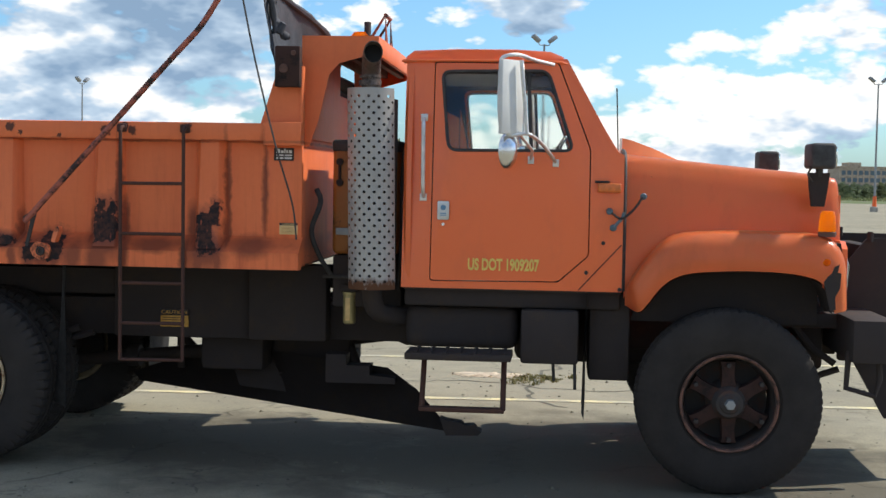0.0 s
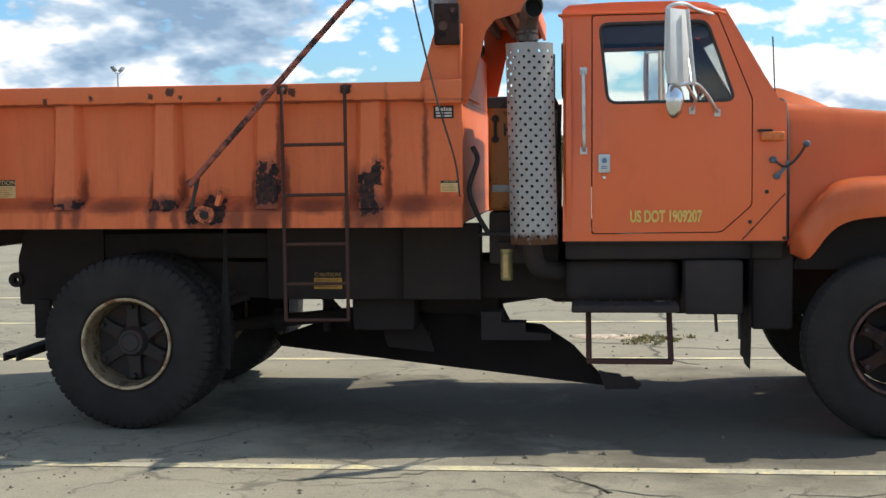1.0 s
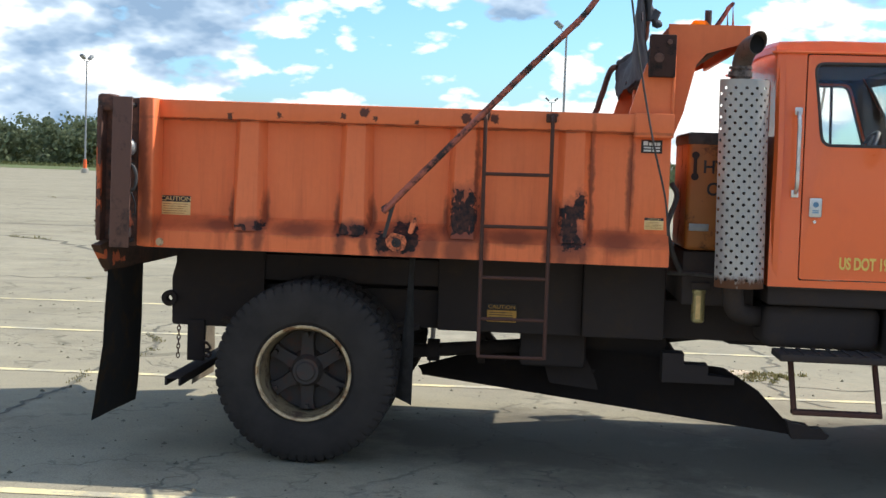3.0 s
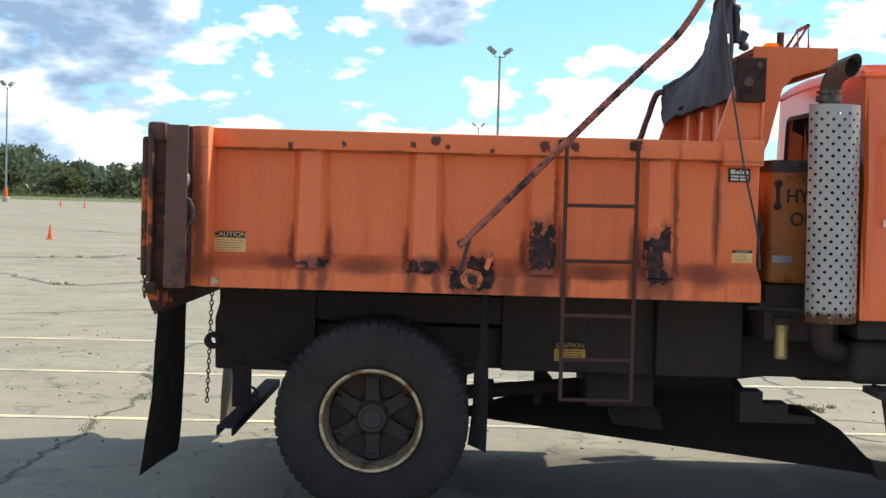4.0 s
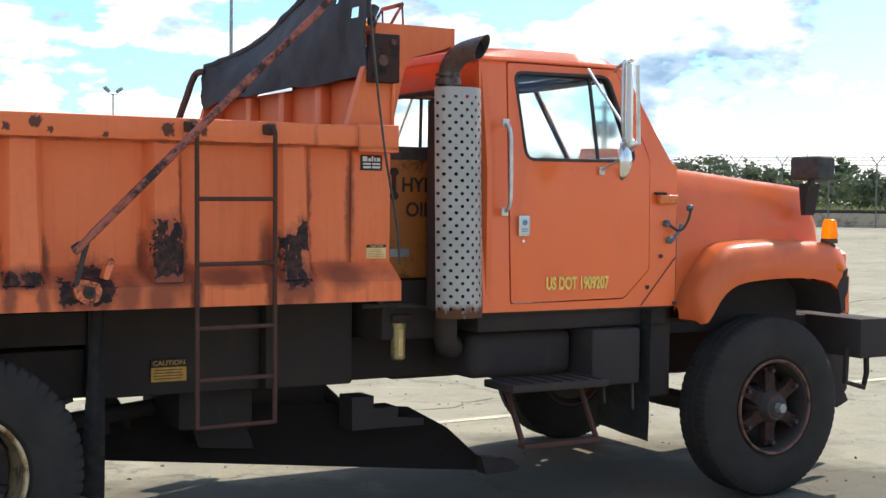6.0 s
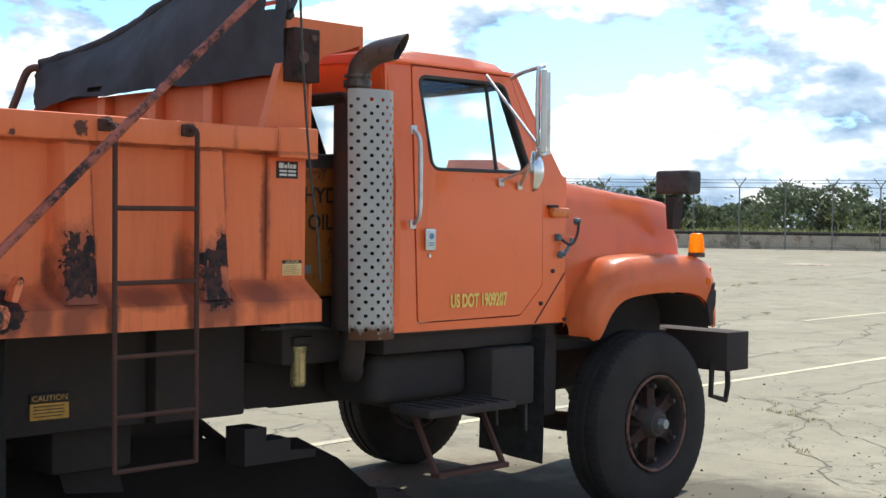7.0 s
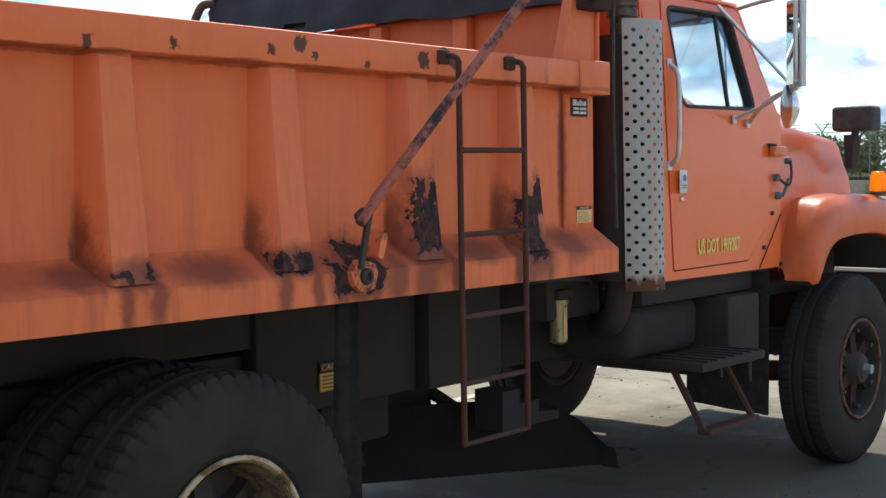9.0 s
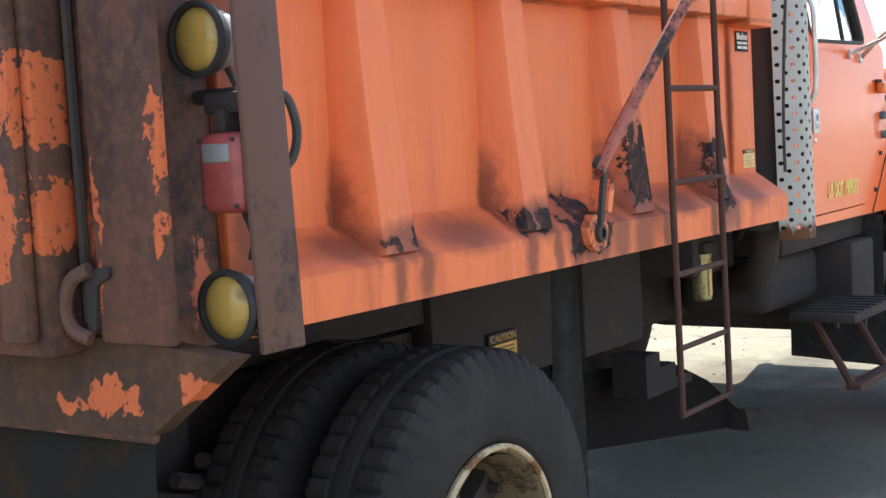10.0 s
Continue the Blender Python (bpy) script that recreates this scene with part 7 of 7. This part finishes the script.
# trees
def tree_kind(seed, h, w, material, label, clumps, leaves):
    rnd = random.Random(seed)
    t = thing("tree", label, "tree", group="trees at the edge of the lot")
    bm = bmesh.new()
    tube(bm, bend([(0, 0, -0.3), (0.05, 0.03, h * 0.25), (-0.05, 0.06, h * 0.5), (0.04, 0, h * 0.8)], 4), [0.05 * h * (1 - 0.06 * i) * 0.45 for i in range(13)], 8)
    for k in range(9):
        a, z0 = rnd.uniform(0, math.tau), h * rnd.uniform(0.22, 0.6)
        l = w * rnd.uniform(0.5, 0.95)
        tube(bm, bend([(0, 0, z0), (l * 0.5 * math.cos(a), l * 0.5 * math.sin(a), z0 + h * 0.14), (l * math.cos(a), l * math.sin(a), z0 + h * rnd.uniform(0.15, 0.35))], 3), [0.012 * h, 0.011 * h, 0.010 * h, 0.008 * h, 0.006 * h, 0.004 * h, 0.003 * h], 5)
    part("trunk", bm, M_BARK, t)
    verts, faces = [], []
    lobes = []
    for _ in range(9):
        a, q = rnd.uniform(0, math.tau), rnd.uniform(0.08, 0.66)
        lobes.append((Vector((w * q * math.cos(a), w * q * math.sin(a), h * rnd.uniform(0.34, 0.86 - 0.42 * q))), w * rnd.uniform(0.26, 0.46)))
    for k in range(clumps):
        if k % 5 == 0:                    # low skirt
            a, q = rnd.uniform(0, math.tau), rnd.random() ** 0.5
            p = Vector((w * 0.9 * q * math.cos(a), w * 0.9 * q * math.sin(a), h * rnd.uniform(0.04, 0.36)))
        else:
            c, lr = rnd.choice(lobes)
            p = c + Vector((rnd.gauss(0, 1), rnd.gauss(0, 1), rnd.gauss(0, 0.8))).normalized() * lr * rnd.uniform(0.35, 1.0)
        cx, cy, z = p.x, p.y, max(p.z, 0.04 * h)
        cr = rnd.uniform(0.10, 0.24) * w * 0.55
        for _ in range(leaves):
            d = Vector((rnd.gauss(0, 1), rnd.gauss(0, 1), rnd.gauss(0, 0.75)))
            d = d.normalized() * cr * rnd.uniform(0.45, 1.0)
            c = Vector((cx, cy, z)) + d
            u = Vector((rnd.gauss(0, 1), rnd.gauss(0, 1), rnd.gauss(0, 1))).normalized()
            v = u.orthogonal().normalized()
            s = rnd.uniform(0.10, 0.21) * (h / 6) ** 0.5
            i = len(verts)
            verts += [tuple(c + u * s), tuple(c + v * s * 0.6), tuple(c - u * s), tuple(c - v * s * 0.6)]
            faces.append((i, i + 1, i + 2, i + 3))
    me = bpy.data.meshes.new("crown")
    me.from_pydata(verts, [], faces)
    me.materials.append(material)
    under("crown", me, t)
    return t


kinds = [tree_kind(1, 6.2, 2.6, M_LEAF_P, "green leafy broad tree at the edge of the lot", 170, 60),
         tree_kind(2, 5.0, 2.8, M_LEAF, "green rounded bushy tree at the edge of the lot", 170, 60),
         tree_kind(3, 4.2, 2.3, M_LEAF_Y, "yellow-green shrub at the edge of the lot", 150, 60),
         tree_kind(4, 7.4, 2.4, M_LEAF, "tall green slender tree at the edge of the lot", 120, 40)]
random.seed(21)
used = set()
spots = []
for k in range(20):                       # row behind the lot, beyond the truck's rear
    spots.append((-96 + k * 5.2 + random.uniform(-1.0, 1.0), 128 + random.uniform(-4, 12), 0.2, random.uniform(0.60, 0.82), random.choice((0, 1, 1, 2, 2))))
for k in range(20):                       # far, straight across
    spots.append((12 + k * 5.2 + random.uniform(-2, 2), 150 + random.uniform(-6, 14), 0.2, random.uniform(0.5, 0.8) * (1.0 if k < 4 else 0.62), random.choice((0, 1, 2, 3))))
for k in range(22):                       # behind the fence, ahead of the truck
    a = radians(6 + k * 2.2 + random.uniform(-0.4, 0.4))
    d = 80 + random.uniform(-3, 18)
    spots.append((-0.5 + d * math.cos(a), -5 + d * math.sin(a), 0.9, random.uniform(0.45, 0.80), random.choice((0, 1, 1, 2, 2, 2))))
for x, y, z, s, k in spots:
    m = pose(x, y, z, 0, 0, random.uniform(0, 360)) @ Matrix.Diagonal((s * random.uniform(0.95, 1.3), s * random.uniform(0.95, 1.3), s, 1))
    q = kinds[k] if k not in used else copy_thing(kinds[k], pose(x, y, z))
    used.add(k)
    q.matrix_basis = m

# dense low woods behind the lot and the fence
def woods(name, line, depth, hmin, hmax, n, size, material, label):
    """A belt of low round-headed trees and bushes, each a heap of leaf clumps."""
    a, b = line(0.0), line(1.0)
    count = int(math.hypot(a[0] - b[0], a[1] - b[1]) / 0.62)
    crowns = []
    for i in range(count):
        t = (i + random.random()) / count
        x, y, z0, nx, ny = line(t)
        d = depth * random.random()
        h = (hmin + (hmax - hmin) * random.random()) * (0.92 + 0.45 * noise.noise(Vector((t * 9, 3, 0))))
        r = h * random.uniform(0.30, 0.48)
        tufts = [Vector((random.gauss(0, 1), random.gauss(0, 1), random.gauss(0.25, 0.9))).normalized() * random.uniform(0.55, 1.0) for _ in range(16)]
        crowns.append((Vector((x + nx * d, y + ny * d, z0)), h, r, tufts))
    verts, faces = [], []
    for _ in range(n):
        c, h, r, tufts = random.choice(crowns)
        if random.random() < 0.66:
            k = random.choice(tufts)
            q = Vector((k.x + random.gauss(0, 0.16), k.y + random.gauss(0, 0.16), k.z + random.gauss(0, 0.13)))
            p = c + Vector((q.x * r * 1.15, q.y * r * 1.15, max(0.05, h - r + q.z * r)))
        else:
            p = c + Vector((random.gauss(0, 1.0) * r, random.gauss(0, 1.0) * r, (h - 0.6 * r) * random.random() ** 1.3))
        u = Vector((random.gauss(0, 1), random.gauss(0, 1), random.gauss(0, 1))).normalized()
        v = u.orthogonal().normalized()
        s = size * random.uniform(0.45, 1.2)
        i = len(verts)
        verts += [tuple(p + u * s), tuple(p + v * s * 0.65), tuple(p - u * s), tuple(p - v * s * 0.65)]
        faces.append((i, i + 1, i + 2, i + 3))
    me = bpy.data.meshes.new(name)
    me.from_pydata(verts, [], faces)
    me.materials.append(material)
    return tagged(new(name, me), label, "woods", kind="stuff")


def edge_arc(t):
    a = radians(4 + 52 * t)
    return -0.5 + 78 * math.cos(a), -5 + 78 * math.sin(a), 1.2, math.cos(a), math.sin(a)


woods("far_woods", lambda t: (-110 + 122 * t, 124, 0.3, 0, 1), 14, 3.0, 5.4, 80000, 0.30, M_LEAF_P, "dense green low woods behind the lot")
woods("far_woods", lambda t: (10 + 110 * t, 148, 0.3, 0, 1), 14, 1.4, 2.7, 34000, 0.26, M_LEAF_P, "dense green low woods across the lot")
woods("far_bushes", edge_arc, 10, 1.9, 3.7, 100000, 0.15, M_LEAF_P, "dense green bushes behind the fence")
woods("far_bushes", lambda t: edge_arc(t)[:2] + (1.1,) + edge_arc(t)[3:], 5, 0.8, 1.8, 16000, 0.13, M_LEAF_Y, "yellow-green undergrowth behind the fence")

# long grass at the edges
spots = []
for _ in range(5200):
    spots.append((random.uniform(-110, 10), random.uniform(118, 134), 0, random.uniform(0.7, 1.3)))
for _ in range(2600):
    spots.append((random.uniform(10, 110), random.uniform(138, 158), 0, random.uniform(0.7, 1.3)))
for _ in range(5200):
    a, d = radians(random.uniform(4, 58)), random.uniform(67.5, 86)
    spots.append((-0.5 + d * math.cos(a), -5 + d * math.sin(a), 0.9, random.uniform(0.7, 1.4)))
blades("grass", spots, M_GRASS, 0.55, "tall green and yellow grass at the edge of the lot", "grass", 0.9, 11, 0.05)

# grassy verge as a raised strip
M_VERGE = grimy("verge_soil", (0.10, 0.13, 0.045), (0.16, 0.16, 0.075), 0.5, 0.95, 0, 0.6)
bm = bmesh.new()
grid(bm, [[(-0.5 + d * math.cos(radians(a)), -5 + d * math.sin(radians(a)), z) for d, z in ((66.2, 0.6), (66.4, 1.25), (67.6, 1.30), (90, 1.5), (140, 1.6))] for a in range(-2, 64, 3)])
tagged(part("verge", bm, M_VERGE), "grassy raised verge beyond the fence", "verge", kind="structure")
bm = bmesh.new()
grid(bm, [[(x, y, z) for y, z in ((116, 0.0), (117, 0.25), (130, 0.4), (220, 0.5))] for x in (-200, -100, -50, 0, 8)])
grid(bm, [[(x, y, z) for y, z in ((136, 0.0), (137, 0.25), (150, 0.4), (260, 0.5))] for x in (8.1, 50, 100, 200, 300)])
tagged(part("verge", bm, M_VERGE), "grassy verge behind the lot", "verge", kind="structure")
bm = bmesh.new()
for k in range(22):
    a0, a1 = radians(-2 + k * 3), radians(-2 + k * 3 + 2.98)
    pts = [(-0.5 + d * math.cos(a), -5 + d * math.sin(a)) for a, d in ((a0, 65.6), (a1, 65.6), (a1, 66.1), (a0, 66.1))]
    prism(bm, pts, 0.55, 1.28, "z")
kerb = tagged(part("retaining_wall", bm, M_WALL), "low weathered concrete retaining wall at the lot's edge", "wall", kind="structure")

bm = bmesh.new()
tube(bm, [(-0.5 + 65.75 * math.cos(radians(a)), -5 + 65.75 * math.sin(radians(a)), 1.36) for a in range(-2, 64, 2)], 0.085, 6)
tagged(part("edge_rail", bm, M_FRAME), "dark rail lying along the top of the low wall", "rail", kind="structure")

# round manhole cover in the asphalt
bm = bmesh.new()
zc = far_rise(42.3, 20.4)
lathe(bm, [(0, 0.012), (0.42, 0.012), (0.44, 0.016), (0.85, 0.014), (0.9, -0.02), (0, -0.02)], (42.3, 20.4, zc + 0.004), 28, "z")
tagged(part("manhole_cover", bm, M_WALL), "pale round concrete collar of a manhole in asphalt", "manhole cover")

# fence with barbed-wire arms
FR = 64.6


def fence_at(a, z):
    return Vector((-0.5 + FR * math.cos(a), -5 + FR * math.sin(a), z))


fence = thing("fence", "grey chain-link fence with barbed wire on angled arms", "fence")
angles = [radians(5 + 1.9 * k) for k in range(27)]
for a in angles:
    bm = bmesh.new()
    p = fence_at(a, 0.6)
    p2 = p + Vector((0, 0, 0.24))
    tube(bm, [p, p2 + Vector((0, 0, 2.75))], 0.034, 8)
    post = part("post", bm, M_FENCE, fence)
    r = Vector((math.cos(a), math.sin(a), 0))
    tt = Vector((-math.sin(a), math.cos(a), 0))
    for s in (-1, 1):
        bm = bmesh.new()
        tube(bm, [p2 + Vector((0, 0, 2.72)), p2 + Vector((0, 0, 3.15)) + (r * 0.2 + tt * 0.3) * s], 0.024, 6)
        part("barb_arm", bm, M_FENCE, post)
bm = bmesh.new()
for z in (0.72, 3.54):
    tube(bm, [fence_at(a, z) for a in angles], 0.018, 6)
for z, s in ((3.76, -1), (3.90, -1), (3.76, 1), (3.90, 1)):
    tube(bm, [fence_at(a, z) + Vector((math.cos(a), math.sin(a), 0)) * 0.12 * s for a in angles], 0.013, 4)
part("rail_wire", bm, M_FENCE, fence)
bm = bmesh.new()
for i in range(len(angles) - 1):
    for k in range(12):
        for dz in (1, -1):
            a0 = angles[i] + (angles[i + 1] - angles[i]) * k / 12
            a1 = a0 + (angles[1] - angles[0]) * 1.05
            a1 = min(a1, angles[-1])
            p0, p1 = fence_at(a0, 0.75 if dz > 0 else 3.52), fence_at(a1, 3.52 if dz > 0 else 0.75)
            q = [bm.verts.new(v) for v in (p0, p0 + Vector((0, 0, 0.006)), p1 + Vector((0, 0, 0.006)), p1)]
            bm.faces.new(q)
part("mesh_wire", bm, M_FENCE, fence, smooth=0)

# utility pole
up = thing("utility_pole", "dark wooden utility pole with cross arms and transformers", "utility pole", (42.0, 50.3, 0.6))
up_c = Vector((42.0, 50.3, 0.6))
part("pole", tube(bmesh.new(), [up_c, up_c + Vector((0, 0, 6.4))], [0.16, 0.11], 10), M_BARK, up)
for z in (5.2, 6.0):
    part("cross_arm", box(bmesh.new(), up_c.x - 0.7, up_c.x + 0.7, up_c.y - 0.12, up_c.y + 0.12, up_c.z + z, up_c.z + z + 0.12, 0.02), M_BARK, up)
for dx in (-0.5, 0.5):
    bm = bmesh.new()
    lathe(bm, [(0, 0), (0.22, 0), (0.24, 0.05), (0.24, 0.6), (0.15, 0.7), (0, 0.72)], (up_c.x + dx, up_c.y, up_c.z + 4.5), 14, "z")
    part("transformer", bm, M_GREY, up)

# far building
bld = thing("building", "grey flat-roofed multi-storey building beyond trees", "building", (94, 409, 0))
bm = bmesh.new()
box(bm, 88, 104, 400, 418, 0, 7.6)
wall = part("wall", bm, M_WALL, bld)
bm = bmesh.new()
box(bm, 87.7, 104.3, 399.7, 418.3, 7.6, 8.0)
roof = part("roof", bm, M_WALL, bld)
part("plant_room", box(bmesh.new(), 91, 95, 403, 412, 8.0, 9.2), M_WALL, roof)
bm = box(bmesh.new(), -0.6, 0.6, -0.06, 0.06, 0, 1.3)
win_me = None
for s in range(3):
    for k in range(9):
        if win_me is None:
            w0 = part("window", bm, M_SLATE, wall)
            win_me = w0.data
            w0.location = (89.2 + k * 1.7, 400, 1.0 + s * 2.2)
        else:
            w = new("window", win_me)
            w.parent = wall
            w.location = (89.2 + k * 1.7, 400, 1.0 + s * 2.2)
